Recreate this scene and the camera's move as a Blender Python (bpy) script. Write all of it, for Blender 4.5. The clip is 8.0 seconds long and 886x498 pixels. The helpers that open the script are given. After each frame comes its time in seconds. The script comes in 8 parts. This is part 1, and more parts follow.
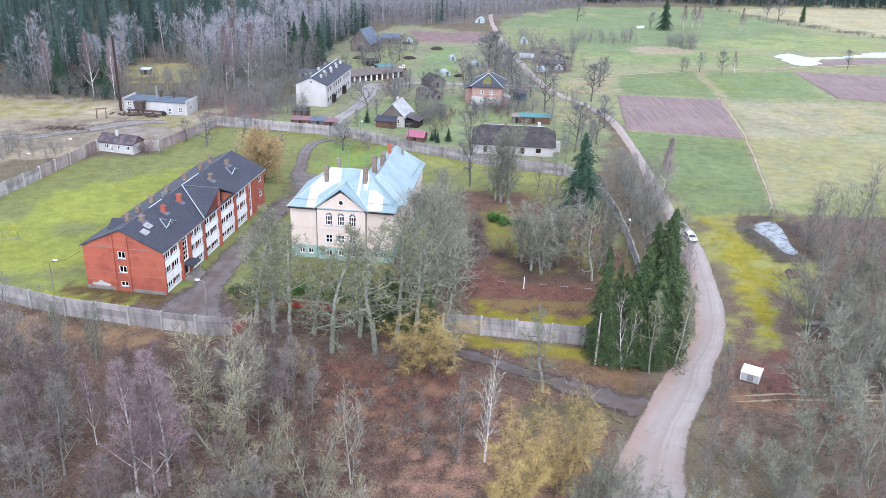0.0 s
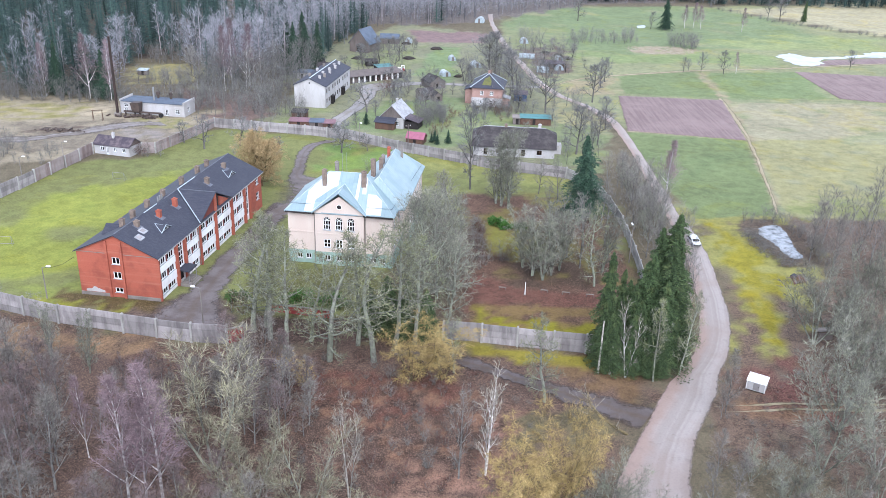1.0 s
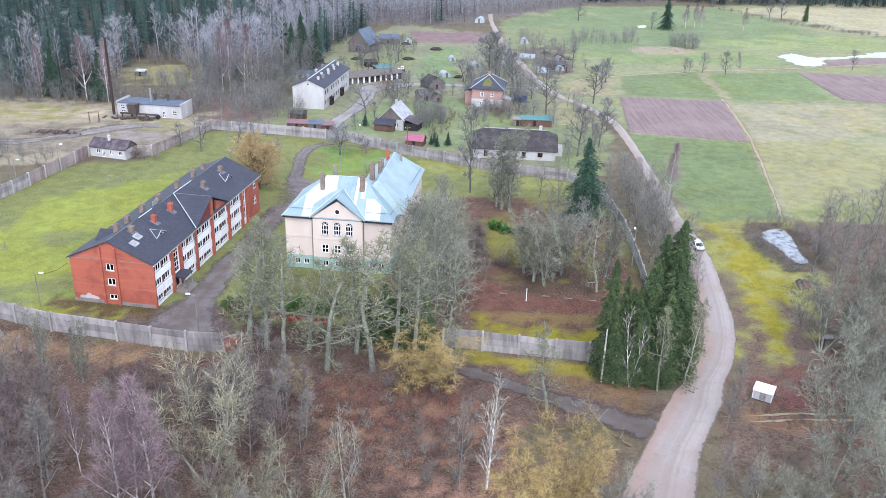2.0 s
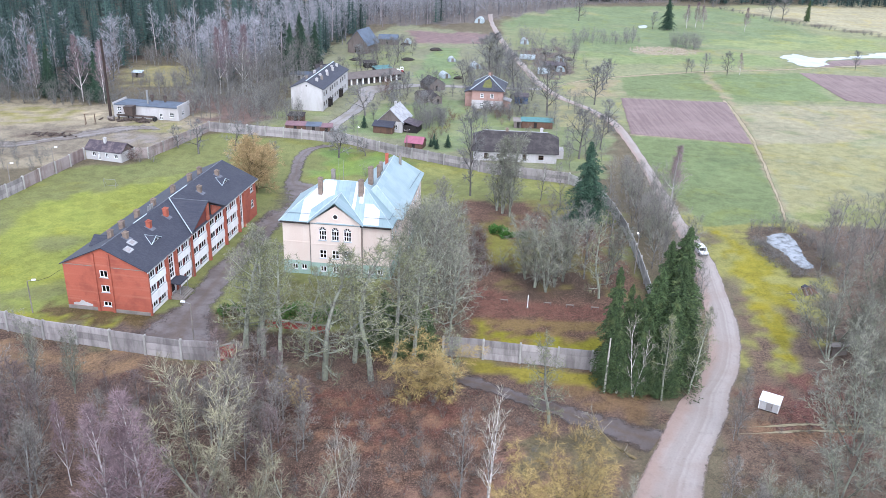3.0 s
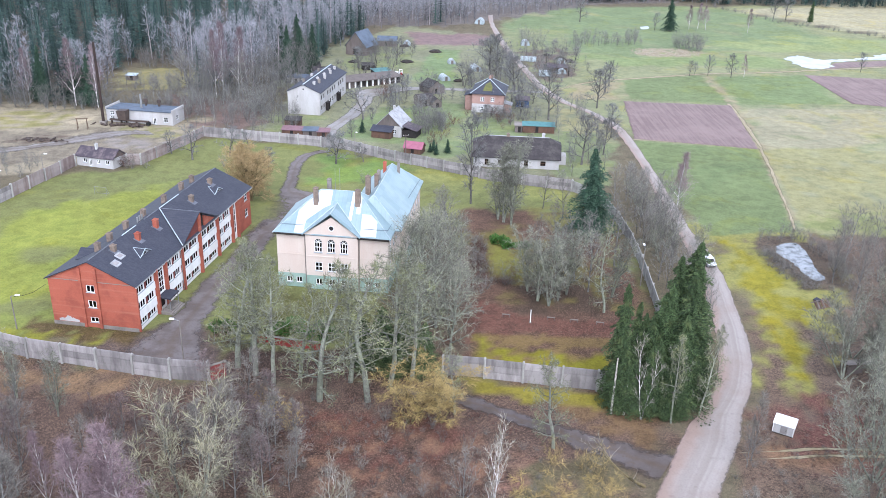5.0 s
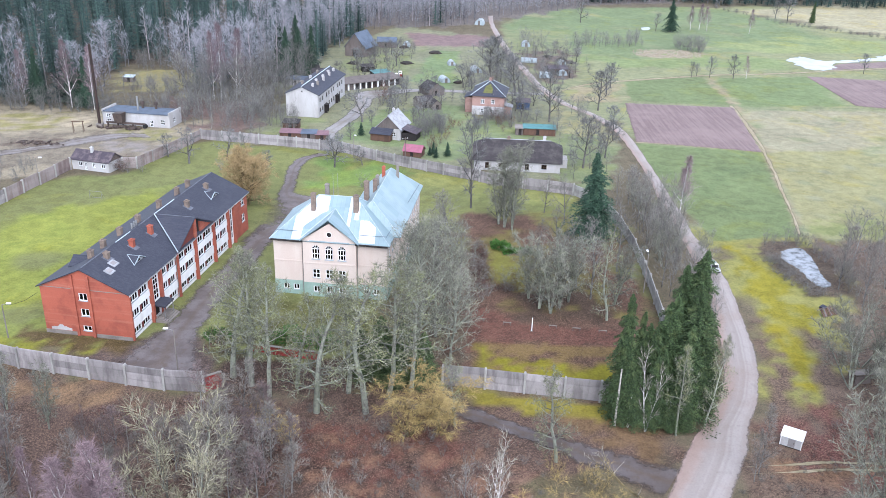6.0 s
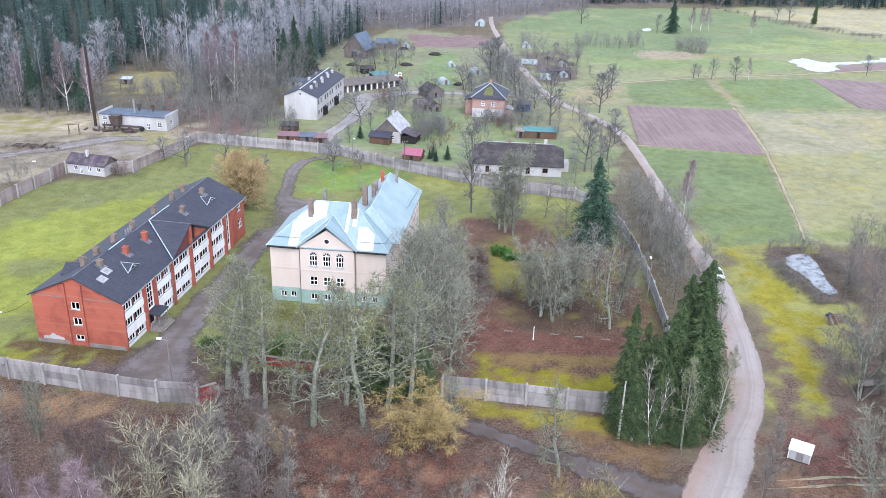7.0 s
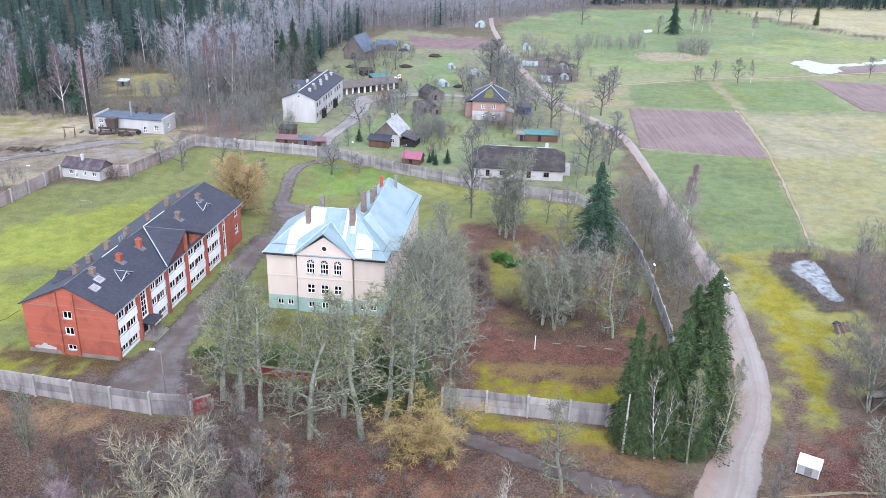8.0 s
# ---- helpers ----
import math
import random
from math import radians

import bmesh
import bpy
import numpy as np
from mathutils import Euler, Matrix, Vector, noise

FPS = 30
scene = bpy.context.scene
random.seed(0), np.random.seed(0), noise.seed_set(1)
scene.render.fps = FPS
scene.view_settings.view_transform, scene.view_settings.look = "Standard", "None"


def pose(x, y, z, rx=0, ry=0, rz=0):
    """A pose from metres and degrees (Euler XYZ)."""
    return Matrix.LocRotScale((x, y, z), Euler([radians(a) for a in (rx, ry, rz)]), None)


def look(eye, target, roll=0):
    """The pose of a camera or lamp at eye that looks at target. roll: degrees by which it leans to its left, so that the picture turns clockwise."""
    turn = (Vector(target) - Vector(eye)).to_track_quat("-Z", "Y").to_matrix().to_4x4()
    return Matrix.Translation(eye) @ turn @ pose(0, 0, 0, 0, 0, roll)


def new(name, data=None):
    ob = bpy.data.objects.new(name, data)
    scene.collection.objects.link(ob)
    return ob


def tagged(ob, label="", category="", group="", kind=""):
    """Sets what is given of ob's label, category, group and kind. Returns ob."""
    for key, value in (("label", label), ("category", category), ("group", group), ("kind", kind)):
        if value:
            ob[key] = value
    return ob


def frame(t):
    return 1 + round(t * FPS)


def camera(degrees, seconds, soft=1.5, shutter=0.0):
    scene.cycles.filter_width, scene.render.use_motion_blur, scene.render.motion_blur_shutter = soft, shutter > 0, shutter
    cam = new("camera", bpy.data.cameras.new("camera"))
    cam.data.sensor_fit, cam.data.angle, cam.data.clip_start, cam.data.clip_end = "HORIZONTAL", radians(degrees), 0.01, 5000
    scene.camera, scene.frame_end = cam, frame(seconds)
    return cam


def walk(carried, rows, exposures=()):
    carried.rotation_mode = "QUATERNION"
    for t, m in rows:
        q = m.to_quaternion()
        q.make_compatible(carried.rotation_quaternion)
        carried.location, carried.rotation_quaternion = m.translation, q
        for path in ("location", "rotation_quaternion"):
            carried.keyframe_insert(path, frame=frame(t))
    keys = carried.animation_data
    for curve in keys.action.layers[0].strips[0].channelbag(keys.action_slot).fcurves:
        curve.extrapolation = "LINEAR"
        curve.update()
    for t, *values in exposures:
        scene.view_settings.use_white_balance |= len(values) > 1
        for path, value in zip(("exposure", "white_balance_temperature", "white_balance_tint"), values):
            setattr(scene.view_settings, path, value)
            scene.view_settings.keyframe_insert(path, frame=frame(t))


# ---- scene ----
cam = camera(55.65, 8.0, soft=0.7)
# seconds, eye x, y, z, yaw to the left, pitch up, roll
ROWS = [
    (0.0, 0.274, -11.326, 68.823, 0.471, -23.061, 1.826),
    (1.0, 0.191, -8.538, 68.877, 0.451, -23.124, 1.791),
    (2.2, 0.104, -5.154, 68.933, 0.432, -23.183, 1.758),
    (3.0, 0.054, -2.875, 68.966, 0.421, -23.212, 1.741),
    (4.0, 0.0, 0.0, 69.0, 0.41, -23.236, 1.726),
    (5.2, -0.052, 3.488, 69.033, 0.401, -23.247, 1.717),
    (6.0, -0.079, 5.837, 69.049, 0.397, -23.244, 1.716),
    (7.0, -0.105, 8.798, 69.064, 0.395, -23.228, 1.721),
    (8.0, -0.12, 11.789, 69.072, 0.396, -23.199, 1.733),
]


def eye_pose(x, y, z, yaw, pitch, roll):
    a, b = radians(yaw), radians(pitch)
    ahead = Vector((-math.sin(a) * math.cos(b), math.cos(a) * math.cos(b), math.sin(b)))
    eye = Vector((x, y, z))
    return look(eye, eye + ahead * 10, roll)


EXPOSURE, KELVIN, TINT = 2.05, 5830, 12
walk(cam, [(row[0], eye_pose(*row[1:])) for row in ROWS], exposures=[(0.0, EXPOSURE, KELVIN, TINT), (8.0, EXPOSURE, KELVIN, TINT)])

# ---------------- overcast daylight ----------------
SUN_ELEVATION, SUN_TURN = 48, 166
world = bpy.data.worlds.new("sky")
scene.world = world
world.use_nodes = True
wn, wl = world.node_tree.nodes, world.node_tree.links
wn.clear()
sky = wn.new("ShaderNodeTexSky")
sky.sky_type, sky.sun_disc = "NISHITA", False
sky.sun_elevation, sky.sun_rotation = radians(SUN_ELEVATION), radians(SUN_TURN)
sky.dust_density, sky.air_density = 1.0, 1.0
pale = wn.new("ShaderNodeHueSaturation")
pale.inputs["Saturation"].default_value = 0.4
back = wn.new("ShaderNodeBackground")
back.inputs["Strength"].default_value = 0.15
wout = wn.new("ShaderNodeOutputWorld")
wl.new(sky.outputs[0], pale.inputs["Color"])
wl.new(pale.outputs[0], back.inputs["Color"])
wl.new(back.outputs[0], wout.inputs["Surface"])
sun = new("sun", bpy.data.lights.new("sun", "SUN"))
sun.data.energy, sun.data.angle, sun.data.color = 0.85, radians(60), (1.0, 0.98, 0.96)
sun.matrix_world = pose(0, 0, 200, 90 - SUN_ELEVATION, 0, 180 - SUN_TURN)

# ---------------- materials ----------------


def lin(r, g, b, k=2.2):
    """Base colour from an 8-bit colour under bright overcast light."""
    return tuple((c / 255 / 12.92 if c < 10.3 else ((c / 255 + 0.055) / 1.055) ** 2.4) / k for c in (r, g, b)) + (1.0,)


class Nodes:
    """A short hand for building node materials."""

    def __init__(self, name):
        self.m = bpy.data.materials.new(name)
        self.m.use_nodes = True
        self.n, self.l = self.m.node_tree.nodes, self.m.node_tree.links
        self.bsdf = self.n["Principled BSDF"]
        self.out = self.n["Material Output"]
        self.place = self.n.new("ShaderNodeNewGeometry").outputs["Position"]

    def put(self, value, socket):
        if isinstance(value, bpy.types.NodeSocket):
            self.l.new(value, socket)
        else:
            socket.default_value = value

    def noise(self, scale, detail=4.0, rough=0.6, stretch=None, distort=0.0, source=None):
        n = self.n.new("ShaderNodeTexNoise")
        n.inputs["Scale"].default_value, n.inputs["Detail"].default_value = scale, detail
        n.inputs["Roughness"].default_value, n.inputs["Distortion"].default_value = rough, distort
        src = source or self.place
        if stretch:
            mp = self.n.new("ShaderNodeMapping")
            mp.inputs["Scale"].default_value = stretch
            self.l.new(src, mp.inputs["Vector"])
            src = mp.outputs[0]
        self.l.new(src, n.inputs["Vector"])
        return n.outputs["Fac"]

    def ramp(self, fac, lo, hi, a=0.0, b=1.0):
        r = self.n.new("ShaderNodeMapRange")
        r.interpolation_type = "SMOOTHSTEP"
        self.put(fac, r.inputs["Value"])
        for key, v in (("From Min", lo), ("From Max", hi), ("To Min", a), ("To Max", b)):
            r.inputs[key].default_value = v
        return r.outputs["Result"]

    def mix(self, fac, a, b, how="MIX"):
        m = self.n.new("ShaderNodeMix")
        m.data_type, m.blend_type = "RGBA", how
        self.put(fac, m.inputs["Factor"])
        self.put(a, m.inputs["A"])
        self.put(b, m.inputs["B"])
        return m.outputs["Result"]

    def math(self, op, a, b=0.0):
        m = self.n.new("ShaderNodeMath")
        m.operation = op
        self.put(a, m.inputs[0])
        self.put(b, m.inputs[1])
        return m.outputs[0]

    def attribute(self, name):
        a = self.n.new("ShaderNodeAttribute")
        a.attribute_name = name
        return a

    def finish(self, color, rough=0.9, bump=None, strength=0.3, distance=0.05, metal=0.0, specular=0.3, cover=None):
        if cover is not None:
            self.put(cover, self.bsdf.inputs["Alpha"])
        self.put(color, self.bsdf.inputs["Base Color"])
        self.put(rough, self.bsdf.inputs["Roughness"])
        self.bsdf.inputs["Metallic"].default_value = metal
        self.bsdf.inputs["Specular IOR Level"].default_value = specular
        if bump is not None:
            b = self.n.new("ShaderNodeBump")
            b.inputs["Strength"].default_value, b.inputs["Distance"].default_value = strength, distance
            self.l.new(bump, b.inputs["Height"])
            self.l.new(b.outputs[0], self.bsdf.inputs["Normal"])
        return self.m


def worn(name, base, dark, coarse=0.3, fine=5.0, rough=0.85, amount=0.7, grain=0.25, metal=0.0, vary=0.0, streak=False, specular=0.3):
    """A weathered surface: patches of a second colour, fine grain, streaks, relief."""
    k = Nodes(name)
    big = k.noise(coarse, 5, 0.65, (0.9, 0.9, 0.2) if streak else None)
    small = k.noise(fine, 3, 0.7)
    col = k.mix(k.math("MULTIPLY", k.ramp(big, 0.4, 0.68), amount), base, dark)
    col = k.mix(k.math("MULTIPLY", k.ramp(small, 0.35, 0.75), grain), col, tuple(c * 0.45 for c in base[:3]) + (1,))
    if vary:
        info = k.n.new("ShaderNodeObjectInfo")
        hs = k.n.new("ShaderNodeHueSaturation")
        k.put(k.ramp(info.outputs["Random"], 0, 1, 1 - vary, 1 + vary), hs.inputs["Value"])
        k.put(col, hs.inputs["Color"])
        col = hs.outputs[0]
    return k.finish(col, rough, small, 0.35, 0.03, metal, specular)


def ground_material():
    """Short grass where litter is 0, leaf litter and bare soil where it is 1, over the colours of the zones."""
    k = Nodes("ground")
    tint = k.attribute("tint").outputs["Color"]
    cover = k.attribute("litter").outputs["Fac"]
    big, mid = k.noise(0.05, 5, 0.6), k.noise(0.33, 5, 0.65, None, 0.6)
    fine, speck, leaf = k.noise(2.2, 5, 0.75), k.noise(3.4, 6, 0.85), k.noise(6.5, 4, 0.7)
    wild = k.ramp(cover, 0.0, 0.8, 0.17, 0.38)
    shade = k.math("ADD", k.ramp(big, 0.3, 0.7, 0.9, 1.1), k.math("MULTIPLY", k.ramp(mid, 0.3, 0.72, -1, 1), wild))
    shade = k.math("ADD", shade, k.math("MULTIPLY", k.ramp(fine, 0.3, 0.7, -1, 1), wild))
    m = k.n.new("ShaderNodeVectorMath")
    m.operation = "SCALE"
    sward, tuft = k.noise(0.045, 6, 0.7, None, 1.2), k.noise(0.9, 5, 0.75)
    grassy = k.math("SUBTRACT", 1.0, k.ramp(cover, 0.0, 0.35))
    tint = k.mix(k.math("MULTIPLY", k.ramp(sward, 0.5, 0.66), k.math("MULTIPLY", grassy, 0.55)), tint, (1.16, 1.06, 0.62, 1), "MULTIPLY")
    tint = k.mix(k.math("MULTIPLY", k.ramp(sward, 0.47, 0.34), k.math("MULTIPLY", grassy, 0.5)), tint, (0.82, 0.9, 0.9, 1), "MULTIPLY")
    tint = k.mix(k.math("MULTIPLY", k.ramp(tuft, 0.5, 0.7), k.math("MULTIPLY", grassy, 0.45)), tint, (0.72, 0.74, 0.66, 1), "MULTIPLY")
    k.put(tint, m.inputs[0])
    k.put(shade, m.inputs["Scale"])
    col = k.mix(k.math("MULTIPLY", k.ramp(speck, 0.5, 0.62), k.math("MULTIPLY", cover, 0.6)), m.outputs[0], lin(164, 134, 114))
    col = k.mix(k.math("MULTIPLY", k.ramp(speck, 0.48, 0.36), k.math("MULTIPLY", cover, 0.6)), col, lin(62, 50, 44))
    col = k.mix(k.math("MULTIPLY", k.ramp(mid, 0.54, 0.72), k.math("MULTIPLY", cover, 0.55)), col, lin(70, 60, 48))
    col = k.mix(k.math("MULTIPLY", k.ramp(leaf, 0.53, 0.6), k.math("MULTIPLY", cover, 0.7)), col, lin(190, 156, 132))
    col = k.mix(k.math("MULTIPLY", k.ramp(leaf, 0.46, 0.38), k.math("MULTIPLY", cover, 0.7)), col, lin(60, 48, 44))
    return k.finish(col, 0.95, fine, 0.5, 0.12, 0, 0.15)


def furrows(name, base, dark):
    """Turned soil: lines along the furrows, clods and damp patches."""
    k = Nodes(name)
    lines, clods, damp = k.noise(1.0, 3, 0.7, (1.3, 0.035, 1)), k.noise(1.4, 5, 0.8), k.noise(0.07, 4, 0.6)
    col = k.mix(k.ramp(lines, 0.4, 0.62), base, dark)
    col = k.mix(k.math("MULTIPLY", k.ramp(clods, 0.5, 0.75), 0.5), col, tuple(c * 0.55 for c in dark[:3]) + (1,))
    col = k.mix(k.math("MULTIPLY", k.ramp(damp, 0.45, 0.65), 0.4), col, tuple(c * 1.2 for c in base[:3]) + (1,))
    return k.finish(col, 0.95, clods, 0.5, 0.1)


def banded(name, base, dark, pale, tall, wide):
    """Brickwork weathered in level bands, with faded and sooty patches."""
    k = Nodes(name)
    band, patch, grain, course = k.noise(tall, 4, 0.6, (0.25, 0.25, 6)), k.noise(0.35, 5, 0.65), k.noise(7, 3, 0.7), k.noise(3.0, 2, 0.8, (wide, wide, 4.5))
    col = k.mix(k.math("MULTIPLY", k.ramp(patch, 0.42, 0.66), 0.7), base, dark)
    col = k.mix(k.math("MULTIPLY", k.ramp(band, 0.5, 0.7), 0.5), col, pale)
    col = k.mix(k.math("MULTIPLY", k.ramp(course, 0.5, 0.7), 0.3), col, dark)
    col = k.mix(k.math("MULTIPLY", k.ramp(grain, 0.4, 0.75), 0.25), col, tuple(c * 0.5 for c in base[:3]) + (1,))
    return k.finish(col, 0.9, grain, 0.35, 0.03)


def slated(name, base, pale, rust):
    """Courses of dark slates along the roof, worn pale in places, with a few rusty stains."""
    k = Nodes(name)
    course, patch, spot, grain = k.noise(1.6, 2, 0.8, (0.22, 2.2, 2.2)), k.noise(0.28, 5, 0.65), k.noise(0.6, 5, 0.7, None, 0.8), k.noise(4.0, 3, 0.75)
    col = k.mix(k.math("MULTIPLY", k.ramp(course, 0.42, 0.64), 0.65), base, pale)
    col = k.mix(k.math("MULTIPLY", k.ramp(patch, 0.45, 0.7), 0.5), col, pale)
    col = k.mix(k.math("MULTIPLY", k.ramp(spot, 0.66, 0.74), 0.6), col, rust)
    col = k.mix(k.math("MULTIPLY", k.ramp(grain, 0.45, 0.75), 0.45), col, tuple(c * 0.45 for c in base[:3]) + (1,))
    return k.finish(col, 0.75, course, 0.5, 0.05)


def ragged_rim(k, across, size, deep):
    """How far a lane covers the ground: whole in the middle, broken up by earth and grass at its rims."""
    edge = k.math("SUBTRACT", 0.5, k.math("ABSOLUTE", k.math("SUBTRACT", across, 0.5)))
    worn_in = k.math("ADD", edge, k.math("MULTIPLY", k.math("SUBTRACT", k.noise(size, 6, 0.7), 0.5), deep * 2.2))
    return k.ramp(worn_in, 0.0, deep * 1.1)


def road_material():
    """Wet gravel: paler polished wheel tracks, a sandy shoulder, puddled and stony patches."""
    k = Nodes("gravel")
    across = k.attribute("across").outputs["Fac"]
    lines = k.n.new("ShaderNodeTexNoise")
    lines.noise_dimensions = "1D"
    lines.inputs["Scale"].default_value, lines.inputs["Detail"].default_value = 5.0, 2.0
    k.put(k.math("ADD", across, k.math("MULTIPLY", k.noise(0.05, 2), 0.25)), lines.inputs["W"])
    big, small, patch = k.noise(0.09, 5, 0.65), k.noise(3.5, 4, 0.8), k.noise(0.6, 5, 0.7)
    col = k.mix(k.ramp(lines.outputs["Fac"], 0.35, 0.62), lin(182, 169, 161), lin(199, 188, 181))
    col = k.mix(k.math("MULTIPLY", k.ramp(big, 0.42, 0.62), 0.45), col, lin(176, 152, 140))
    sand = k.ramp(k.math("ADD", across, k.math("MULTIPLY", k.math("SUBTRACT", k.noise(0.16, 4), 0.5), 0.5)), 0.4, 0.16)
    col = k.mix(k.math("MULTIPLY", sand, 0.8), col, lin(184, 156, 142))
    col = k.mix(k.math("MULTIPLY", k.ramp(patch, 0.54, 0.74), 0.35), col, lin(140, 122, 114))
    col = k.mix(k.math("MULTIPLY", k.ramp(small, 0.4, 0.75), 0.25), col, lin(124, 110, 106))
    return k.finish(col, 0.85, small, 0.4, 0.05, cover=ragged_rim(k, across, 0.7, 0.07))


def lane_material(name, base, dark, edge, deep=0.2):
    """An old lane: patched surface, earth washed over the middle and rims."""
    k = Nodes(name)
    across = k.attribute("across").outputs["Fac"]
    big, mid, small = k.noise(0.16, 5, 0.65), k.noise(0.7, 5, 0.7, None, 0.5), k.noise(4.0, 4, 0.75)
    col = k.mix(k.ramp(big, 0.4, 0.62), base, dark)
    col = k.mix(k.math("MULTIPLY", k.ramp(mid, 0.5, 0.7), 0.6), col, edge)
    ruts = k.ramp(k.math("ABSOLUTE", k.math("SUBTRACT", k.math("ABSOLUTE", k.math("SUBTRACT", across, 0.5)), 0.22)), 0.1, 0.22)
    col = k.mix(k.math("MULTIPLY", ruts, 0.45), col, edge)
    col = k.mix(k.math("MULTIPLY", k.ramp(small, 0.45, 0.75), 0.35), col, tuple(c * 0.5 for c in dark[:3]) + (1,))
    return k.finish(col, 0.9, small, 0.35, 0.04, cover=ragged_rim(k, across, 0.5, deep))


def patched_metal(name, blue, white, width):
    """Old painted roof sheets, some of them newer and paler, laid in strips down the slope."""
    k = Nodes(name)
    tc = k.n.new("ShaderNodeTexCoord").outputs["Object"]
    geo = k.n.new("ShaderNodeNewGeometry")
    sx = k.n.new("ShaderNodeSeparateXYZ")
    k.l.new(tc, sx.inputs[0])
    sn = k.n.new("ShaderNodeSeparateXYZ")
    k.l.new(geo.outputs["Normal"], sn.inputs[0])
    facing = k.math("GREATER_THAN", k.math("ABSOLUTE", sn.outputs[1]), k.math("ABSOLUTE", sn.outputs[0]))
    along = k.math("ADD", k.math("MULTIPLY", sx.outputs[0], facing), k.math("MULTIPLY", sx.outputs[1], k.math("SUBTRACT", 1.0, facing)))
    strip = k.math("FLOOR", k.math("DIVIDE", along, width))
    wn_ = k.n.new("ShaderNodeTexWhiteNoise")
    wn_.noise_dimensions = "2D"
    pair = k.n.new("ShaderNodeCombineXYZ")
    k.put(strip, pair.inputs[0])
    k.put(k.math("FLOOR", k.math("DIVIDE", sx.outputs[2], 3.1)), pair.inputs[1])
    k.l.new(pair.outputs[0], wn_.inputs["Vector"])
    seam = k.math("ABSOLUTE", k.math("SUBTRACT", k.math("FRACT", k.math("DIVIDE", along, width / 3)), 0.5))
    col = k.mix(k.math("MULTIPLY", k.ramp(wn_.outputs["Value"], 0.2, 0.9), 0.28), blue, white)
    col = k.mix(k.math("MULTIPLY", k.ramp(k.noise(0.5, 5), 0.4, 0.7), 0.35), col, tuple(c * 0.72 for c in blue[:3]) + (1,))
    col = k.mix(k.ramp(seam, 0.44, 0.5, 0, 0.35), col, tuple(c * 0.55 for c in blue[:3]) + (1,))
    return k.finish(col, 0.5, seam, 0.3, 0.04, 0.0, 0.5)


def glass_material():
    k = Nodes("window_glass")
    k.n.remove(k.bsdf)
    fres = k.n.new("ShaderNodeFresnel")
    fres.inputs["IOR"].default_value = 1.5
    gloss, clear, mx = k.n.new("ShaderNodeBsdfGlossy"), k.n.new("ShaderNodeBsdfTransparent"), k.n.new("ShaderNodeMixShader")
    gloss.inputs["Roughness"].default_value = 0.03
    clear.inputs["Color"].default_value = (0.2, 0.23, 0.25, 1)
    k.l.new(k.math("MINIMUM", k.math("MULTIPLY", fres.outputs[0], 1.0), 1.0), mx.inputs[0])
    k.l.new(clear.outputs[0], mx.inputs[1])
    k.l.new(gloss.outputs[0], mx.inputs[2])
    k.l.new(mx.outputs[0], k.out.inputs["Surface"])
    return k.m


def water_material():
    k = Nodes("pond_water")
    ripple = k.noise(1.2, 3)
    # part of the sky's reflection is put into the pale base colour
    return k.finish(k.mix(k.ramp(k.noise(0.12, 4), 0.4, 0.7), lin(178, 184, 190), lin(132, 134, 132)), 0.3, ripple, 0.05, 0.02, 0, 0.3)


def bark(name, base, dark, lichen, share=0.4, fine=3.0):
    k = Nodes(name)
    big, small = k.noise(0.7, 4, 0.7), k.noise(fine, 3, 0.7)
    info = k.n.new("ShaderNodeObjectInfo")
    col = k.mix(k.ramp(small, 0.35, 0.7), base, dark)
    col = k.mix(k.math("MULTIPLY", k.ramp(big, 0.42, 0.62), share), col, lichen)
    hs = k.n.new("ShaderNodeHueSaturation")
    limb_tone = k.n.new("ShaderNodeNewGeometry").outputs["Random Per Island"]
    k.put(k.math("MULTIPLY", k.ramp(info.outputs["Random"], 0, 1, 0.8, 1.2), k.ramp(limb_tone, 0, 1, 0.55, 1.4)), hs.inputs["Value"])
    k.put(col, hs.inputs["Color"])
    return k.finish(hs.outputs[0], 0.9, small, 0.4, 0.03, 0, 0.2)


def needles(name, base, dark, tip, stands=0.0):
    """Needles; stands: how far the tone changes from tree to tree in a joined wood."""
    k = Nodes(name)
    isl = k.n.new("ShaderNodeNewGeometry").outputs["Random Per Island"]
    info = k.n.new("ShaderNodeObjectInfo")
    col = k.mix(k.ramp(isl, 0, 1), dark, base)
    col = k.mix(k.math("MULTIPLY", k.ramp(k.noise(0.8, 4), 0.5, 0.72), 0.6), col, tip)
    hs = k.n.new("ShaderNodeHueSaturation")
    stand = k.ramp(k.noise(0.11, 2, 0.5, (1, 1, 0.15)), 0.36, 0.64, 1 - stands, 1 + stands)
    k.put(k.math("MULTIPLY", k.ramp(info.outputs["Random"], 0, 1, 0.85, 1.2), stand), hs.inputs["Value"])
    k.put(col, hs.inputs["Color"])
    return k.finish(hs.outputs[0], 0.8, None, 0, 0, 0, 0.2)


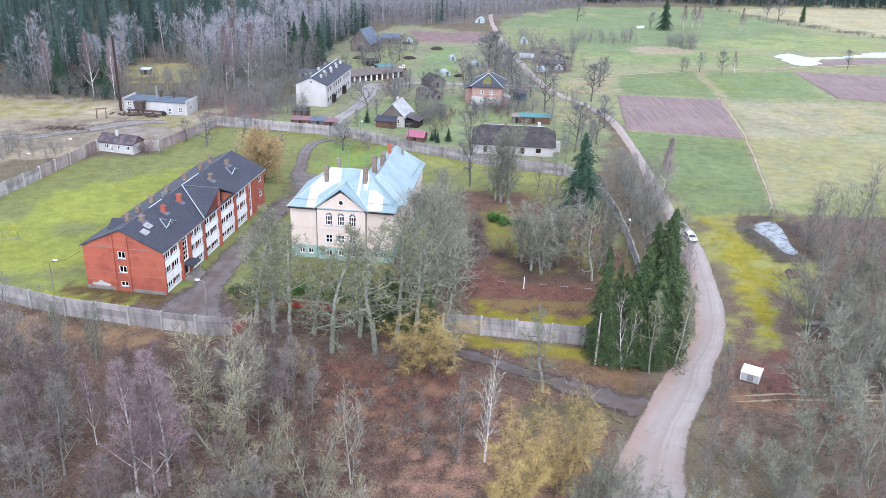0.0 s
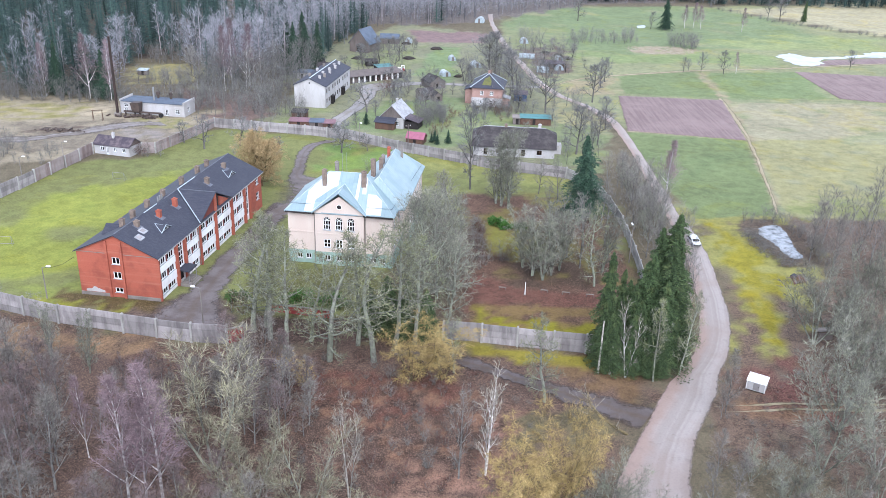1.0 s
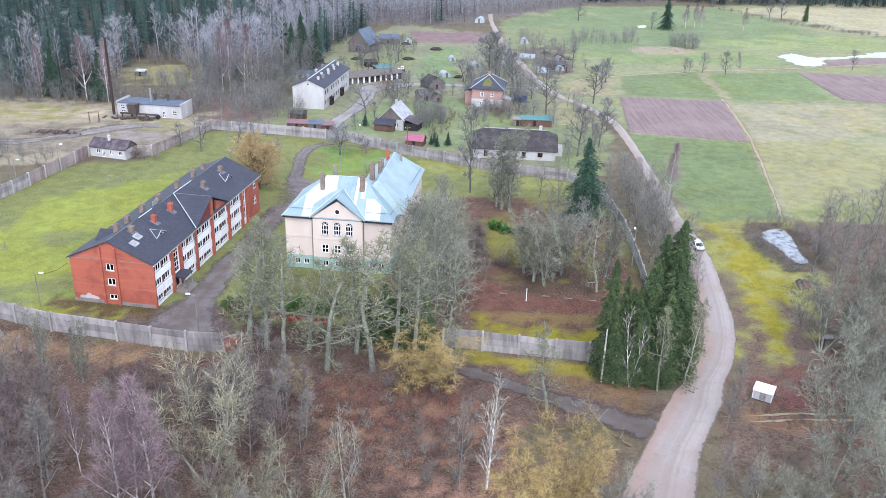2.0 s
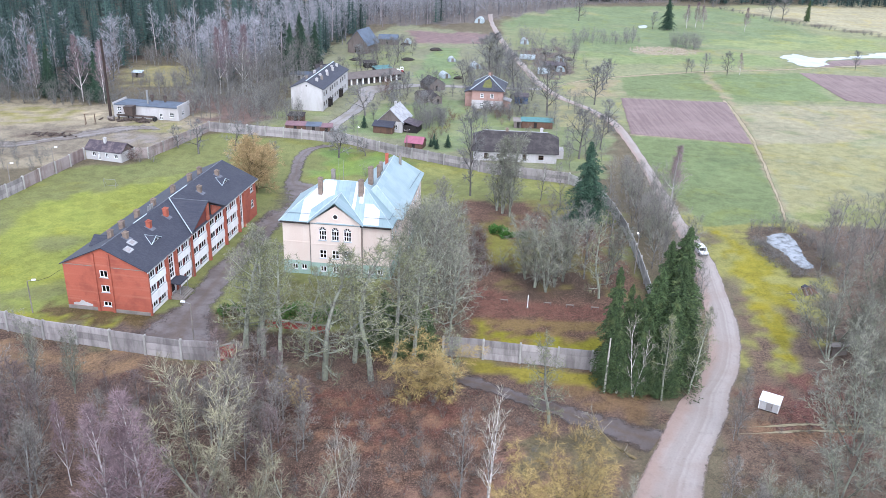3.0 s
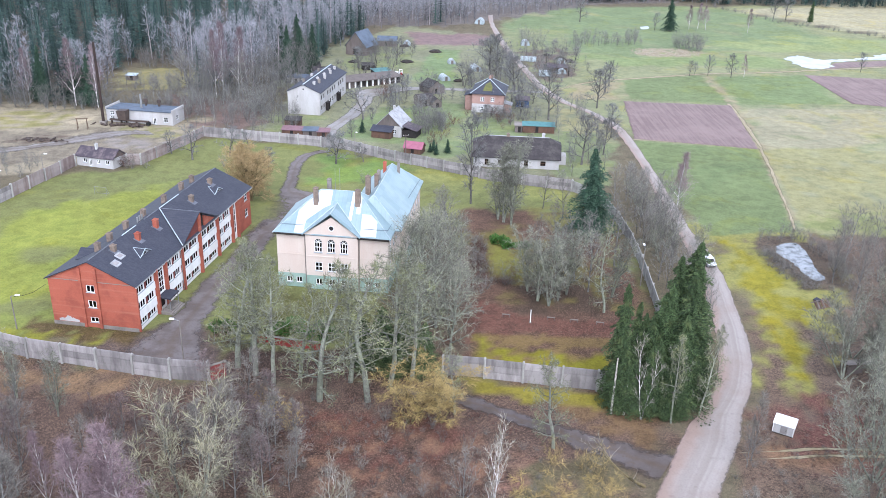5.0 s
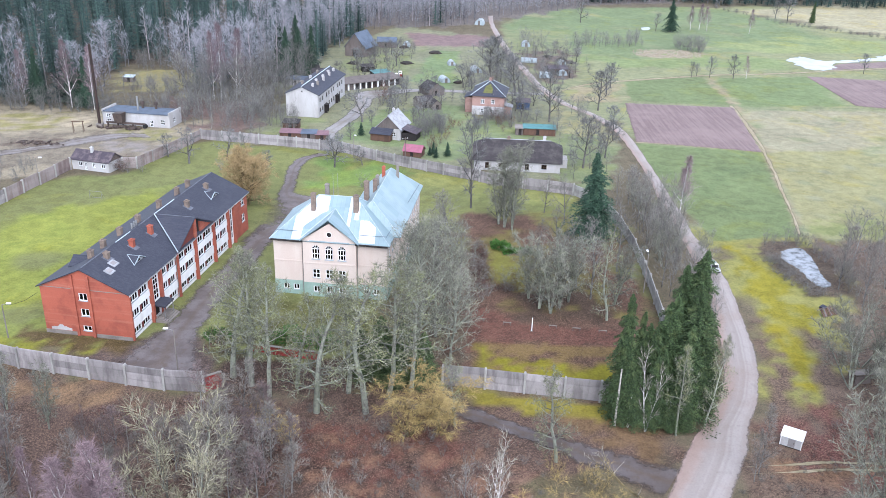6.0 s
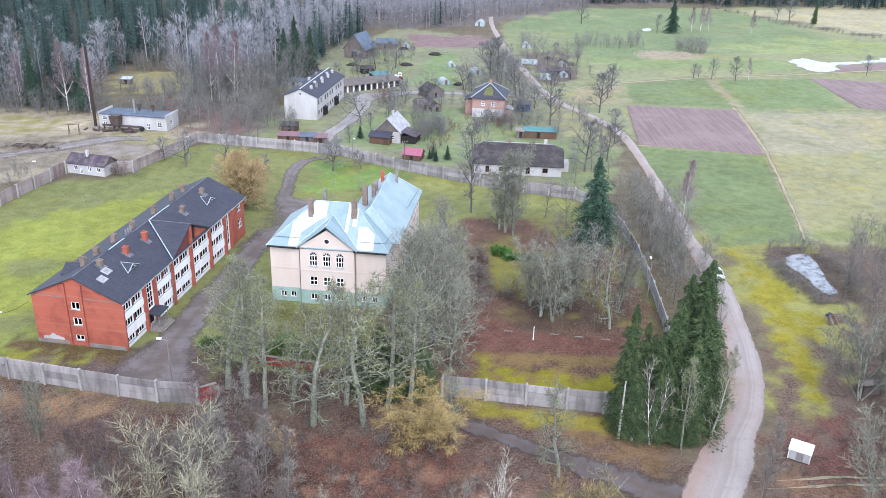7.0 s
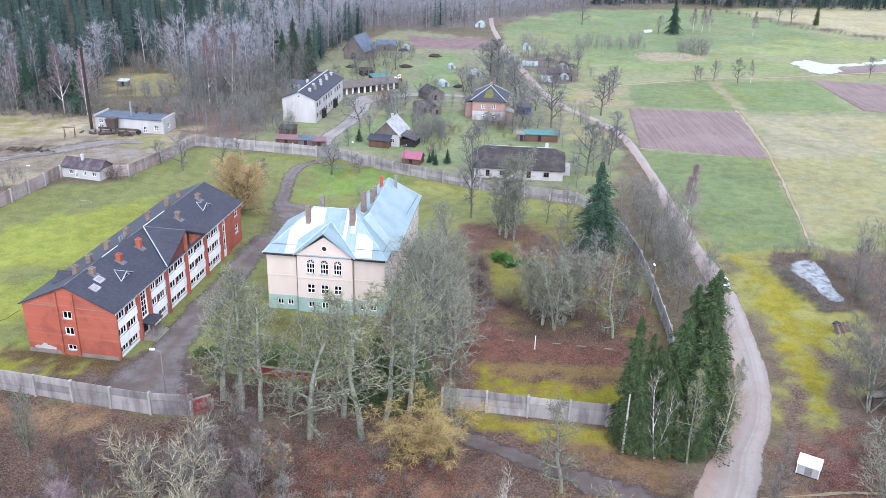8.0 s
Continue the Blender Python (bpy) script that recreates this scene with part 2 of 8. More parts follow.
M = {
    "ground": ground_material(), "gravel": road_material(), "glass": glass_material(), "water": water_material(),
    "asphalt": lane_material("wet_asphalt", lin(142, 132, 130), lin(116, 104, 100), lin(112, 92, 76), 0.24),
    "dark_lane": lane_material("dark_wet_asphalt", lin(124, 114, 112), lin(104, 92, 86), lin(112, 90, 70), 0.26),
    "pale_lane": lane_material("pale_wet_asphalt", lin(184, 178, 176), lin(162, 154, 148), lin(150, 140, 122), 0.14),
    # pond water: the sky's pale reflection is painted into the base colour
    "pale_pond": worn("sky_pale_pond_water", lin(180, 183, 187), lin(88, 86, 84), 0.45, 3, 0.2, 0.95, 0.2, 0, 0, False, 0.5),
    "track": lane_material("dirt_track", lin(198, 182, 152), lin(172, 156, 124), lin(150, 144, 104), 0.3),
    "plough": furrows("ploughed_soil", lin(160, 138, 134), lin(142, 120, 117)),
    "concrete": worn("fence_concrete", lin(192, 184, 182), lin(126, 118, 117), 0.8, 6, 0.9, 0.7, 0.25, 0, 0.22, True),
    "concrete_post": worn("fence_post_concrete", lin(208, 204, 198), lin(150, 144, 138), 1.2, 6, 0.9, 0.6, 0.25, 0, 0.12, True),
    "ridge": worn("grey_ridge_tiles", lin(134, 136, 146), lin(96, 96, 104), 0.9, 6, 0.8, 0.7, 0.3),
    "concrete_dark": worn("old_concrete", lin(170, 160, 152), lin(124, 116, 108), 0.5, 5, 0.9),
    "brick": banded("red_brick", lin(206, 114, 90), lin(168, 88, 72), lin(220, 148, 124), 0.22, 1.1),
    "brick_old": worn("old_brick", lin(204, 166, 154), lin(172, 126, 112), 0.4, 6, 0.9),
    "brick_beige": worn("yellow_brick", lin(164, 144, 130), lin(112, 98, 90), 0.9, 8, 0.9),
    "white": worn("white_panel", lin(242, 240, 238, 1.3), lin(220, 212, 208, 1.5), 0.5, 6, 0.7, 0.5, 0.12, 0, 0, True),
    "frame": worn("white_frame_paint", lin(242, 242, 242, 1.3), lin(220, 218, 214, 1.5), 2, 9, 0.6, 0.3, 0.1),
    "peach": worn("peach_plaster", lin(250, 231, 217, 2.05), lin(240, 216, 200, 2.05), 0.3, 5, 0.9, 0.6, 0.12, 0, 0, True),
    "mint": worn("mint_plinth", lin(190, 216, 202, 2.2), lin(160, 188, 172, 2.2), 0.4, 5, 0.9, 0.7, 0.15),
    "lime": worn("limewashed_wall", lin(232, 228, 226, 2.3), lin(202, 195, 190, 2.3), 0.35, 5, 0.9, 0.7, 0.2, 0, 0, True),
    "slate": slated("dark_slate_roof", lin(66, 68, 82), lin(88, 88, 98), lin(112, 92, 86)),
    "brick_red": worn("dark_red_painted_brick", lin(182, 72, 68), lin(134, 62, 60), 0.6, 6, 0.85),
    "faded_red": worn("faded_red_sheets", lin(160, 122, 128), lin(132, 102, 108), 0.8, 5, 0.75),
    "concrete_red": worn("rust_stained_concrete", lin(194, 179, 174), lin(150, 126, 120), 0.4, 5, 0.9, 0.95, 0.3, 0, 0.12, True),
    "felt": worn("grey_felt_roof", lin(112, 124, 142), lin(84, 92, 106), 0.4, 4, 0.7),
    "dark_roof": worn("mossy_dark_roof", lin(74, 68, 70), lin(116, 110, 106), 0.5, 3, 0.9, 0.6, 0.5),
    "rust_roof": worn("rusty_sheet_roof", lin(84, 74, 84), lin(136, 120, 122), 0.8, 3, 0.7, 0.95, 0.55),
    "pale_roof": worn("white_fibre_roof", lin(204, 204, 208), lin(166, 164, 166), 0.7, 4, 0.85, 0.8, 0.2),
    "mud": lane_material("wet_mud", lin(168, 160, 156), lin(136, 124, 116), lin(120, 106, 94), 0.3),
    "sheet_white": worn("white_sheet_metal", lin(240, 246, 248, 1.8), lin(214, 226, 232), 0.5, 5, 0.45, 0.4, 0.06, 0, 0.05, False, 0.5),
    "metal_roof": patched_metal("pale_blue_sheet_roof", lin(152, 176, 182, 2.1), lin(196, 212, 218, 2.0), 2.4),
    "cap": worn("pale_ridge_cap", lin(210, 222, 228, 1.9), lin(176, 194, 202), 1, 6, 0.5),
    "timber": worn("grey_weathered_boards", lin(142, 130, 124), lin(108, 98, 94), 0.8, 6, 0.9, 0.7, 0.35, 0, 0.1, True),
    "timber_brown": worn("brown_boards", lin(126, 96, 80), lin(92, 72, 62), 0.8, 6, 0.9, 0.7, 0.35, 0, 0.1, True),
    "dark": worn("dark_wood", lin(58, 52, 50), lin(40, 36, 36), 1, 6, 0.9),
    "rust": worn("rusty_iron", lin(104, 88, 80), lin(66, 58, 54), 1, 6, 0.7, 0.7, 0.3),
    "chimney_iron": worn("dark_rusty_iron", lin(74, 56, 50), lin(50, 42, 40), 1, 6, 0.7, 0.7, 0.3),
    "pink": worn("pink_sheet", lin(190, 116, 138), lin(164, 100, 118), 1, 6, 0.7),
    "teal": worn("teal_sheet", lin(106, 158, 158), lin(84, 126, 126), 1, 6, 0.7),
    "blue": worn("blue_boards", lin(88, 110, 150), lin(64, 82, 114), 1, 6, 0.8),
    "red_panel": worn("brown_red_panel", lin(150, 78, 70), lin(120, 64, 58), 1, 6, 0.8),
    "film": worn("greenhouse_film", lin(206, 218, 222, 2.3), lin(172, 188, 192), 0.6, 3, 0.4, 0.6, 0.15),
    "steel": worn("galvanised_steel", lin(176, 176, 176), lin(140, 140, 140), 2, 9, 0.5, 0.5, 0.2, 0.2),
    "car_paint": worn("pale_car_paint", lin(232, 234, 238, 1.8), lin(206, 210, 214), 2, 9, 0.25, 0.3, 0.05, 0, 0, False, 0.6),
    "rubber": worn("black_rubber", lin(40, 40, 40), lin(30, 30, 30), 2, 9, 0.8),
    "stone": worn("field_stones", lin(204, 190, 170), lin(146, 132, 118), 0.9, 3, 0.9),
    "heap": worn("dark_compost", lin(64, 58, 54), lin(84, 72, 62), 0.6, 3, 0.95),
    "bark_lime": bark("lichened_bark", lin(166, 166, 152), lin(112, 108, 100), lin(176, 182, 158), 0.7),
    "twig_lime": bark("lichened_twigs", lin(178, 178, 160), lin(98, 94, 80), lin(164, 168, 112), 0.7),
    "twig_court": bark("grey_green_twigs", lin(174, 172, 158), lin(104, 100, 92), lin(168, 170, 142), 0.6),
    "bark_old": bark("dark_bark", lin(118, 112, 108), lin(82, 78, 76), lin(140, 140, 130), 0.4),
    "twig_dark": bark("dark_grey_twigs", lin(152, 150, 150), lin(110, 108, 110), lin(158, 160, 154), 0.5),
    "twig_olive": bark("olive_grey_twigs", lin(180, 172, 150), lin(112, 104, 90), lin(174, 170, 132), 0.6),
    "bark_grey": bark("grey_bark", lin(150, 146, 142), lin(102, 98, 96), lin(168, 168, 160), 0.5),
    "twig_grey": bark("grey_twigs", lin(166, 159, 153), lin(104, 97, 93), lin(168, 168, 154), 0.5),
    "twig_wood": bark("dull_grey_twigs", lin(168, 159, 151), lin(106, 98, 93), lin(164, 160, 146), 0.5),
    "twig_village": bark("grey_brown_twigs", lin(154, 150, 148), lin(112, 108, 106), lin(156, 156, 140), 0.6),
    # farthest twigs: air haze painted in as a paler, bluer base colour
    "twig_back_hazed": bark("hazed_back_twigs", lin(188, 186, 192), lin(154, 152, 158), lin(186, 180, 186), 0.5, 0.6),
    "twig_mauve": bark("mauve_twigs", lin(152, 132, 129), lin(98, 82, 82), lin(146, 134, 127), 0.5),
    "bark_pale": bark("pale_bark", lin(222, 214, 204, 1.9), lin(168, 160, 150), lin(196, 192, 176), 0.4),
    "twig_pale": bark("pale_twigs", lin(206, 196, 182), lin(156, 148, 136), lin(186, 182, 160), 0.4),
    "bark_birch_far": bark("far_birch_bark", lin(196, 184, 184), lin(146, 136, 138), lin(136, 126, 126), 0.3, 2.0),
    "bark_birch": bark("birch_bark", lin(236, 230, 226, 1.7), lin(170, 162, 158), lin(136, 124, 120), 0.12, 2.0),
    "twig_birch": bark("birch_twigs", lin(172, 147, 151), lin(122, 101, 106), lin(176, 156, 160), 0.5),
    "bark_gold": bark("willow_bark", lin(140, 124, 90), lin(104, 92, 70), lin(150, 140, 100), 0.4),
    "twig_gold": bark("golden_willow_twigs", lin(226, 196, 132), lin(172, 144, 92), lin(212, 190, 122), 0.6),
    "twig_straw": bark("straw_willow_twigs", lin(232, 200, 148), lin(196, 164, 116), lin(224, 196, 144), 0.6),
    "twig_red": bark("red_brown_twigs", lin(126, 84, 74), lin(96, 66, 60), lin(128, 100, 84), 0.5),
    # distant twigs, lightened and blued in the colour to imitate haze
    "twig_hazed": bark("hazed_grey_twigs", lin(182, 182, 188), lin(142, 141, 148), lin(182, 176, 182), 0.5, 0.6),
    "needle": needles("spruce_needles", lin(106, 128, 82), lin(54, 70, 48), lin(142, 154, 98)),
    "needle_cold": needles("cold_spruce_needles", lin(78, 106, 84), lin(44, 66, 54), lin(106, 132, 104)),
    # distant needles and grey trunks, with the blue of haze in their colours
    "needle_hazed": needles("hazed_spruce_needles", lin(78, 100, 92), lin(52, 72, 70), lin(96, 118, 102), 0.42),
    "bark_hazed": bark("hazed_grey_bark", lin(158, 156, 160), lin(120, 118, 122), lin(166, 163, 166), 0.5),
    "moss": worn("roof_moss", lin(128, 128, 72), lin(96, 96, 70), 1.2, 4, 0.95),
    "juniper": needles("juniper_leaves", lin(92, 136, 60), lin(58, 92, 44), lin(110, 150, 70)),
}

# ---------------- mesh helpers ----------------


class Shape:
    """Collects vertices and faces of one mesh."""

    def __init__(self):
        self.v, self.f = [], []

    def add(self, verts, faces):
        o = len(self.v)
        self.v.extend(tuple(p) for p in verts)
        self.f.extend(tuple(i + o for i in face) for face in faces)
        return self

    def box(self, x0, y0, z0, x1, y1, z1):
        v = [(x, y, z) for z in (z0, z1) for x, y in ((x0, y0), (x1, y0), (x1, y1), (x0, y1))]
        return self.add(v, [(3, 2, 1, 0), (4, 5, 6, 7), (0, 1, 5, 4), (1, 2, 6, 5), (2, 3, 7, 6), (3, 0, 4, 7)])

    def slab(self, top, thick):
        """A sheet over the polygon of points, thick metres down."""
        n = len(top)
        v = list(top) + [(x, y, z - thick) for x, y, z in top]
        return self.add(v, [tuple(range(n)), tuple(range(2 * n - 1, n - 1, -1))] + [(i, i + n, (i + 1) % n + n, (i + 1) % n) for i in range(n)])

    def extrude_y(self, outline, y0, y1):
        """A plate whose outline lies in x and z."""
        n = len(outline)
        v = [(x, y0, z) for x, z in outline] + [(x, y1, z) for x, z in outline]
        return self.add(v, [tuple(range(n)), tuple(range(2 * n - 1, n - 1, -1))] + [(i, i + n, (i + 1) % n + n, (i + 1) % n) for i in range(n)])

    def tube(self, pts, radii, n=6, cap=True):
        pts = [Vector(p) for p in pts]
        rings = []
        for i, p in enumerate(pts):
            d = (pts[min(i + 1, len(pts) - 1)] - pts[max(i - 1, 0)]).normalized()
            a = d.cross((0, 0, 1) if abs(d.z) < 0.9 else (1, 0, 0)).normalized()
            b = d.cross(a)
            rings += [p + (a * math.cos(t) + b * math.sin(t)) * radii[i] for t in (2 * math.pi * k / n for k in range(n))]
        faces = [(i * n + k, i * n + (k + 1) % n, (i + 1) * n + (k + 1) % n, (i + 1) * n + k) for i in range(len(pts) - 1) for k in range(n)]
        if cap:
            faces += [tuple(range(n - 1, -1, -1)), tuple(range(len(rings) - n, len(rings)))]
        return self.add(rings, faces)

    def data(self, name, material):
        me = bpy.data.meshes.new(name)
        me.from_pydata(self.v, [], self.f)
        me.materials.append(material)
        me.update()
        return me


def thing(name, x, y, z=0.0, rz=0.0, label="", category="", group="", kind="", scale=1.0):
    ob = new(name)
    ob.matrix_world = pose(x, y, z, 0, 0, rz) @ Matrix.Scale(scale, 4)
    ob.empty_display_size = 0.5
    return tagged(ob, label, category, group, kind)


def part(name, shape, material, parent=None, label="", at=None):
    """One mesh under a thing or a part. shape: a Shape, or mesh data to share."""
    data = shape.data(name, material) if isinstance(shape, Shape) else shape
    ob = new(name, data)
    if parent is not None:
        ob.parent = parent
    if at is not None:
        ob.matrix_local = at
    return tagged(ob, label)


CACHE = {}


def shared(key, make):
    if key not in CACHE:
        CACHE[key] = make()
    return CACHE[key]


def wall_shape(length, height, holes, thick=0.35):
    """A wall from (0,0,0) along x, its outer face at y = 0, with holes (x0, z0, x1, z1) right through."""
    xs = sorted({0.0, length, *(h[0] for h in holes), *(h[2] for h in holes)})
    zs = sorted({0.0, height, *(h[1] for h in holes), *(h[3] for h in holes)})
    s = Shape()
    for x0, x1 in zip(xs, xs[1:]):
        for z0, z1 in zip(zs, zs[1:]):
            cx, cz = (x0 + x1) / 2, (z0 + z1) / 2
            if any(h[0] < cx < h[2] and h[1] < cz < h[3] for h in holes):
                continue
            s.add([(x0, 0, z0), (x1, 0, z0), (x1, 0, z1), (x0, 0, z1)], [(0, 1, 2, 3)])
            s.add([(x0, thick, z0), (x1, thick, z0), (x1, thick, z1), (x0, thick, z1)], [(3, 2, 1, 0)])
    for x0, z0, x1, z1 in [*holes, (0.0, 0.0, length, height)]:
        v = [(x0, 0, z0), (x1, 0, z0), (x1, 0, z1), (x0, 0, z1), (x0, thick, z0), (x1, thick, z0), (x1, thick, z1), (x0, thick, z1)]
        s.add(v, [(0, 4, 5, 1), (1, 5, 6, 2), (2, 6, 7, 3), (3, 7, 4, 0)])
    return s


def window_shape(w, h, bar):
    """The closed outer frame of a window."""
    s = Shape()
    outer = [(-w / 2, 0), (w / 2, 0), (w / 2, h), (-w / 2, h)]
    inner = [(-w / 2 + bar, bar), (w / 2 - bar, bar), (w / 2 - bar, h - bar), (-w / 2 + bar, h - bar)]
    pts = [(x, y, z) for y in (0, 0.1) for loop in (outer, inner) for x, z in loop]
    faces = []
    for a in range(4):
        b = (a + 1) % 4
        faces += [(a, b, 4 + b, 4 + a), (8 + b, 8 + a, 12 + a, 12 + b), (b, a, 8 + a, 8 + b), (4 + a, 4 + b, 12 + b, 12 + a)]
    return s.add(pts, faces)


def add_window(parent, at, x0, z0, x1, z1, cols=2, rows=1, bar=0.11, paint="frame", sill=True):
    """A framed window with its pane in a hole of a wall whose pose is at."""
    w, h = round(x1 - x0, 2), round(z1 - z0, 2)
    frame_mesh = shared(("win", w, h, bar, paint), lambda: window_shape(w, h, bar).data("window", M[paint]))
    pane_mesh = shared(("pane", w, h), lambda: Shape().box(-w / 2 + 0.02, 0.045, 0.02, w / 2 - 0.02, 0.055, h - 0.02).data("pane", M["glass"]))
    win = part("window", frame_mesh, None, parent, "", at @ pose((x0 + x1) / 2, 0.1, z0))
    pane = part("pane", pane_mesh, None, win)
    pane.visible_shadow = False
    for i in range(1, cols):
        part("glazing_bar", shared(("bar", h, bar, paint), lambda: Shape().box(-bar / 2, 0.01, bar, bar / 2, 0.09, h - bar).data("glazing_bar", M[paint])), None, win, "", pose(-w / 2 + w * i / cols, 0, 0))
    for i in range(1, rows):
        part("glazing_bar", shared(("rail", w, bar, paint), lambda: Shape().box(-w / 2 + bar, 0.015, -bar / 2, w / 2 - bar, 0.085, bar / 2).data("glazing_bar", M[paint])), None, win, "", pose(0, 0, h * i / rows))
    if sill:
        part("sill", shared(("sill", w), lambda: Shape().box(-w / 2 - 0.1, -0.18, -0.07, w / 2 + 0.1, 0.02, 0.0).data("sill", M["cap"])), None, win)
    return win


def sides(length, depth):
    """Poses of the four walls of a box: front, right, back, left, seen from outside."""
    return {"front": pose(0, 0, 0), "right": pose(length, 0, 0, 0, 0, 90), "back": pose(length, depth, 0, 0, 0, 180), "left": pose(0, depth, 0, 0, 0, -90)}


def shell(parent, length, depth, height, material, holes=None, cols=2, rows=2, bar=0.11, paint="frame", thick=0.35, lower=None):
    """Four walls with windows and a floor inside. holes: {side: [(x0, z0, x1, z1), ...]}; lower: (height, material) of a plinth."""
    holes = holes or {}
    for side, at in sides(length, depth).items():
        run = length if side in ("front", "back") else depth - 2 * thick
        if side in ("right", "left"):
            at = at @ pose(thick, 0, 0)
        hs = [(a - (thick if side in ("right", "left") else 0), b, c - (thick if side in ("right", "left") else 0), d) for a, b, c, d in holes.get(side, [])]
        part("wall", wall_shape(run, height, hs, thick), M[material], parent, "", at)
        for h in hs:
            add_window(parent, at, *h, cols, rows, bar, paint)
        if lower:
            lo = [(max(h[0], 0), max(h[1], 0), h[2], min(h[3], lower[0] - 0.001)) for h in hs if h[1] < lower[0]]
            part("plinth", wall_shape(run, lower[0], lo, 0.004), M[lower[1]], parent, "", at @ pose(0, -0.03, 0))
    part("floor", Shape().box(thick, thick, 0.02, length - thick, depth - thick, 0.2), M["concrete_dark"], parent)
    part("inner_wall", Shape().box(thick + 0.5, depth / 2 - 0.1, 0.21, length - thick - 0.5, depth / 2 + 0.1, height - 0.05), M["lime"], parent)


def gable_roof(parent, length, depth, eave, ridge, over, material, wall_material, along="x", thick=0.18, end_over=0.35, cap=None, thick_wall=0.35):
    """A pitched roof over a box. along: the axis of the ridge."""
    turn = pose(0, 0, 0) if along == "x" else pose(length, 0, 0, 0, 0, 90)
    run, span = (length, depth) if along == "x" else (depth, length)
    slope = (ridge - eave) / (span / 2)
    low = eave - over * slope
    for sign in (0, 1):
        y0 = -over if sign == 0 else span + over
        top = [(-end_over, y0, low), (run + end_over, y0, low), (run + end_over, span / 2, ridge), (-end_over, span / 2, ridge)]
        part("roof", Shape().slab([(x, y, z + thick) for x, y, z in (top if sign == 0 else top[::-1])], thick), M[material], parent, "", turn)
    for x in (0.0, run - thick_wall):
        g = Shape().add([(x, 0, eave), (x, span, eave), (x, span / 2, ridge), (x + thick_wall, 0, eave), (x + thick_wall, span, eave), (x + thick_wall, span / 2, ridge)],
                        [(0, 2, 1), (3, 4, 5), (0, 1, 4, 3), (1, 2, 5, 4), (2, 0, 3, 5)])
        part("gable", g, M[wall_material], parent, "", turn)
    if cap:
        part("ridge_cap", Shape().tube([(-end_over, span / 2, ridge + thick), (run + end_over, span / 2, ridge + thick)], [0.16, 0.16], 6), M[cap], parent, "", turn)


def hip_roof(parent, x0, y0, x1, y1, eave, ridge, inset, material, cap=None, thick=0.16, ends=(1, 1), cap_r=0.12):
    """A hipped roof over the rectangle, its ridge along the longer side, inset from each end."""
    long_x = (x1 - x0) >= (y1 - y0)
    if long_x:
        m = (y0 + y1) / 2
        a, b = (x0 + inset * ends[0], m, ridge), (x1 - inset * ends[1], m, ridge)
        c = [(x0, y0, eave), (x1, y0, eave), (x1, y1, eave), (x0, y1, eave)]
    else:
        m = (x0 + x1) / 2
        a, b = (m, y0 + inset * ends[0], ridge), (m, y1 - inset * ends[1], ridge)
        c = [(x1, y0, eave), (x1, y1, eave), (x0, y1, eave), (x0, y0, eave)]
    for face in ([c[0], c[1], b, a], [c[2], c[3], a, b], [c[1], c[2], b], [c[3], c[0], a]):
        part("roof", Shape().slab(face, thick), M[material], parent)
    part("soffit", Shape().slab([(p[0], p[1], eave - thick - 0.01) for p in ([(x0, y0), (x1, y0), (x1, y1), (x0, y1)])], 0.06), M["timber"], parent)
    if cap:
        for p, q in ((a, b), (c[0], a), (c[3], a), (c[1], b), (c[2], b)):
            part("ridge_cap", Shape().tube([p, q], [cap_r, cap_r], 5), M[cap], parent)


def chimney(parent, x, y, z0, z1, w=0.9, d=0.6, material="brick_beige"):
    s = Shape().box(x - w / 2, y - d / 2, z0, x + w / 2, y + d / 2, z1).box(x - w / 2 - 0.08, y - d / 2 - 0.08, z1, x + w / 2 + 0.08, y + d / 2 + 0.08, z1 + 0.15)
    s.box(x - w / 4, y - d / 4, z1 + 0.15, x + w / 4, y + d / 4, z1 + 0.35)
    return part("chimney", s, M[material], parent)

# ---------------- ground ----------------


def steps_between(a, b, first, grow, most):
    """Rising spacings from a towards b."""
    out, d = [a], first
    while abs(out[-1] - b) > d:
        out.append(out[-1] + math.copysign(d, b - a))
        d = min(d * grow, most)
    return out + [b]


def inside_depth(px, py, poly):
    """Metres inside (positive) or outside (negative) of a polygon, for arrays of points."""
    p = np.array(poly, float)
    best, inside = np.full(px.shape, 1e9), np.zeros(px.shape, bool)
    for (ax, ay), (bx, by) in zip(p, np.roll(p, -1, 0)):
        dx, dy = bx - ax, by - ay
        t = np.clip(((px - ax) * dx + (py - ay) * dy) / (dx * dx + dy * dy + 1e-9), 0, 1)
        best = np.minimum(best, np.hypot(px - ax - t * dx, py - ay - t * dy))
        cross = ((ay > py) != (by > py)) & (px < (bx - ax) * (py - ay) / (by - ay + 1e-12) + ax)
        inside ^= cross
    return np.where(inside, best, -best)


def soft_noise(px, py, size, seed):
    """Smooth random field between -1 and 1, with patches of about the given size."""
    rng = np.random.RandomState(seed)
    total = np.zeros(px.shape)
    for k in range(14):
        a, f, ph = rng.uniform(0, 6.28), rng.uniform(0.5, 1.6) * 6.28 / size, rng.uniform(0, 6.28)
        total += np.sin(f * (px * math.cos(a) + py * math.sin(a)) + ph + 1.3 * np.sin(0.4 * f * (py * math.cos(a) - px * math.sin(a)) + 2 * ph))
    return np.clip(total / 6, -1, 1)


# colour, litter share, edge softness, patch size, share of cover, outline
ZONES = []


def zone(tint, share, soft, size, cover, outline):
    ZONES.append((tint, share, soft, size, cover, outline))


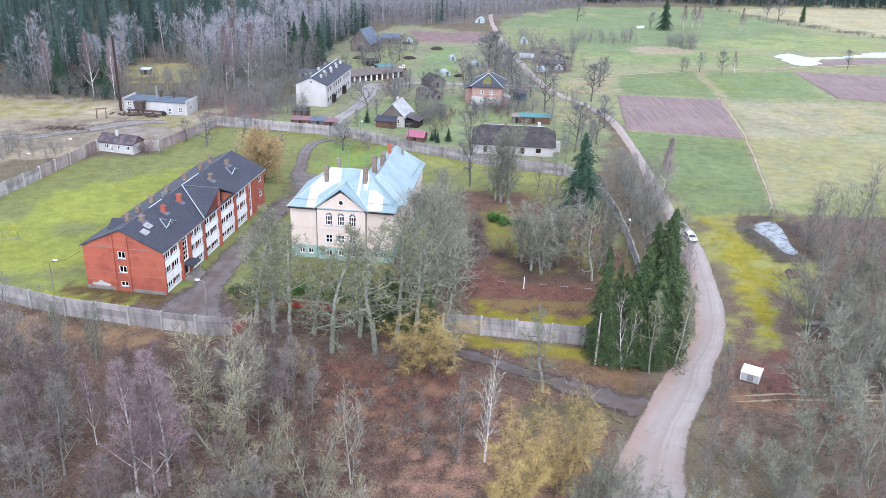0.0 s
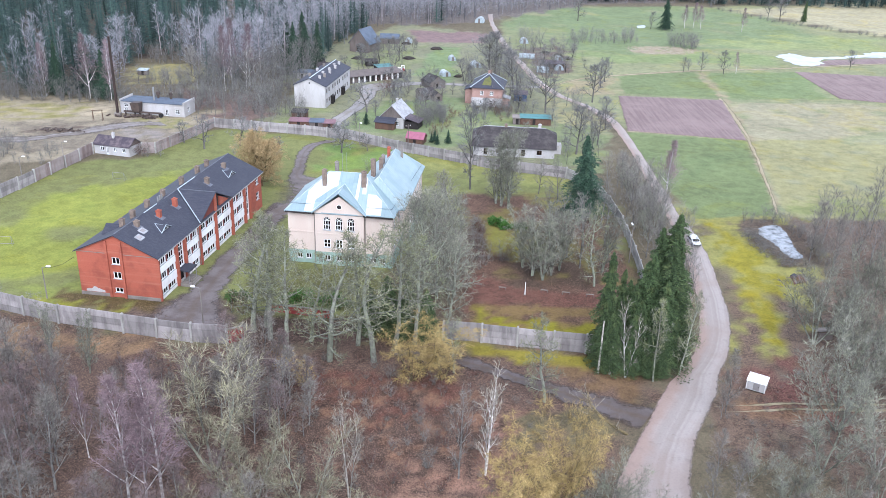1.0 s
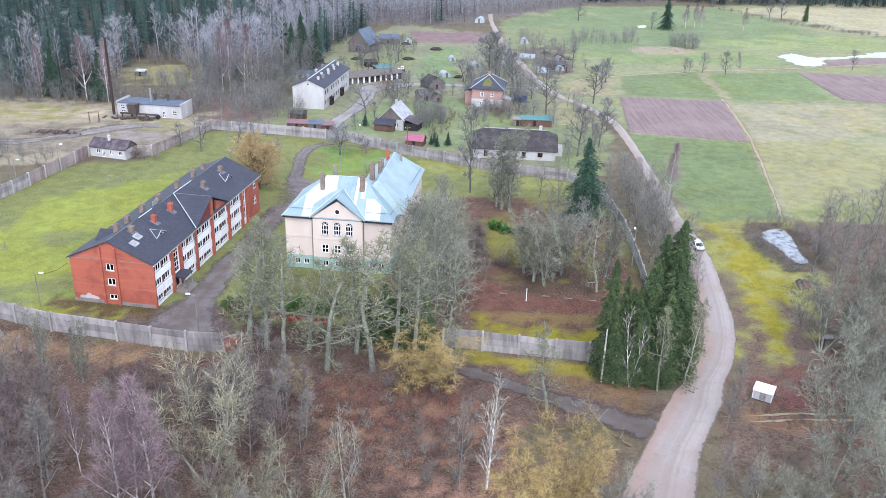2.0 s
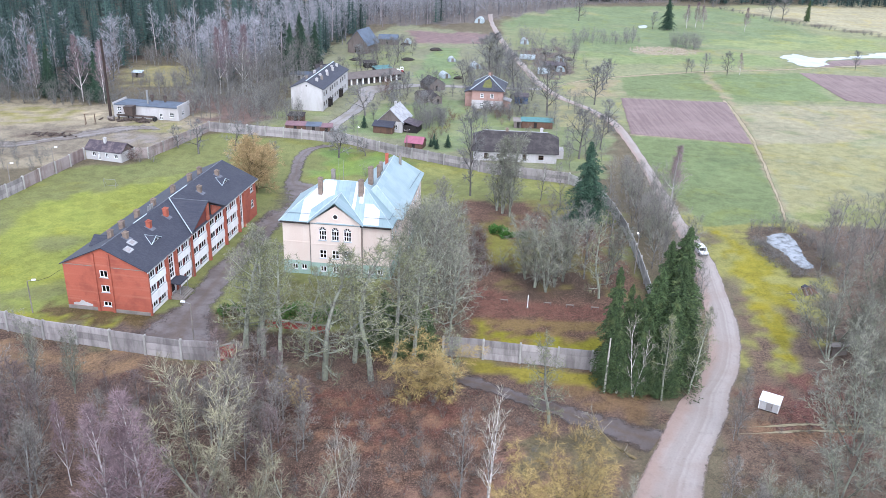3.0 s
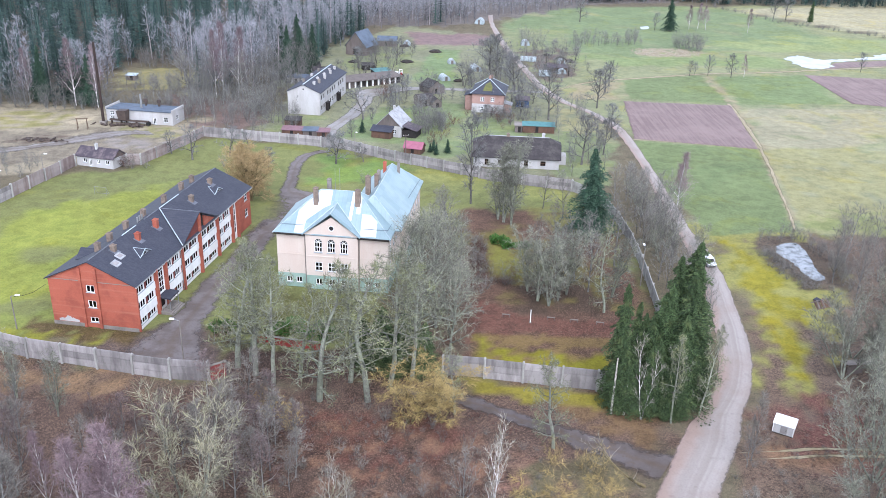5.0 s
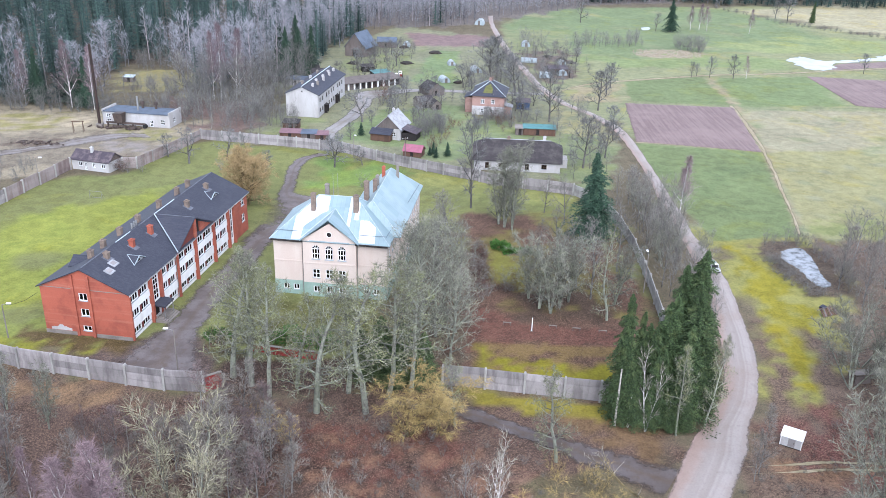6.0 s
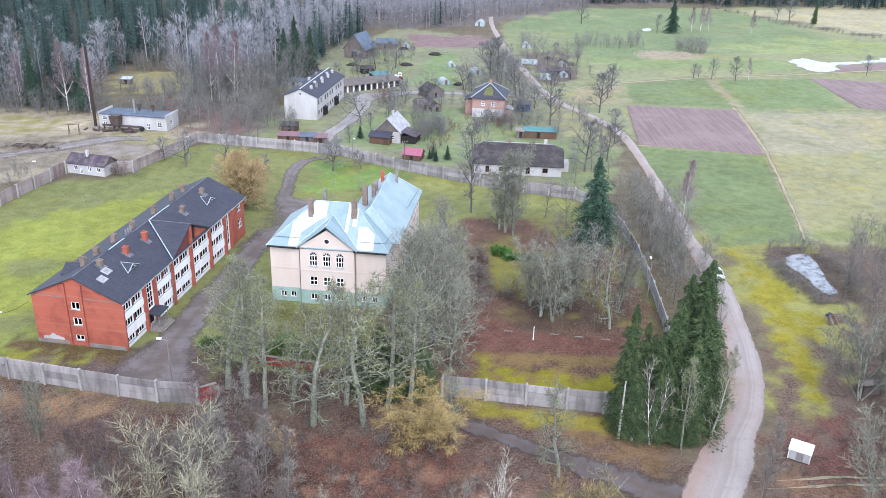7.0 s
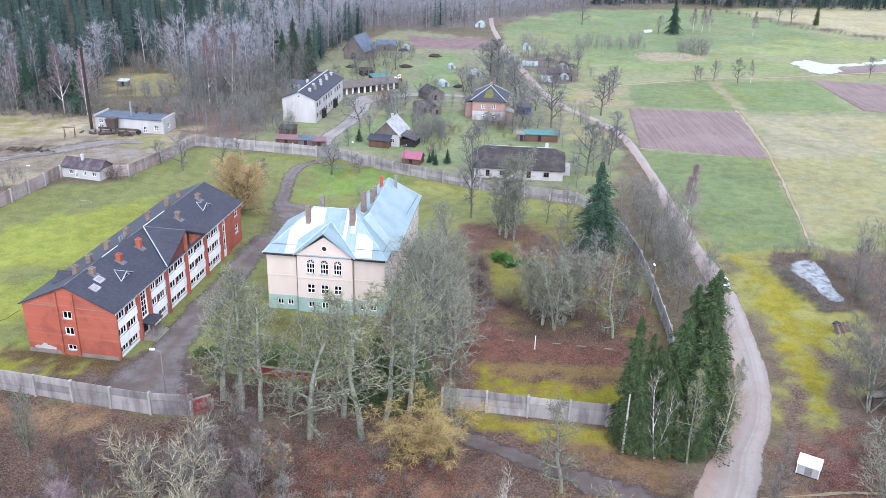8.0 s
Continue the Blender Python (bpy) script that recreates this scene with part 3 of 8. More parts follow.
# far meadow, hay fields and the village's rough grass, blue raised in imitation of haze
zone(lin(158, 159, 120), 0, 8, 60, 1.0, [(30, 300), (60, 255), (56, 180), (80, 178), (140, 170), (420, 200), (500, 700), (190, 600), (40, 560), (26, 440)])
zone(lin(138, 151, 109), 0, 5, 40, 0.95, [(52, 400), (90, 395), (130, 420), (190, 440), (205, 520), (180, 585), (150, 592), (40, 560), (28, 470)])
zone(lin(150, 162, 110), 0, 5, 30, 0.85, [(60, 372), (148, 378), (152, 400), (130, 416), (90, 396), (52, 398)])
zone(lin(178, 164, 136), 0.3, 3, 7, 0.75, [(82, 406), (92, 420), (112, 421), (119, 412), (108, 399), (90, 398)])
zone(lin(160, 168, 114), 0, 5, 30, 0.85, [(150, 420), (215, 430), (235, 470), (190, 480), (130, 440)])
zone(lin(190, 180, 146), 0, 2, 50, 1.0, [(185, 578), (211, 527), (240, 482), (420, 420), (600, 600), (400, 720)])
zone(lin(176, 168, 138), 0, 2, 20, 0.9, [(93, 246), (103, 300), (150, 304), (180, 300), (160, 275), (120, 252)])
zone(lin(166, 164, 130), 0, 3, 25, 0.8, [(80, 186), (92, 244), (160, 262), (150, 200), (100, 178)])
zone(lin(132, 143, 98), 0, 1.2, 40, 1.0, [(55.6, 251.5), (90.9, 244.5), (79, 184), (60, 176), (55.4, 200), (53.8, 238)])
zone(lin(134, 146, 101), 0, 1.2, 40, 1.0, [(68, 343), (103.9, 357.7), (100.7, 306.3), (64.2, 307.6)])
zone(lin(137, 151, 104), 0, 1.5, 40, 1.0, [(108.3, 354.9), (148.8, 363.5), (147, 312), (103, 305)])
zone(lin(172, 160, 130), 0.2, 1.5, 12, 0.9, [(104, 356), (107, 356), (103, 306), (93.5, 246), (80.5, 186), (78.4, 186), (91.4, 246), (100.6, 306)])
zone(lin(176, 164, 132), 0.2, 4, 14, 0.8, [(41, 300), (60, 308), (64, 335), (45, 326)])
# village ground, garden plots, their tints blued for haze as well
zone(lin(152, 153, 122), 0.2, 6, 22, 1.0, [(-60, 240), (0, 224), (34, 206), (48, 250), (42, 300), (28, 345), (24, 440), (-30, 470), (-60, 400), (-66, 330), (-60, 290)])
zone(lin(142, 154, 111), 0, 4, 20, 0.9, [(-30, 245), (-4, 230), (6, 238), (4, 290), (-6, 300), (-30, 262)])
zone(lin(142, 158, 112), 0, 3, 30, 1.0, [(-17, 330), (-10, 400), (1, 396), (0, 318), (-8, 318)])
zone(lin(150, 126, 124), 0.2, 3, 20, 1.0, [(-26, 448), (17, 447), (14, 414), (-18, 410)])
zone(lin(150, 156, 114), 0.1, 3, 20, 0.8, [(28, 420), (24, 470), (60, 470), (56, 400), (34, 396)])
zone(lin(118, 106, 100), 0.6, 4, 14, 0.8, [(30, 400), (52, 410), (50, 345), (36, 335)])
zone(lin(152, 158, 114), 0, 3, 14, 0.8, [(-2, 245), (10, 240), (16, 262), (0, 275)])
zone(lin(140, 153, 107), 0.05, 3, 12, 0.85, [(-34, 246), (-16, 240), (-4, 262), (-4, 282), (-24, 284), (-32, 262)])
zone(lin(142, 153, 110), 0.05, 3, 14, 0.8, [(4, 240), (34, 216), (40, 250), (30, 270), (8, 274)])
zone(lin(152, 160, 112), 0.05, 4, 16, 0.7, [(-60, 262), (-46, 246), (-44, 268), (-54, 272)])
zone(lin(150, 156, 112), 0.1, 4, 16, 0.7, [(-48, 345), (-16, 345), (-16, 400), (-44, 375)])
zone(lin(144, 152, 110), 0.05, 3, 12, 0.85, [(28, 214), (40, 208), (49, 250), (42, 280), (34, 262), (30, 236)])
zone(lin(170, 164, 122), 0.05, 3, 10, 0.8, [(34, 262), (49, 250), (50, 272), (42, 290), (34, 296)])
# left yard beyond the fence
zone(lin(178, 166, 141), 0.35, 6, 22, 1.0, [(-175, 272), (-112, 270), (-100, 262), (-80, 262), (-72, 246), (-84, 216), (-104, 205), (-124, 196), (-200, 220)])
zone(lin(150, 140, 122), 0.4, 4, 12, 0.8, [(-135, 240), (-100, 246), (-84, 240), (-86, 222), (-104, 214), (-135, 206)])
zone(lin(170, 160, 112), 0.1, 5, 18, 0.9, [(-128, 336), (-106, 336), (-90, 320), (-96, 296), (-124, 304)])
zone(lin(132, 112, 106), 0.7, 6, 18, 0.9, [(-96, 296), (-72, 290), (-60, 262), (-66, 246), (-84, 262), (-100, 268)])
zone(lin(206, 190, 160), 0.2, 2, 7, 0.6, [(-135, 262), (-112, 262), (-112, 252), (-135, 250)])
zone(lin(160, 152, 100), 0.1, 3, 9, 0.6, [(-160, 266), (-118, 264), (-120, 246), (-160, 240)])
zone(lin(156, 150, 104), 0.1, 2, 7, 0.7, [(-100, 252), (-84, 250), (-80, 238), (-98, 240)])
zone(lin(168, 158, 150), 0.2, 1.5, 6, 0.7, [(-100, 238), (-80, 234), (-80, 226), (-98, 228)])
zone(lin(112, 100, 90), 0.6, 1.5, 5, 0.45, [(-128, 236), (-112, 240), (-110, 232), (-126, 228)])
# dark floor of the spruce forest
zone(lin(74, 70, 60), 0.7, 6, 20, 1.0, [(-340, 296), (-152, 288), (-134, 300), (-136, 348), (-98, 352), (-82, 344), (-66, 400), (-60, 540), (-340, 560)])
zone(lin(132, 126, 122), 0.5, 5, 16, 1.0, [(-60, 462), (-6, 472), (16, 494), (54, 542), (92, 590), (155, 614), (150, 640), (-60, 600)])
# school ground: lawns, moss, bare garden soil
zone(lin(140, 143, 88), 0.08, 3, 24, 1.0, [(-115, 150), (-98, 207), (-88, 208), (-82, 212), (-73, 241), (-44, 236.5), (-30, 232), (-15, 223), (31, 203), (38, 182), (38, 140), (34, 112), (0, 115), (-40, 111), (-80, 121)])
zone(lin(156, 161, 76), 0, 6, 26, 0.85, [(-100, 150), (-88, 190), (-66, 196), (-58, 176), (-70, 135), (-84, 130)])
zone(lin(148, 154, 81), 0, 3, 10, 0.8, [(-80, 128), (-66, 132), (-64, 124), (-52, 122), (-52, 118), (-78, 123)])
zone(lin(132, 154, 86), 0, 4, 18, 0.9, [(-36, 206), (-16, 200), (-12, 216), (-24, 226), (-36, 226)])
zone(lin(156, 156, 94), 0, 3, 14, 0.8, [(-12, 205), (26, 194), (30, 202), (-10, 218)])
zone(lin(108, 82, 68), 0.7, 4, 16, 1.0, [(-2, 116), (0, 160), (4, 186), (24, 186), (36, 176), (36, 116)])
zone(lin(128, 118, 66), 0.3, 3, 9, 0.7, [(7, 178), (15, 178), (28, 160), (32, 140), (14, 140), (5, 152)])
zone(lin(86, 72, 60), 0.7, 2.5, 7, 0.85, [(13, 148), (28, 149), (30, 137), (13, 135.5)])
zone(lin(84, 68, 58), 0.7, 1.0, 5, 0.9, [(5.0, 170), (7.8, 170), (8.0, 150), (12.4, 149.6), (12.2, 147.2), (4.2, 147.4)])
zone(lin(136, 132, 64), 0.1, 1.6, 6, 0.85, [(8.6, 168), (15, 164), (22, 158), (16, 151.5), (9.0, 151)])
zone(lin(143, 137, 82), 0.1, 2, 8, 0.7, [(16, 192), (30, 190), (35, 172), (24, 176)])
zone(lin(140, 116, 72), 0.4, 0.7, 5, 0.75, [(5.0, 128), (5.2, 116.4), (28.5, 114), (29.2, 128.4)])
zone(lin(154, 146, 46), 0.1, 1.6, 5, 0.8, [(5.2, 122.5), (5.2, 116.4), (28.5, 114), (28.8, 121)])
zone(lin(156, 146, 56), 0.0, 0.8, 5, 0.9, [(5.0, 128), (5.2, 118), (7.0, 118), (6.6, 128)])
zone(lin(122, 82, 70), 0.5, 0.9, 8, 1.0, [(1.5, 138), (4.6, 121), (5.2, 128.2), (29.0, 128.6), (29.5, 133.5), (14, 135), (5, 141)])
# green-brown lawn behind the limes, darkened for the shade among their trunks
zone(lin(110, 112, 62), 0.3, 2.5, 7, 0.85, [(-36, 142), (-14, 140), (-10, 128), (-18, 124), (-34, 124), (-38, 132)])
zone(lin(112, 98, 92), 0.5, 2.0, 9, 1.0, [(-51, 124.5), (-47, 128), (-40, 126), (-37, 121), (-34, 112), (-48, 113), (-62, 117), (-66, 121)])
# dark soil and litter under the limes and beside the old school
zone(lin(96, 82, 44), 0.2, 0.8, 4, 0.9, [(-68.0, 127.2), (-50.6, 124.8), (-51, 122.8), (-68, 125)])
zone(lin(158, 156, 62), 0.05, 1.5, 6, 0.8, [(-76, 125), (-62, 123.6), (-56, 121), (-64, 118), (-78, 122)])
zone(lin(98, 84, 48), 0.5, 1.6, 4, 0.85, [(-70.0, 127.6), (-50.4, 125.2), (-50.6, 120.6), (-58, 121.6), (-70, 123.8)])
zone(lin(76, 62, 56), 0.8, 2.0, 8, 1.0, [(-34, 121.5), (-22, 119.5), (-12, 122), (3, 119), (3, 113), (-34, 109.5), (-37, 112)])
zone(lin(112, 102, 84), 0.7, 3.0, 8, 0.95, [(-12, 140), (-8, 122), (3, 118), (3, 150), (1, 172), (-4, 172), (-8, 150)])
# verge beyond the road, leaf litter under the near trees
zone(lin(164, 160, 94), 0.1, 5, 16, 1.0, [(50, 112), (54, 128), (56, 150), (55, 184), (70, 184), (90, 178), (80, 150), (66, 124), (58, 108)])
zone(lin(162, 152, 56), 0, 3, 8, 0.75, [(53, 120), (58, 150), (60, 172), (68, 160), (64, 132), (58, 116)])
zone(lin(124, 108, 96), 0.75, 5, 14, 1.0, [(62, 128), (78, 150), (72, 172), (98, 184), (150, 190), (150, 60), (58, 60), (44, 92), (56, 108)])
zone(lin(122, 104, 90), 0.7, 2.0, 6, 0.9, [(36, 84), (40, 98), (45, 106), (49.5, 115), (52, 126), (54.5, 140), (56.5, 140), (55, 124), (53.5, 112), (48, 98), (44, 84)])
zone(lin(124, 80, 74), 0.9, 4, 9, 0.9, [(46, 106), (58, 112), (64, 104), (58, 92), (48, 96)])
zone(lin(108, 88, 78), 0.85, 4, 16, 1.0, [(-130, 116), (-80, 120.8), (-47, 111), (-34, 109), (0, 113.5), (27, 110.4), (33, 105), (28, 96), (18, 66), (18, 20), (-130, 20)])
zone(lin(158, 128, 96), 0.7, 3, 10, 0.75, [(-90, 118), (-64, 114), (-47, 110.5), (-44, 105), (-60, 106), (-90, 108)])
zone(lin(158, 146, 62), 0.05, 1.2, 9, 1.0, [(2.5, 113.6), (27, 110.2), (29, 104.5), (20, 106.6), (4, 109.6)])
zone(lin(70, 62, 60), 0.6, 1.2, 6, 1.0, [(24.5, 96.5), (29.5, 97.5), (29.0, 94), (27.4, 91.2), (24, 93)])
zone(lin(132, 106, 76), 0.4, 1.2, 6, 0.9, [(16, 108), (32, 105), (29, 97), (20, 101.5)])
zone(lin(112, 72, 62), 0.7, 3, 6, 0.85, [(-24, 103), (-8, 104), (2, 103), (4, 96), (-6, 88), (-20, 92)])
zone(lin(172, 132, 112), 0.95, 3, 5, 0.66, [(-6, 81), (0, 85), (12, 84), (16, 72), (6, 60), (-7, 62)])
zone(lin(180, 134, 116), 0.95, 2.5, 6, 0.8, [(4, 92), (11, 93), (12, 88), (6, 87)])
zone(lin(150, 112, 88), 0.8, 2.5, 5, 0.3, [(-22, 102), (-2, 103), (12, 92), (6, 80), (-12, 78), (-20, 88)])
zone(lin(82, 66, 58), 0.8, 2.0, 4, 0.4, [(-44, 102), (-4, 100), (10, 90), (0, 74), (-40, 70)])
zone(lin(119, 111, 83), 0.4, 2, 8, 0.8, [(10, 92), (22, 97), (26, 93), (20, 84), (10, 86)])
zone(lin(150, 118, 92), 0.6, 2, 8, 0.8, [(44, 100), (52, 99), (60, 101), (60, 96), (44, 94)])


# green corn between the ploughed field and the verge, and the hay beside it
zone(lin(132, 144, 98), 0, 0.8, 14, 1.0, [(55.4, 251.8), (91.4, 246.6), (78.4, 180.6), (58.0, 176.4), (55.6, 200), (54.2, 238)])
zone(lin(170, 165, 120), 0.05, 1.0, 12, 0.9, [(93.4, 247), (120, 252), (150, 240), (150, 196), (98, 178), (80.4, 181)])
zone(lin(156, 158, 104), 0.0, 3.0, 9, 0.7, [(82, 190), (104, 196), (140, 204), (120, 186), (96, 178), (80, 181)])
# trodden muddy rim of the pond
zone(lin(104, 94, 82), 0.6, 2.0, 5, 1.0, [(66, 174), (73, 178), (80, 173), (79, 160), (77.5, 150), (70.0, 150), (66.5, 160)])
# ditch with rough growth between the far meadows
zone(lin(121, 114, 92), 0.6, 1.5, 8, 1.0, [(182, 578), (186, 579), (212, 529), (242, 484), (270, 462), (268, 459), (238, 481), (208, 525)])


def build_ground():
    xs = sorted(set(steps_between(-110, -3000, 1.2, 1.12, 400) + list(np.arange(-110, 96, 1.15)) + steps_between(96, 3000, 1.0, 1.1, 400)))
    ys = sorted(set(steps_between(64, -2500, 1.2, 1.2, 400) + list(np.arange(64, 240, 1.15)) + steps_between(240, 4000, 1.2, 1.014, 400)))
    xs, ys = np.array(xs), np.array(ys)
    gx, gy = np.meshgrid(xs, ys)
    nx, ny = len(xs), len(ys)
    color = np.empty(gx.shape + (3,))
    color[:] = lin(120, 112, 90)[:3]
    litter = np.full(gx.shape, 0.4)
    for n, (tint, share, soft, size, cover, outline) in enumerate(ZONES):
        d = inside_depth(gx, gy, outline)
        wob = soft_noise(gx, gy, size, n) * soft * 0.9 + soft_noise(gx, gy, size / 4 + 2, n + 200) * soft * 0.5
        w = np.clip((d + wob) / soft + 0.5, 0, 1)
        if cover < 1:
            w = w * np.clip(0.5 + (soft_noise(gx, gy, size, n + 400) + (cover - 0.5) * 1.5) * 1.4, 0, 1)
        w = w * w * (3 - 2 * w)
        color += (np.array(tint[:3]) - color) * w[..., None]
        litter += (share - litter) * w
    z = 0.05 * soft_noise(gx, gy, 9, 7)
    z = np.where(np.hypot(gx, gy) > 700, 0, z) - 0.05
    me = bpy.data.meshes.new("ground")
    verts = np.stack([gx, gy, z], -1).reshape(-1, 3).astype(np.float32)
    i = np.arange((ny - 1) * (nx - 1))
    r, c = i // (nx - 1), i % (nx - 1)
    quads = np.stack([r * nx + c, r * nx + c + 1, (r + 1) * nx + c + 1, (r + 1) * nx + c], -1).astype(np.int32)
    fill_mesh(me, verts, quads)
    a = me.attributes.new("tint", "FLOAT_COLOR", "POINT")
    a.data.foreach_set("color", np.concatenate([color.reshape(-1, 3), np.ones((nx * ny, 1))], 1).astype(np.float32).ravel())
    b = me.attributes.new("litter", "FLOAT", "POINT")
    b.data.foreach_set("value", litter.astype(np.float32).ravel())
    me.materials.append(M["ground"])
    return tagged(new("ground", me), "grass, moss and leaf litter over flat land", "ground", "", "structure")


def fill_mesh(me, verts, faces):
    """Mesh data from arrays of vertices and of faces with equally many corners."""
    k = faces.shape[1]
    me.vertices.add(len(verts))
    me.vertices.foreach_set("co", verts.astype(np.float32).ravel())
    me.loops.add(faces.size)
    me.loops.foreach_set("vertex_index", faces.astype(np.int32).ravel())
    me.polygons.add(len(faces))
    me.polygons.foreach_set("loop_start", np.arange(0, faces.size, k, dtype=np.int32))
    me.update(calc_edges=True)


build_ground()


def smooth_line(points, step):
    """A Catmull-Rom line through the points, sampled about every step metres."""
    p = [np.array(q, float) for q in points]
    p = [2 * p[0] - p[1]] + p + [2 * p[-1] - p[-2]]
    out = []
    for a, b, c, d in zip(p, p[1:], p[2:], p[3:]):
        n = max(2, int(np.linalg.norm(c - b) / step))
        for t in np.arange(n) / n:
            out.append(0.5 * (2 * b + (c - a) * t + (2 * a - 5 * b + 4 * c - d) * t * t + (3 * b - a - 3 * c + d) * t ** 3))
    return out + [p[-2]]


def ribbon(name, rows, z, material, label, category, wobble=0.25, across=9, step=2.0, seed=0):
    """A road or path. rows: (left x, left y, right x, right y) from one end to the other."""
    line = smooth_line(rows, step)
    rng = np.random.RandomState(seed)
    jl = np.convolve(rng.uniform(-1, 1, len(line) + 4), np.ones(5) / 5, "valid") * wobble * 2
    jr = np.convolve(rng.uniform(-1, 1, len(line) + 4), np.ones(5) / 5, "valid") * wobble * 2
    verts, share = [], []
    for row, a, b in zip(line, jl, jr):
        p, q = row[:2], row[2:]
        side = (q - p) / (np.linalg.norm(q - p) + 1e-6)
        p, q = p - side * a, q + side * b
        for k in range(across):
            t = k / (across - 1)
            edge = min(t, 1 - t) * 2
            verts.append((*(p + (q - p) * t), z * (0.25 + 0.75 * min(1, edge * 4)) - 0.03 * (abs(math.sin(t * 6.2832)) ** 4)))
            share.append(t)
    n = len(line)
    quads = np.array([(r * across + c, r * across + c + 1, (r + 1) * across + c + 1, (r + 1) * across + c) for r in range(n - 1) for c in range(across - 1)])
    me = bpy.data.meshes.new(name)
    fill_mesh(me, np.array(verts), quads)
    me.attributes.new("across", "FLOAT", "POINT").data.foreach_set("value", np.array(share, np.float32))
    me.materials.append(M[material])
    return tagged(new(name, me), label, category, "", "structure")


ROAD = [
    (6, 40, 17, 38), (13, 60, 24, 58), (20, 73, 31.0, 73.6), (24.6, 84, 34.5, 86), (29.3, 93, 39, 95.4), (33.4, 101, 43.5, 105.4), (41.0, 112.9, 48.3, 116.6),
    (44.6, 123.4, 51.0, 125.7), (47.0, 135.6, 53.0, 139.4), (49.2, 149.9, 54.5, 152.9), (50.2, 163.7, 55.0, 167.2), (50.8, 179.8, 54.6, 181.9),
    (51.5, 207.5, 55.0, 207.5), (52.3, 238.0, 55.5, 238), (51.2, 264.2, 54.4, 266), (46.0, 284.1, 48.8, 286), (37.6, 301.2, 40.4, 303.4), (31.4, 326.9, 34.6, 328),
    (27.6, 360.1, 31.0, 361), (24.3, 387.7, 27.6, 390), (21.1, 431.7, 24.1, 436), (18.7, 485.2, 21.6, 487), (19, 520, 22, 522),
]
ribbon("road", ROAD, 0.1, "gravel", "pale wet gravel village road with wheel tracks", "road", 0.3, 13, 1.5, 1)
ribbon("path_front", [(-8, 112.2, -8, 107.4), (3.7, 109.0, 3.7, 104.4), (9.5, 107.0, 9.2, 102.0), (17.4, 102.6, 15.4, 97.8), (23.6, 99.2, 20.6, 94.2), (31.5, 96.4, 27.5, 90)],
       0.06, "dark_lane", "old dark wet asphalt lane along the fence", "path", 1.0, 9, 1.2, 2)
ribbon("driveway", [(-55, 113.8, -34.8, 112.0), (-53, 118.5, -36.6, 117.5), (-50.6, 123.6, -38.2, 122.4), (-48.2, 130, -40.2, 130), (-46.9, 140, -40.0, 140), (-45.2, 152, -38.0, 152), (-43.2, 170, -36.5, 166), (-41.6, 178, -35.5, 174)],
       0.06, "asphalt", "cracked grey asphalt driveway between the school buildings", "driveway", 0.5, 7, 1.5, 3)
ribbon("yard", [(-44.6, 166, -34, 171), (-44.0, 172, -24, 180), (-43.5, 178, -8, 190), (-43, 188, -20, 194), (-42.2, 194, -36, 198), (-42.5, 206, -38.2, 206), (-43.4, 218, -39.4, 218), (-42.4, 226, -37.6, 227), (-38, 232, -33, 230)],
       0.07, "asphalt", "wet grey asphalt yard behind the old school", "yard", 0.4, 9, 1.5, 4)
ribbon("village_lane", [(-44, 243, -34, 243), (-40, 256, -34.5, 255), (-36.5, 270, -31.5, 268), (-34, 290, -28, 288), (-36, 306, -27, 300), (-30, 313, -22, 306), (-10, 318, -10, 312.5), (16, 317, 16, 312.5), (34, 318, 33, 313.5)],
       0.06, "pale_lane", "grey wet lane into the village", "lane", 0.4, 7, 2.0, 5)
ribbon("field_track", [(39.2, 321.5, 39.2, 318.5), (53.1, 336.6, 53.6, 333.6), (73.1, 347.4, 74, 344.4), (107, 362, 107.6, 358.8), (133.1, 368.6, 133.6, 365.4), (170.2, 382, 171, 378.8), (215, 399, 216, 395)],
       0.05, "track", "sandy farm track across the fields", "track", 0.4, 5, 2.5, 6)
for edge_line, rows_ in (("field_edge_east", [(92.0, 249, 93.3, 248.6), (85.4, 215, 86.5, 214.7), (78.0, 181.4, 79.2, 181)]),
                         ("field_edge_north", [(55.2, 254.2, 55.4, 252.8), (74, 251.2, 74, 250.0), (93.2, 248.9, 93.2, 247.5)]),
                         ("field_edge_far", [(98.9, 306, 101.0, 305.6), (95.8, 277, 97.7, 276.6), (92.2, 249, 93.8, 248.6)])):
    ribbon(edge_line, rows_, 0.05, "track", "narrow strip of bare earth between the fields", "track", 0.3, 5, 1.5, 12)
ribbon("track_left", [(-140, 222, -140, 216), (-122, 226, -120, 220), (-112, 236, -108, 228), (-104, 244, -98, 238), (-92, 247, -88, 242)],
       0.05, "mud", "muddy track beside the boiler house", "track", 1.6, 9, 2.0, 8)
for rut, shift in (("lane_shed_north", 0.0), ("lane_shed_south", -1.5)):
    ribbon(rut, [(40, 97.4 + shift, 40, 96.7 + shift), (50, 98.7 + shift, 50, 97.9 + shift), (62, 99.1 + shift, 62, 98.4 + shift), (80, 100.8 + shift, 80, 100.2 + shift)], 0.05, "track", "worn earth wheel rut by the white storage box", "track", 0.35, 5, 1.2, 9)


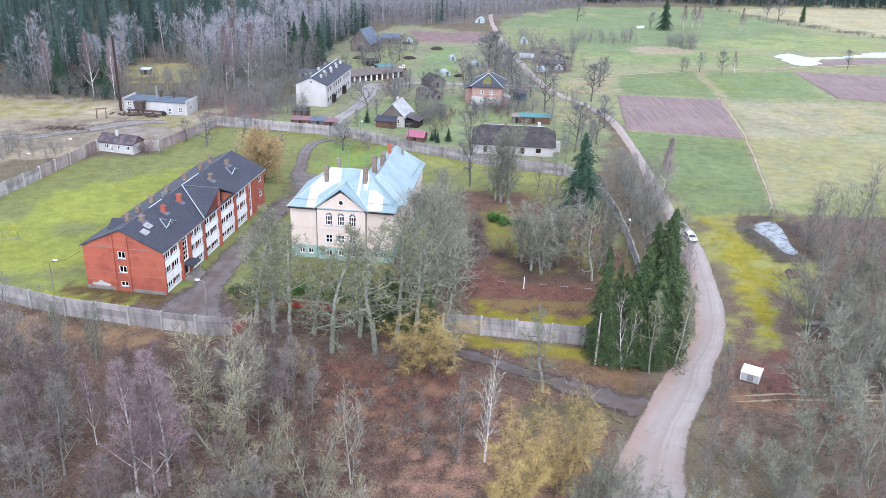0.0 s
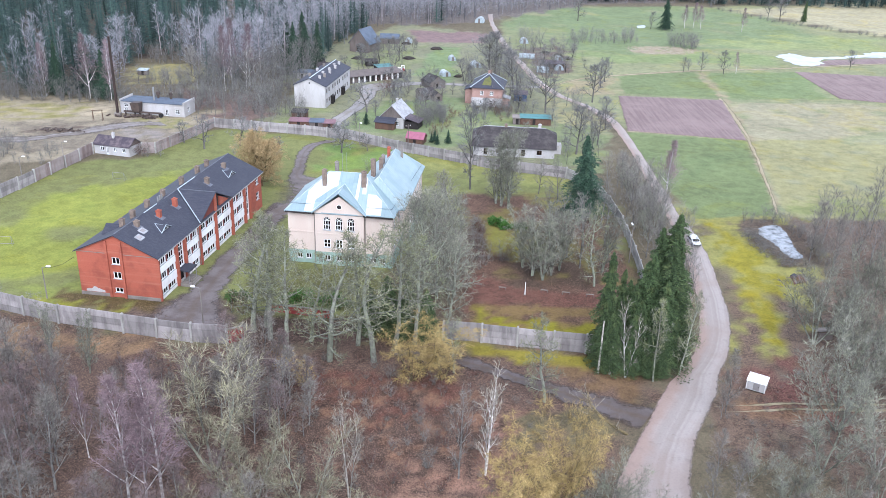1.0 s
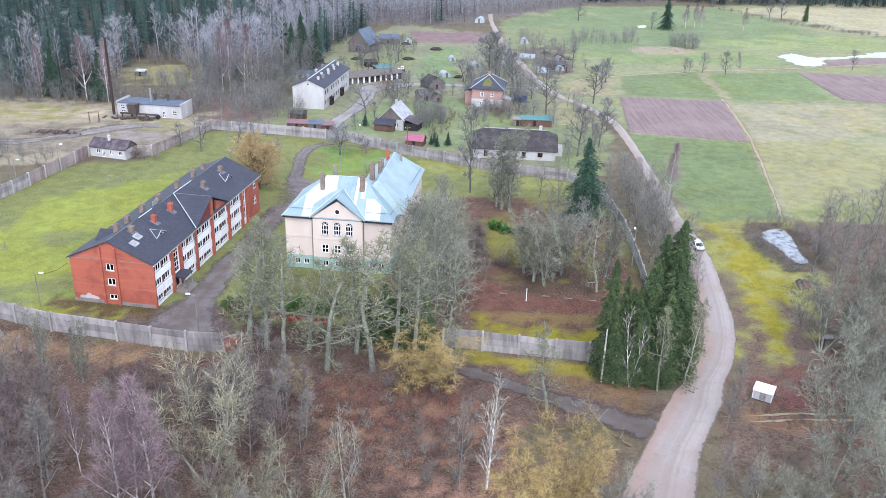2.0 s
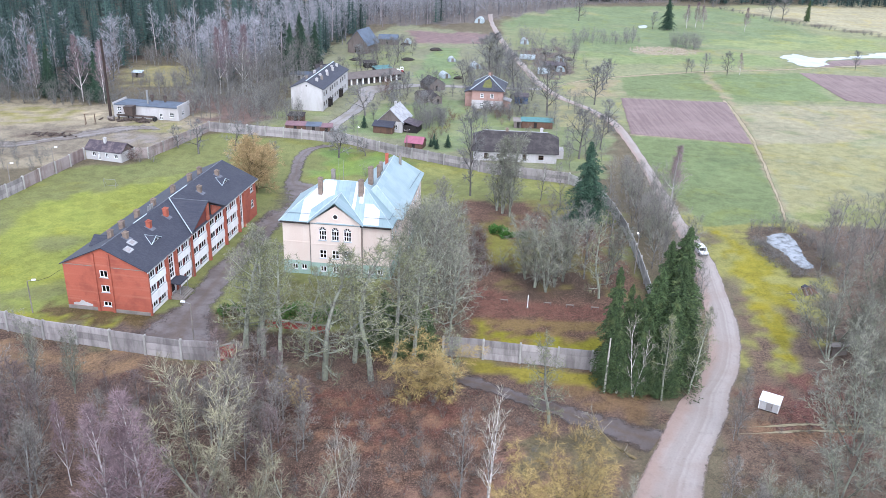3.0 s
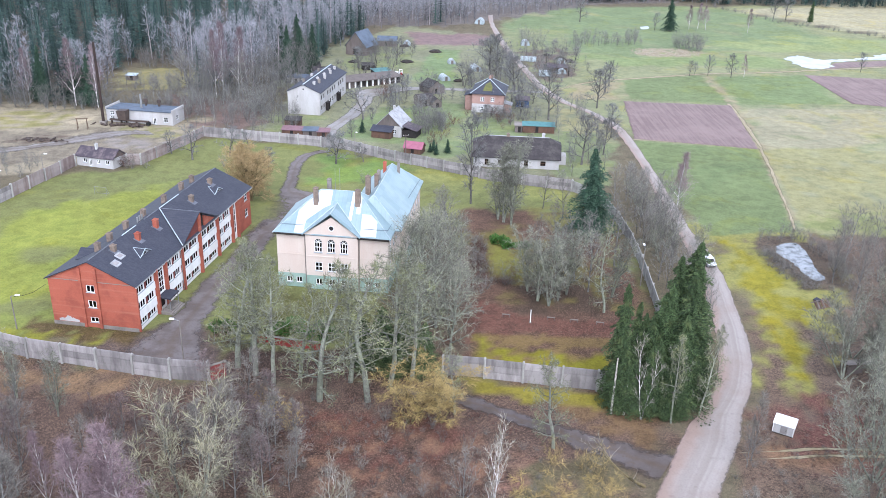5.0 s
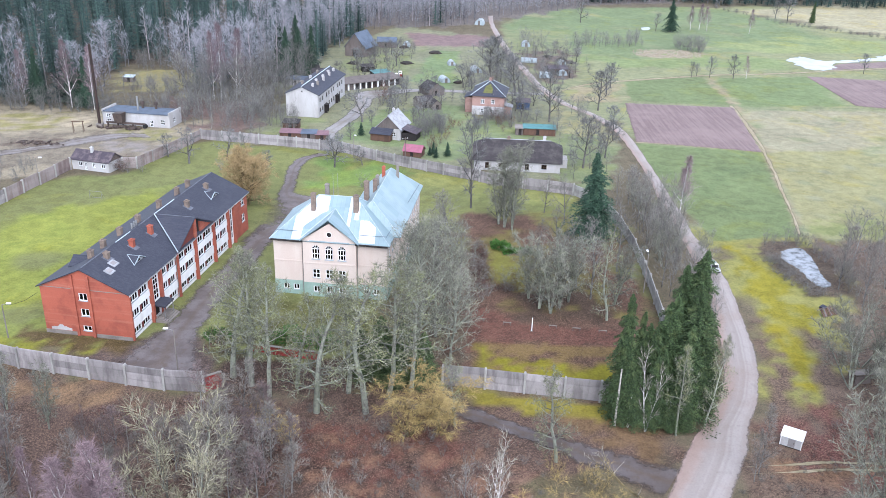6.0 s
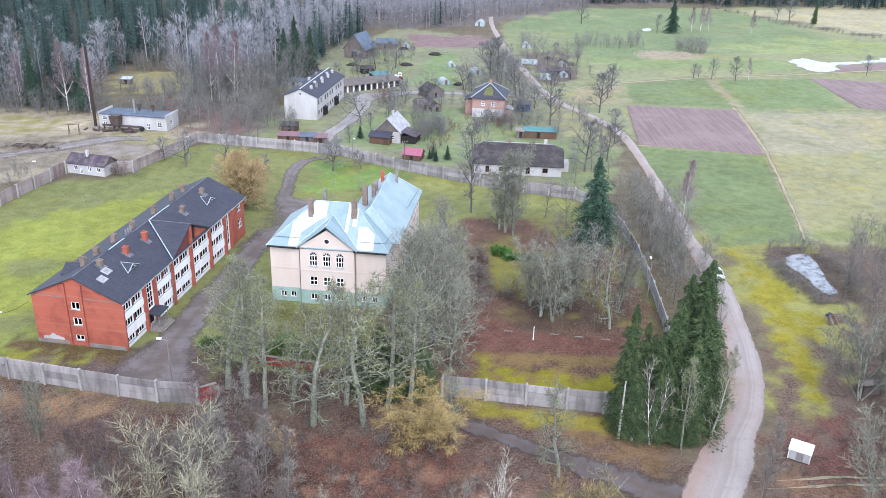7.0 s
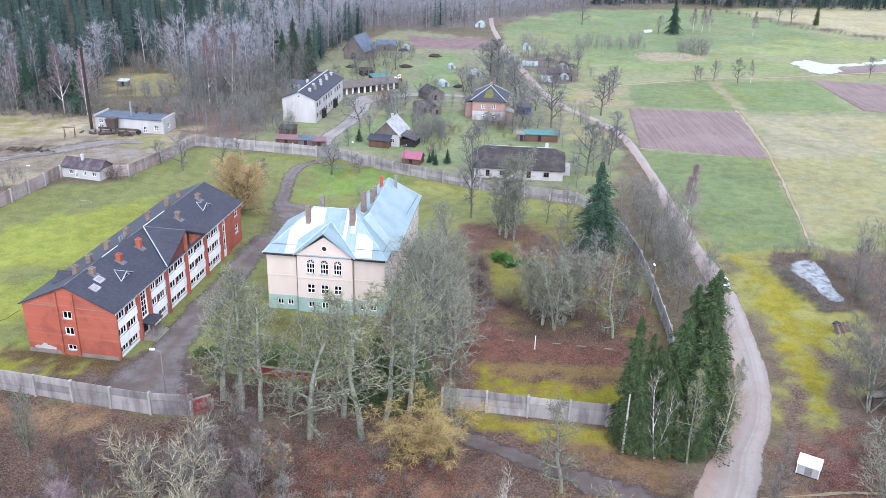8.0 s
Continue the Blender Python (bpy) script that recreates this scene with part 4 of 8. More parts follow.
def sheet(name, outline, z, material, label, category, wobble=0.4, step=1.0, seed=0, closed_smooth=True, kind="structure"):
    """A flat patch with an uneven rim."""
    pts = smooth_line(outline + [outline[0]], step)[:-1] if closed_smooth else []
    if not closed_smooth:
        for (ax, ay), (bx, by) in zip(outline, outline[1:] + outline[:1]):
            n = max(1, int(math.hypot(bx - ax, by - ay) / step))
            pts += [np.array((ax + (bx - ax) * k / n, ay + (by - ay) * k / n)) for k in range(n)]
    rng = random.Random(seed)
    ring = [(p[0] + rng.uniform(-wobble, wobble), p[1] + rng.uniform(-wobble, wobble), z) for p in pts]
    bm = bmesh.new()
    vs = [bm.verts.new(v) for v in ring]
    bm.faces.new(vs)
    bmesh.ops.triangulate(bm, faces=bm.faces[:])
    me = bpy.data.meshes.new(name)
    bm.to_mesh(me)
    bm.free()
    if me.polygons and me.polygons[0].normal.z < 0:
        me.flip_normals()
    me.materials.append(M[material])
    return tagged(new(name, me), label, category, "", kind)


def ploughed(name, corners, rows, seed, label):
    """A ploughed field with raised furrows between its two long sides."""
    a, b, c, d = [np.array(p, float) for p in corners]
    rng = np.random.RandomState(seed)
    across, along = rows * 2 + 1, 60
    v = []
    for j in range(along + 1):
        t = j / along
        p, q = a + (d - a) * t, b + (c - b) * t
        for i in range(across):
            s = i / (across - 1)
            e = 0.0 if i in (0, across - 1) or j in (0, along) else 1.0
            pt = p + (q - p) * s + rng.uniform(-0.25, 0.25, 2)
            v.append((pt[0], pt[1], 0.03 + e * (0.16 * (i % 2) + rng.uniform(0, 0.12))))
    quads = np.array([(j * across + i, j * across + i + 1, (j + 1) * across + i + 1, (j + 1) * across + i) for j in range(along) for i in range(across - 1)])
    me = bpy.data.meshes.new(name)
    fill_mesh(me, np.array(v), quads)
    if me.polygons[0].normal.z < 0:
        me.flip_normals()
    me.materials.append(M["plough"])
    return tagged(new(name, me), label, "field", "", "structure")


ploughed("ploughed_field", [(61.6, 304.5), (99.9, 303.0), (91.6, 247.0), (55.9, 254.0)], 30, 1, "bare ploughed field of reddish brown soil")
ploughed("ploughed_field", [(149.3, 364.7), (200, 358), (186, 300), (147.4, 312)], 30, 2, "bare ploughed strip of dark reddish soil")
# pond surface coloured pale in place of reflected sky
sheet("pond", [(70.6, 171.2), (75.2, 173.4), (76, 168.5), (74.9, 160.5), (74.6, 154.6), (72.0, 154.4), (70.9, 162.5), (69.6, 167)], 0.06, "pale_pond", "small pond under thin pale ice", "pond", 0.25, 0.8, 4)
sheet("flood_water", [(153.5, 401.6), (164.5, 413), (170, 404), (185.5, 406), (215, 424), (260, 430), (260, 412), (205.1, 408.4), (177, 398), (170, 386), (159.5, 378.7), (155.5, 386)], 0.06, "water", "flooded hollow in the meadow under pale sky", "water", 1.5, 2, 5)
sheet("puddle", [(103, 482), (107.4, 484), (109.4, 494), (104.6, 491)], 0.06, "water", "small puddle on the far meadow", "water", 0.4, 1.5, 6)
sheet("flooded_soil", [(163.5, 379.6), (176, 396.5), (204.4, 406.3), (262, 410), (262, 392), (196.8, 391.5)], 0.045, "plough", "dark wet strip of bare soil beside the flood", "field", 0.5, 2, 7, False)

# ---------------- concrete fence ----------------


def concrete_fence(points, label, height=3.5, bay=6.0, courses=3, material="concrete"):
    """Slabs stacked between grooved posts along a line of corners."""
    run = thing("concrete_fence", points[0][0], points[0][1], 0, 0, label, "fence", "fence round the school ground")
    ox, oy = points[0]
    rng = random.Random(int(abs(ox * 13 + oy * 7)))
    slab_h = height / courses
    post_mesh = shared(("post", height), lambda: Shape().box(-0.17, -0.3, -0.1, 0.17, 0.26, height - 0.05).add([(-0.17, -0.3, height - 0.05), (0.17, -0.3, height - 0.05), (0.17, 0.26, height - 0.05), (-0.17, 0.26, height - 0.05), (-0.12, -0.22, height + 0.12), (0.12, -0.22, height + 0.12), (0.12, 0.18, height + 0.12), (-0.12, 0.18, height + 0.12)], [(4, 5, 6, 7), (0, 1, 5, 4), (1, 2, 6, 5), (2, 3, 7, 6), (3, 0, 4, 7)]).data("post", M["concrete_post"]))

    def slab_mesh():
        s = Shape().box(0, -0.06, 0.015, 1, 0.06, slab_h - 0.015)
        s.box(0.02, -0.09, 0.12, 0.98, -0.06, slab_h - 0.12)
        return s.data("panel", M[material])

    panel = shared(("slab", slab_h, material), slab_mesh)
    for (ax, ay), (bx, by) in zip(points, points[1:]):
        length = math.hypot(bx - ax, by - ay)
        n = max(1, round(length / bay))
        turn = math.degrees(math.atan2(by - ay, bx - ax))
        for k in range(n):
            px, py = ax + (bx - ax) * k / n - ox, ay + (by - ay) * k / n - oy
            part("post", post_mesh, None, run, "", pose(px, py, rng.uniform(-0.12, 0.05), rng.uniform(-1, 1), rng.uniform(-1.2, 1.2), turn))
            w = length / n - 0.3
            lean, sunk = rng.uniform(-1.6, 1.6), rng.uniform(-0.12, 0.08)
            for c in range(courses):
                part("panel", panel, None, run, "", pose(px, py, c * slab_h + sunk + rng.uniform(-0.02, 0.02), lean, rng.uniform(-0.35, 0.35), turn + rng.uniform(-0.3, 0.3)) @ pose(0.15, rng.uniform(-0.03, 0.03), 0) @ Matrix.Diagonal((w, 1, 1, 1)))
    part("post", post_mesh, None, run, "", pose(points[-1][0] - ox, points[-1][1] - oy, 0, 0, 0, turn))
    return run


concrete_fence([(-95, 125.6), (-79.1, 120.3), (-65.0, 115.4), (-47.2, 111.7), (-41.2, 110.6), (-35.3, 110.4)], "weathered pale concrete slab fence with leaning posts at the roadside front")
concrete_fence([(-0.3, 114.4), (6.1, 113.9), (17.8, 112.2), (33.5, 110.0)], "pale concrete slab fence with stained joints beside the lane")
# slabs take the paler post concrete to brighten their sunless west face
concrete_fence([(36.6, 128), (37.7, 137.1), (38.6, 151.6), (39.0, 168.9), (38.3, 182.2), (36.4, 195.4), (30.4, 203.2)], "pale concrete slab fence along the gravel road", 2.8, material="concrete_post")
concrete_fence([(30.4, 203.2), (12, 208.9), (-2.0, 216.1), (-15.4, 223.4), (-30.7, 233.2), (-44.3, 236.8), (-66.7, 240.9), (-73.1, 242.0)], "long stained concrete slab fence behind the old school", 3.0)
concrete_fence([(-73.1, 242.0), (-75.8, 232.1), (-81.6, 213.2), (-85.0, 212.6)], "rust-stained concrete slab fence beside the boiler yard", 3.0, material="concrete_red")
concrete_fence([(-97.8, 210.4), (-102.2, 186)], "rust-stained concrete slab fence beside the outbuilding", 3.2, material="concrete_red")
concrete_fence([(-102.2, 186), (-103.4, 180.2), (-110, 150)], "long pale concrete slab fence beside the sports lawn", 3.2)

# ---------------- brick school house ----------------


def brick_school():
    L, W, EAVE, RIDGE = 50.4, 15.2, 8.5, 12.0
    t = 0.35
    h = thing("school_house", -50.8, 124.5, 0, 81.8, "long three-storey red brick school with white panels and dark slate roof", "building")
    front = pose(0, 0, 0)
    south, north, west = pose(0, W, 0, 0, 0, -90), pose(L, 0, 0, 0, 0, 90), pose(L, W, 0, 0, 0, 180)
    floors = (0.75, 3.6, 6.4)
    # panelled front: six window bays, two stair bays
    holes, bays = [], [(0.35, 6.5), (10.7, 16.4), (17.0, 24.0), (24.7, 32.2), (32.8, 39.3)]
    for a, b in bays:
        mid = (a + b) / 2
        for z in floors:
            for x0, x1 in ((a + 0.3, mid - 0.3), (mid + 0.3, b - 0.3)):
                holes.append((round(x0, 2), z, round(x1, 2), round(z + (1.15 if z < 1 else 1.45), 2)))
    stairs = [(7.5, 3.2, 9.9, 8.0), (40.0, 1.2, 42.3, 8.0)]
    door = (7.9, 0.5, 9.5, 2.6)
    part("wall", wall_shape(42.7, EAVE, holes + stairs + [door], t), M["white"], h, "white panelled front", front)
    for q in holes:
        add_window(h, front, *q, 3, 1, 0.17)
    for q in stairs:
        add_window(h, front, *q, 3, 5, 0.12, "frame", False)
    dr = part("door", Shape().box(-0.8, 0.1, 0, 0.8, 0.18, 2.1), M["dark"], h, "dark entrance door", pose(8.7, 0, 0.5))
    part("handle", Shape().box(0.55, 0.02, 1.0, 0.6, 0.1, 1.2), M["steel"], dr)
    for a, b in bays:
        mid = (a + b) / 2
        for z0, z1 in ((1.98, 3.52), (5.1, 6.34), (7.88, 8.3)):
            s = Shape().box(a, -0.16, z0, mid - 0.02, 0.0, z1).box(mid + 0.02, -0.16, z0, b, 0.0, z1)
            s.box(a + 0.1, -0.2, z0 + 0.12, b - 0.1, -0.16, z0 + 0.2)
            part("spandrel", s, M["white"], h)
        for z in floors:
            top = z + (1.15 if z < 1 else 1.45)
            part("infill_panel", Shape().box(mid - 0.28, -0.03, z, mid + 0.28, -0.002, top), M["red_panel"], h)
    part("wall", wall_shape(L - 42.7, EAVE, [(4.4, 6.2, 6.1, 7.9), (4.4, 2.6, 6.1, 4.4)], t), M["brick"], h, "", pose(42.7, 0, 0))
    for z0, z1 in ((6.2, 7.9), (2.6, 4.4)):
        add_window(h, pose(42.7, 0, 0), 4.4, z0, 6.1, z1, 2, 2, 0.12)
    for x in (6.8, 10.3, 16.7, 24.35, 32.5, 39.6, 42.6):
        part("pier", Shape().box(x - 0.28, -0.55, 0, x + 0.28, 0.0, EAVE - 0.1), M["brick"], h)
    part("pier", Shape().box(-0.006, -0.3, 0.01, 0.36, 0.37, EAVE - 0.02), M["brick"], h)
    # ends and back
    gw = [(6.65, 6.45, 8.15, 7.8), (6.65, 3.65, 8.15, 5.0), (6.65, 0.95, 8.15, 1.9)]
    gw = [(a - t, b, c - t, d) for a, b, c, d in gw]
    part("wall", wall_shape(W - 2 * t, EAVE, gw, t), M["brick"], h, "", south @ pose(t, 0, 0))
    for q in gw:
        add_window(h, south @ pose(t, 0, 0), *q, 2, 1, 0.13)
    for u in (5.85, 8.65):
        part("pilaster", Shape().extrude_y([(u - 0.22, 0), (u + 0.22, 0), (u + 0.22, 10.9), (u - 0.22, 10.9)], -0.28, -0.004), M["brick"], h, "", south)
    for a, b in ((0, 5.6), (8.9, W)):
        part("string_course", Shape().box(a, -0.05, EAVE - 0.1, b, -0.002, EAVE + 0.02), M["concrete_dark"], h, "", south)
        part("plinth", Shape().box(a, -0.12, 0, b, -0.002, 0.62), M["concrete_dark"], h, "", south)
    bare = Shape()
    rng = random.Random(4)
    ring = [(1.0 + 3.6 * k / 14, 1.1 + rng.uniform(0.1, 0.7) * math.sin(math.pi * k / 14)) for k in range(15)]
    bare.extrude_y([(1.0, 0.68), (4.6, 0.68)] + ring[::-1], -0.008, -0.002)
    part("peeling_plaster", bare, M["lime"], h, "pale flaking plaster patch", south)
    nw = [(3, 6.4, 4.5, 7.8), (10, 6.4, 11.5, 7.8), (3, 3.6, 4.5, 5.0), (10, 3.6, 11.5, 5.0)]
    part("wall", wall_shape(W - 2 * t, EAVE, nw, t), M["brick"], h, "", north @ pose(t, 0, 0))
    for q in nw:
        add_window(h, north @ pose(t, 0, 0), *q, 2, 1)
    bw = [(x, z, x + 2.2, z + 1.4) for x in np.arange(2, 46, 4.2).round(2).tolist() for z in floors]
    part("wall", wall_shape(L, EAVE, bw, t), M["brick"], h, "", west)
    for q in bw:
        add_window(h, west, *q, 3, 1)
    for z in (0.1, 2.95, 5.75, EAVE - 0.2):
        part("floor", Shape().box(t, t + 0.02, z, L - t, W - t, z + 0.18), M["concrete_dark"], h)
    part("inner_wall", Shape().box(0.6, 5.0, 0.3, L - 0.6, 5.15, EAVE - 0.25), M["lime"], h)
    # roof in two long slopes, with a cross gable over the middle
    over, th = 0.45, 0.16
    slope = (RIDGE - EAVE) / (W / 2)
    low = EAVE - over * slope + th

    def roof(points, name="roof", mat="slate"):
        return part(name, Shape().slab(points, th), M[mat], h)

    R = RIDGE + th
    roof([(-0.35, -over, low), (L + 0.35, -over, low), (L + 0.35, W / 2, R), (-0.35, W / 2, R)])
    roof([(L + 0.35, W + over, low), (-0.35, W + over, low), (-0.35, W / 2, R), (L + 0.35, W / 2, R)])
    for x in (0.0, L - t):
        g = Shape().add([(x, 0, EAVE), (x, W, EAVE), (x, W / 2, RIDGE), (x + t, 0, EAVE), (x + t, W, EAVE), (x + t, W / 2, RIDGE)],
                        [(0, 2, 1), (3, 4, 5), (0, 1, 4, 3), (1, 2, 5, 4), (2, 0, 3, 5)])
        part("gable", g, M["brick"], h)
    g0, g1, gm, gz = 17.0, 32.2, 24.6, 12.0
    sl = (gz - EAVE) / (gm - g0)
    z0 = EAVE + 0.12
    roof([(g0 - 0.25, -0.62, z0), (gm, -0.62, gz + 0.3), (gm, W / 2 - 0.1, gz + 0.3)], "cross_roof")
    roof([(gm, -0.62, gz + 0.3), (g1 + 0.25, -0.62, z0), (gm, W / 2 - 0.1, gz + 0.3)], "cross_roof")
    part("cross_gable", Shape().extrude_y([(g0 + 0.6, EAVE + 0.12), (gm - 0.5, gz - 0.12), (gm - 0.5, EAVE + 0.12)], -0.2, 0.15), M["red_panel"], h, "brown-red boarded gable")
    part("cross_gable", Shape().extrude_y([(gm - 0.5, EAVE), (gm - 0.5, gz - 0.1), (gm + 0.35, gz - 0.1), (gm + 0.35, EAVE)], -0.5, 0.15), M["brick"], h)
    part("cross_gable", Shape().extrude_y([(gm + 2.4, EAVE + 0.1), (gm + 2.4, gz - 1.3), (g1 - 0.6, EAVE + 0.1)], -0.2, 0.15), M["brick"], h)
    # closed dark board in place of the shaded inside of an open bay
    part("gable_opening", Shape().box(gm + 0.35, 0.1, EAVE, gm + 2.4, 0.15, gz - 0.6), M["dark"], h, "dark open bay in the gable")
    part("valley_flashing", Shape().tube([(g0 - 0.2, -0.6, z0 + 0.08), (gm, W / 2 - 0.2, gz + 0.36)], [0.1, 0.1], 5), M["cap"], h)
    part("valley_flashing", Shape().tube([(gm, -0.6, gz + 0.36), (gm, W / 2 - 0.2, gz + 0.36)], [0.07, 0.07], 5), M["ridge"], h)
    for a, b in ((0.2, 9), (11, 16), (19, 24.6), (25, 33), (36, L)):
        part("ridge_cap", Shape().tube([(a, W / 2, R + 0.02), (b, W / 2, R + 0.02)], [0.1, 0.1], 5), M["ridge" if a in (0.2, 19, 36) else "cap"], h)
    part("eave_board", Shape().box(-0.3, -over - 0.04, low - 0.34, L + 0.3, -over, low - 0.1), M["frame"], h)
    part("gutter", Shape().tube([(-0.3, -over - 0.12, low - 0.1), (L + 0.3, -over - 0.12, low - 0.1)], [0.08, 0.08], 6), M["steel"], h)

    def on_roof(y):
        return EAVE + min(y, W - y) * slope + th

    for x, y in ((9.4, 2.7), (41.6, 3.2)):
        z, rise = on_roof(y), 0.95
        back_y = y + rise / slope
        d = part("dormer", Shape().slab([(x - 1.85, y - 0.12, z - 0.02), (x, y - 0.12, z + rise), (x, back_y, z + rise)], 0.1).slab([(x, y - 0.12, z + rise), (x + 1.85, y - 0.12, z - 0.02), (x, back_y, z + rise)], 0.1), M["slate"], h, "small gabled roof dormer")
        part("dormer_front", Shape().extrude_y([(x - 1.6, z - 0.1), (x + 1.6, z - 0.1), (x, z + rise - 0.12)], y, y + 0.12), M["pale_roof"], d, "pale sheet front")
        part("dormer_pane", Shape().extrude_y([(x - 0.55, z + 0.12), (x + 0.55, z + 0.12), (x, z + rise - 0.35)], y - 0.03, y - 0.004), M["dark"], d, "dark dormer pane")
        part("flashing", Shape().tube([(x - 1.9, y - 0.15, z + 0.02), (x, y - 0.15, z + rise + 0.05), (x + 1.9, y - 0.15, z + 0.02)], [0.07] * 3, 5).tube([(x - 1.85, y - 0.1, z + 0.03), (x, back_y, z + rise + 0.05), (x + 1.85, y - 0.1, z + 0.03)], [0.06] * 3, 5), M["cap"], d, "white metal flashing")
    # low gabled roof light on the rear slope
    bz, by = RIDGE - 0.5, W - 2.6
    for sgn in (1, -1):
        foot = 6.4 + sgn * 2.0
        poly = [(foot, by, on_roof(by) + 0.25), (6.4, by, bz), (6.4, W / 2 + 0.9, bz), (foot, by - 0.9, on_roof(by - 0.9) + 0.05)]
        part("rear_dormer", Shape().slab(poly if sgn > 0 else poly[::-1], th), M["slate"], h)
    part("rear_gable", Shape().extrude_y([(4.6, on_roof(by) - 0.1), (8.2, on_roof(by) - 0.1), (6.4, bz - 0.2)], by - 0.3, by - 0.1), M["red_panel"], h)
    for x, y in ((3.0, 4.4), (5.4, 5.0)):
        z = on_roof(y)
        k = part("skylight", Shape().slab([(x - 0.8, y - 0.6, on_roof(y - 0.6) + 0.14), (x + 0.8, y - 0.6, on_roof(y - 0.6) + 0.14), (x + 0.8, y + 0.6, on_roof(y + 0.6) + 0.14), (x - 0.8, y + 0.6, on_roof(y + 0.6) + 0.14)], 0.14), M["pale_roof"], h, "pale sheet-metal roof hatch")
        part("hatch_pane", Shape().slab([(x - 0.55, y - 0.35, on_roof(y - 0.35) + 0.17), (x + 0.5, y - 0.35, on_roof(y - 0.35) + 0.17), (x + 0.5, y + 0.3, on_roof(y + 0.3) + 0.17), (x - 0.55, y + 0.3, on_roof(y + 0.3) + 0.17)], 0.025), M["concrete"], k, "dull grey hatch cover")
    for x, y, top, mat in ((12.4, 5.4, 1.5, "brick"), (18.6, 5.2, 1.9, "brick"), (6.0, 6.4, 1.2, "brick_beige"), (33.0, 5.0, 1.5, "brick_beige"), (43.2, 5.6, 1.2, "brick_beige"),
                           (5.6, 9.0, 1.7, "brick_beige"), (10.5, 9.6, 1.8, "brick_beige"), (16.4, 9.8, 1.8, "brick_beige"), (22.5, 9.6, 1.8, "brick_beige"), (30.0, 9.2, 1.9, "brick_beige"), (37.6, 9.2, 1.9, "brick_beige"), (42.5, 9.2, 1.8, "brick_beige")):
        c = chimney(h, x, y, on_roof(y) - 0.4, on_roof(y) + top * 0.72, 0.8, 0.8, mat)
        part("flashing", Shape().slab([(x - 0.7, y - 1.0, on_roof(y - 1.0) + 0.03), (x + 0.7, y - 1.0, on_roof(y - 1.0) + 0.03), (x + 0.7, y + 0.6, on_roof(y + 0.6) + 0.03), (x - 0.7, y + 0.6, on_roof(y + 0.6) + 0.03)], 0.03) if y < W / 2 else Shape().box(x - 0.6, y - 0.5, on_roof(y) - 0.2, x + 0.6, y - 0.42, on_roof(y) + 0.25), M["ridge"], c)
    for k in range(3):
        part("vent_pipe", Shape().tube([(18.5 + k * 0.8, 8.6, 11.4), (18.5 + k * 0.8, 8.6, 12.7)], [0.17, 0.17], 8), M["steel"], h)
    # canopy, steps
    part("canopy", Shape().slab([(7.0, -2.3, 2.95), (10.4, -2.3, 2.95), (10.4, -0.1, 3.15), (7.0, -0.1, 3.15)], 0.22), M["slate"], h, "dark canopy over the entrance")
    for x in (7.2, 10.2):
        part("canopy_post", Shape().tube([(x, -2.1, 0), (x, -2.1, 2.75)], [0.07, 0.07], 8), M["steel"], h)
    for k in range(4):
        part("step", Shape().box(6.6, -1.5 - 0.35 * (3 - k) - 0.35, 0.0, 11.0, -1.5 - 0.35 * (3 - k) + (0.0 if k < 3 else 0.9), 0.16 * (k + 1)), M["concrete_dark"], h)
    for x in (6.7, 10.9):
        part("step_rail", Shape().tube([(x, -2.9, 0.1), (x, -2.9, 1.0), (x, -1.0, 1.5), (x, -1.0, 0.6)], [0.03] * 4, 6), M["rust"], h)
    part("downpipe", Shape().tube([(16.25, -0.3, 8.2), (16.25, -0.3, 0.2)], [0.07, 0.07], 8), M["steel"], h)
    return h


brick_school()

# ---------------- old school in peach plaster ----------------


def arch_window(parent, at, xm, z0, w, h):
    """A window with a round head in a rectangular hole, with the plaster corners filled."""
    r = w / 2
    zc = z0 + h - r
    arc = [(xm + r * math.cos(a), zc + r * math.sin(a)) for a in np.linspace(0, math.pi, 13)]
    for sgn in (1, -1):
        half = [p for p in arc if (p[0] - xm) * sgn >= -1e-6]
        half.sort(key=lambda p: p[1])
        part("arch_corner", Shape().extrude_y([(xm + sgn * r, zc), (xm + sgn * r, z0 + h), (xm, z0 + h)] + half[::-1], 0.002, 0.348), M["peach"], parent, "", at)
    bar = 0.12
    path = [(xm, z0 + 0.07), (xm + r - 0.06, z0 + 0.07)] + arc + [(xm - r + 0.06, z0 + 0.07), (xm, z0 + 0.07)]
    s = Shape().tube([(x, 0.15, z) for x, z in path], [0.085] * len(path), 5)
    win = part("window", s, M["frame"], parent, "white round-headed window", at)
    for x in (xm - w / 6, xm + w / 6):
        part("glazing_bar", Shape().box(x - 0.05, 0.11, z0 + bar, x + 0.05, 0.19, zc), M["frame"], win)
    for z in (z0 + (zc - z0) * 0.5, zc):
        part("glazing_bar", Shape().box(xm - r + bar, 0.105, z - 0.06, xm + r - bar, 0.195, z + 0.06), M["frame"], win)
    for a in (45, 90, 135):
        part("glazing_bar", Shape().tube([(xm, 0.15, zc), (xm + r * math.cos(radians(a)), 0.15, zc + r * math.sin(radians(a)))], [0.045, 0.045], 4), M["frame"], win)
    pane = part("pane", Shape().extrude_y([(xm - r, z0)] + [(xm + r, z0)] + arc, 0.145, 0.155), M["glass"], win)
    pane.visible_shadow = False
    part("sill", Shape().box(xm - r - 0.12, -0.16, z0 - 0.1, xm + r + 0.12, 0.05, z0), M["cap"], win)


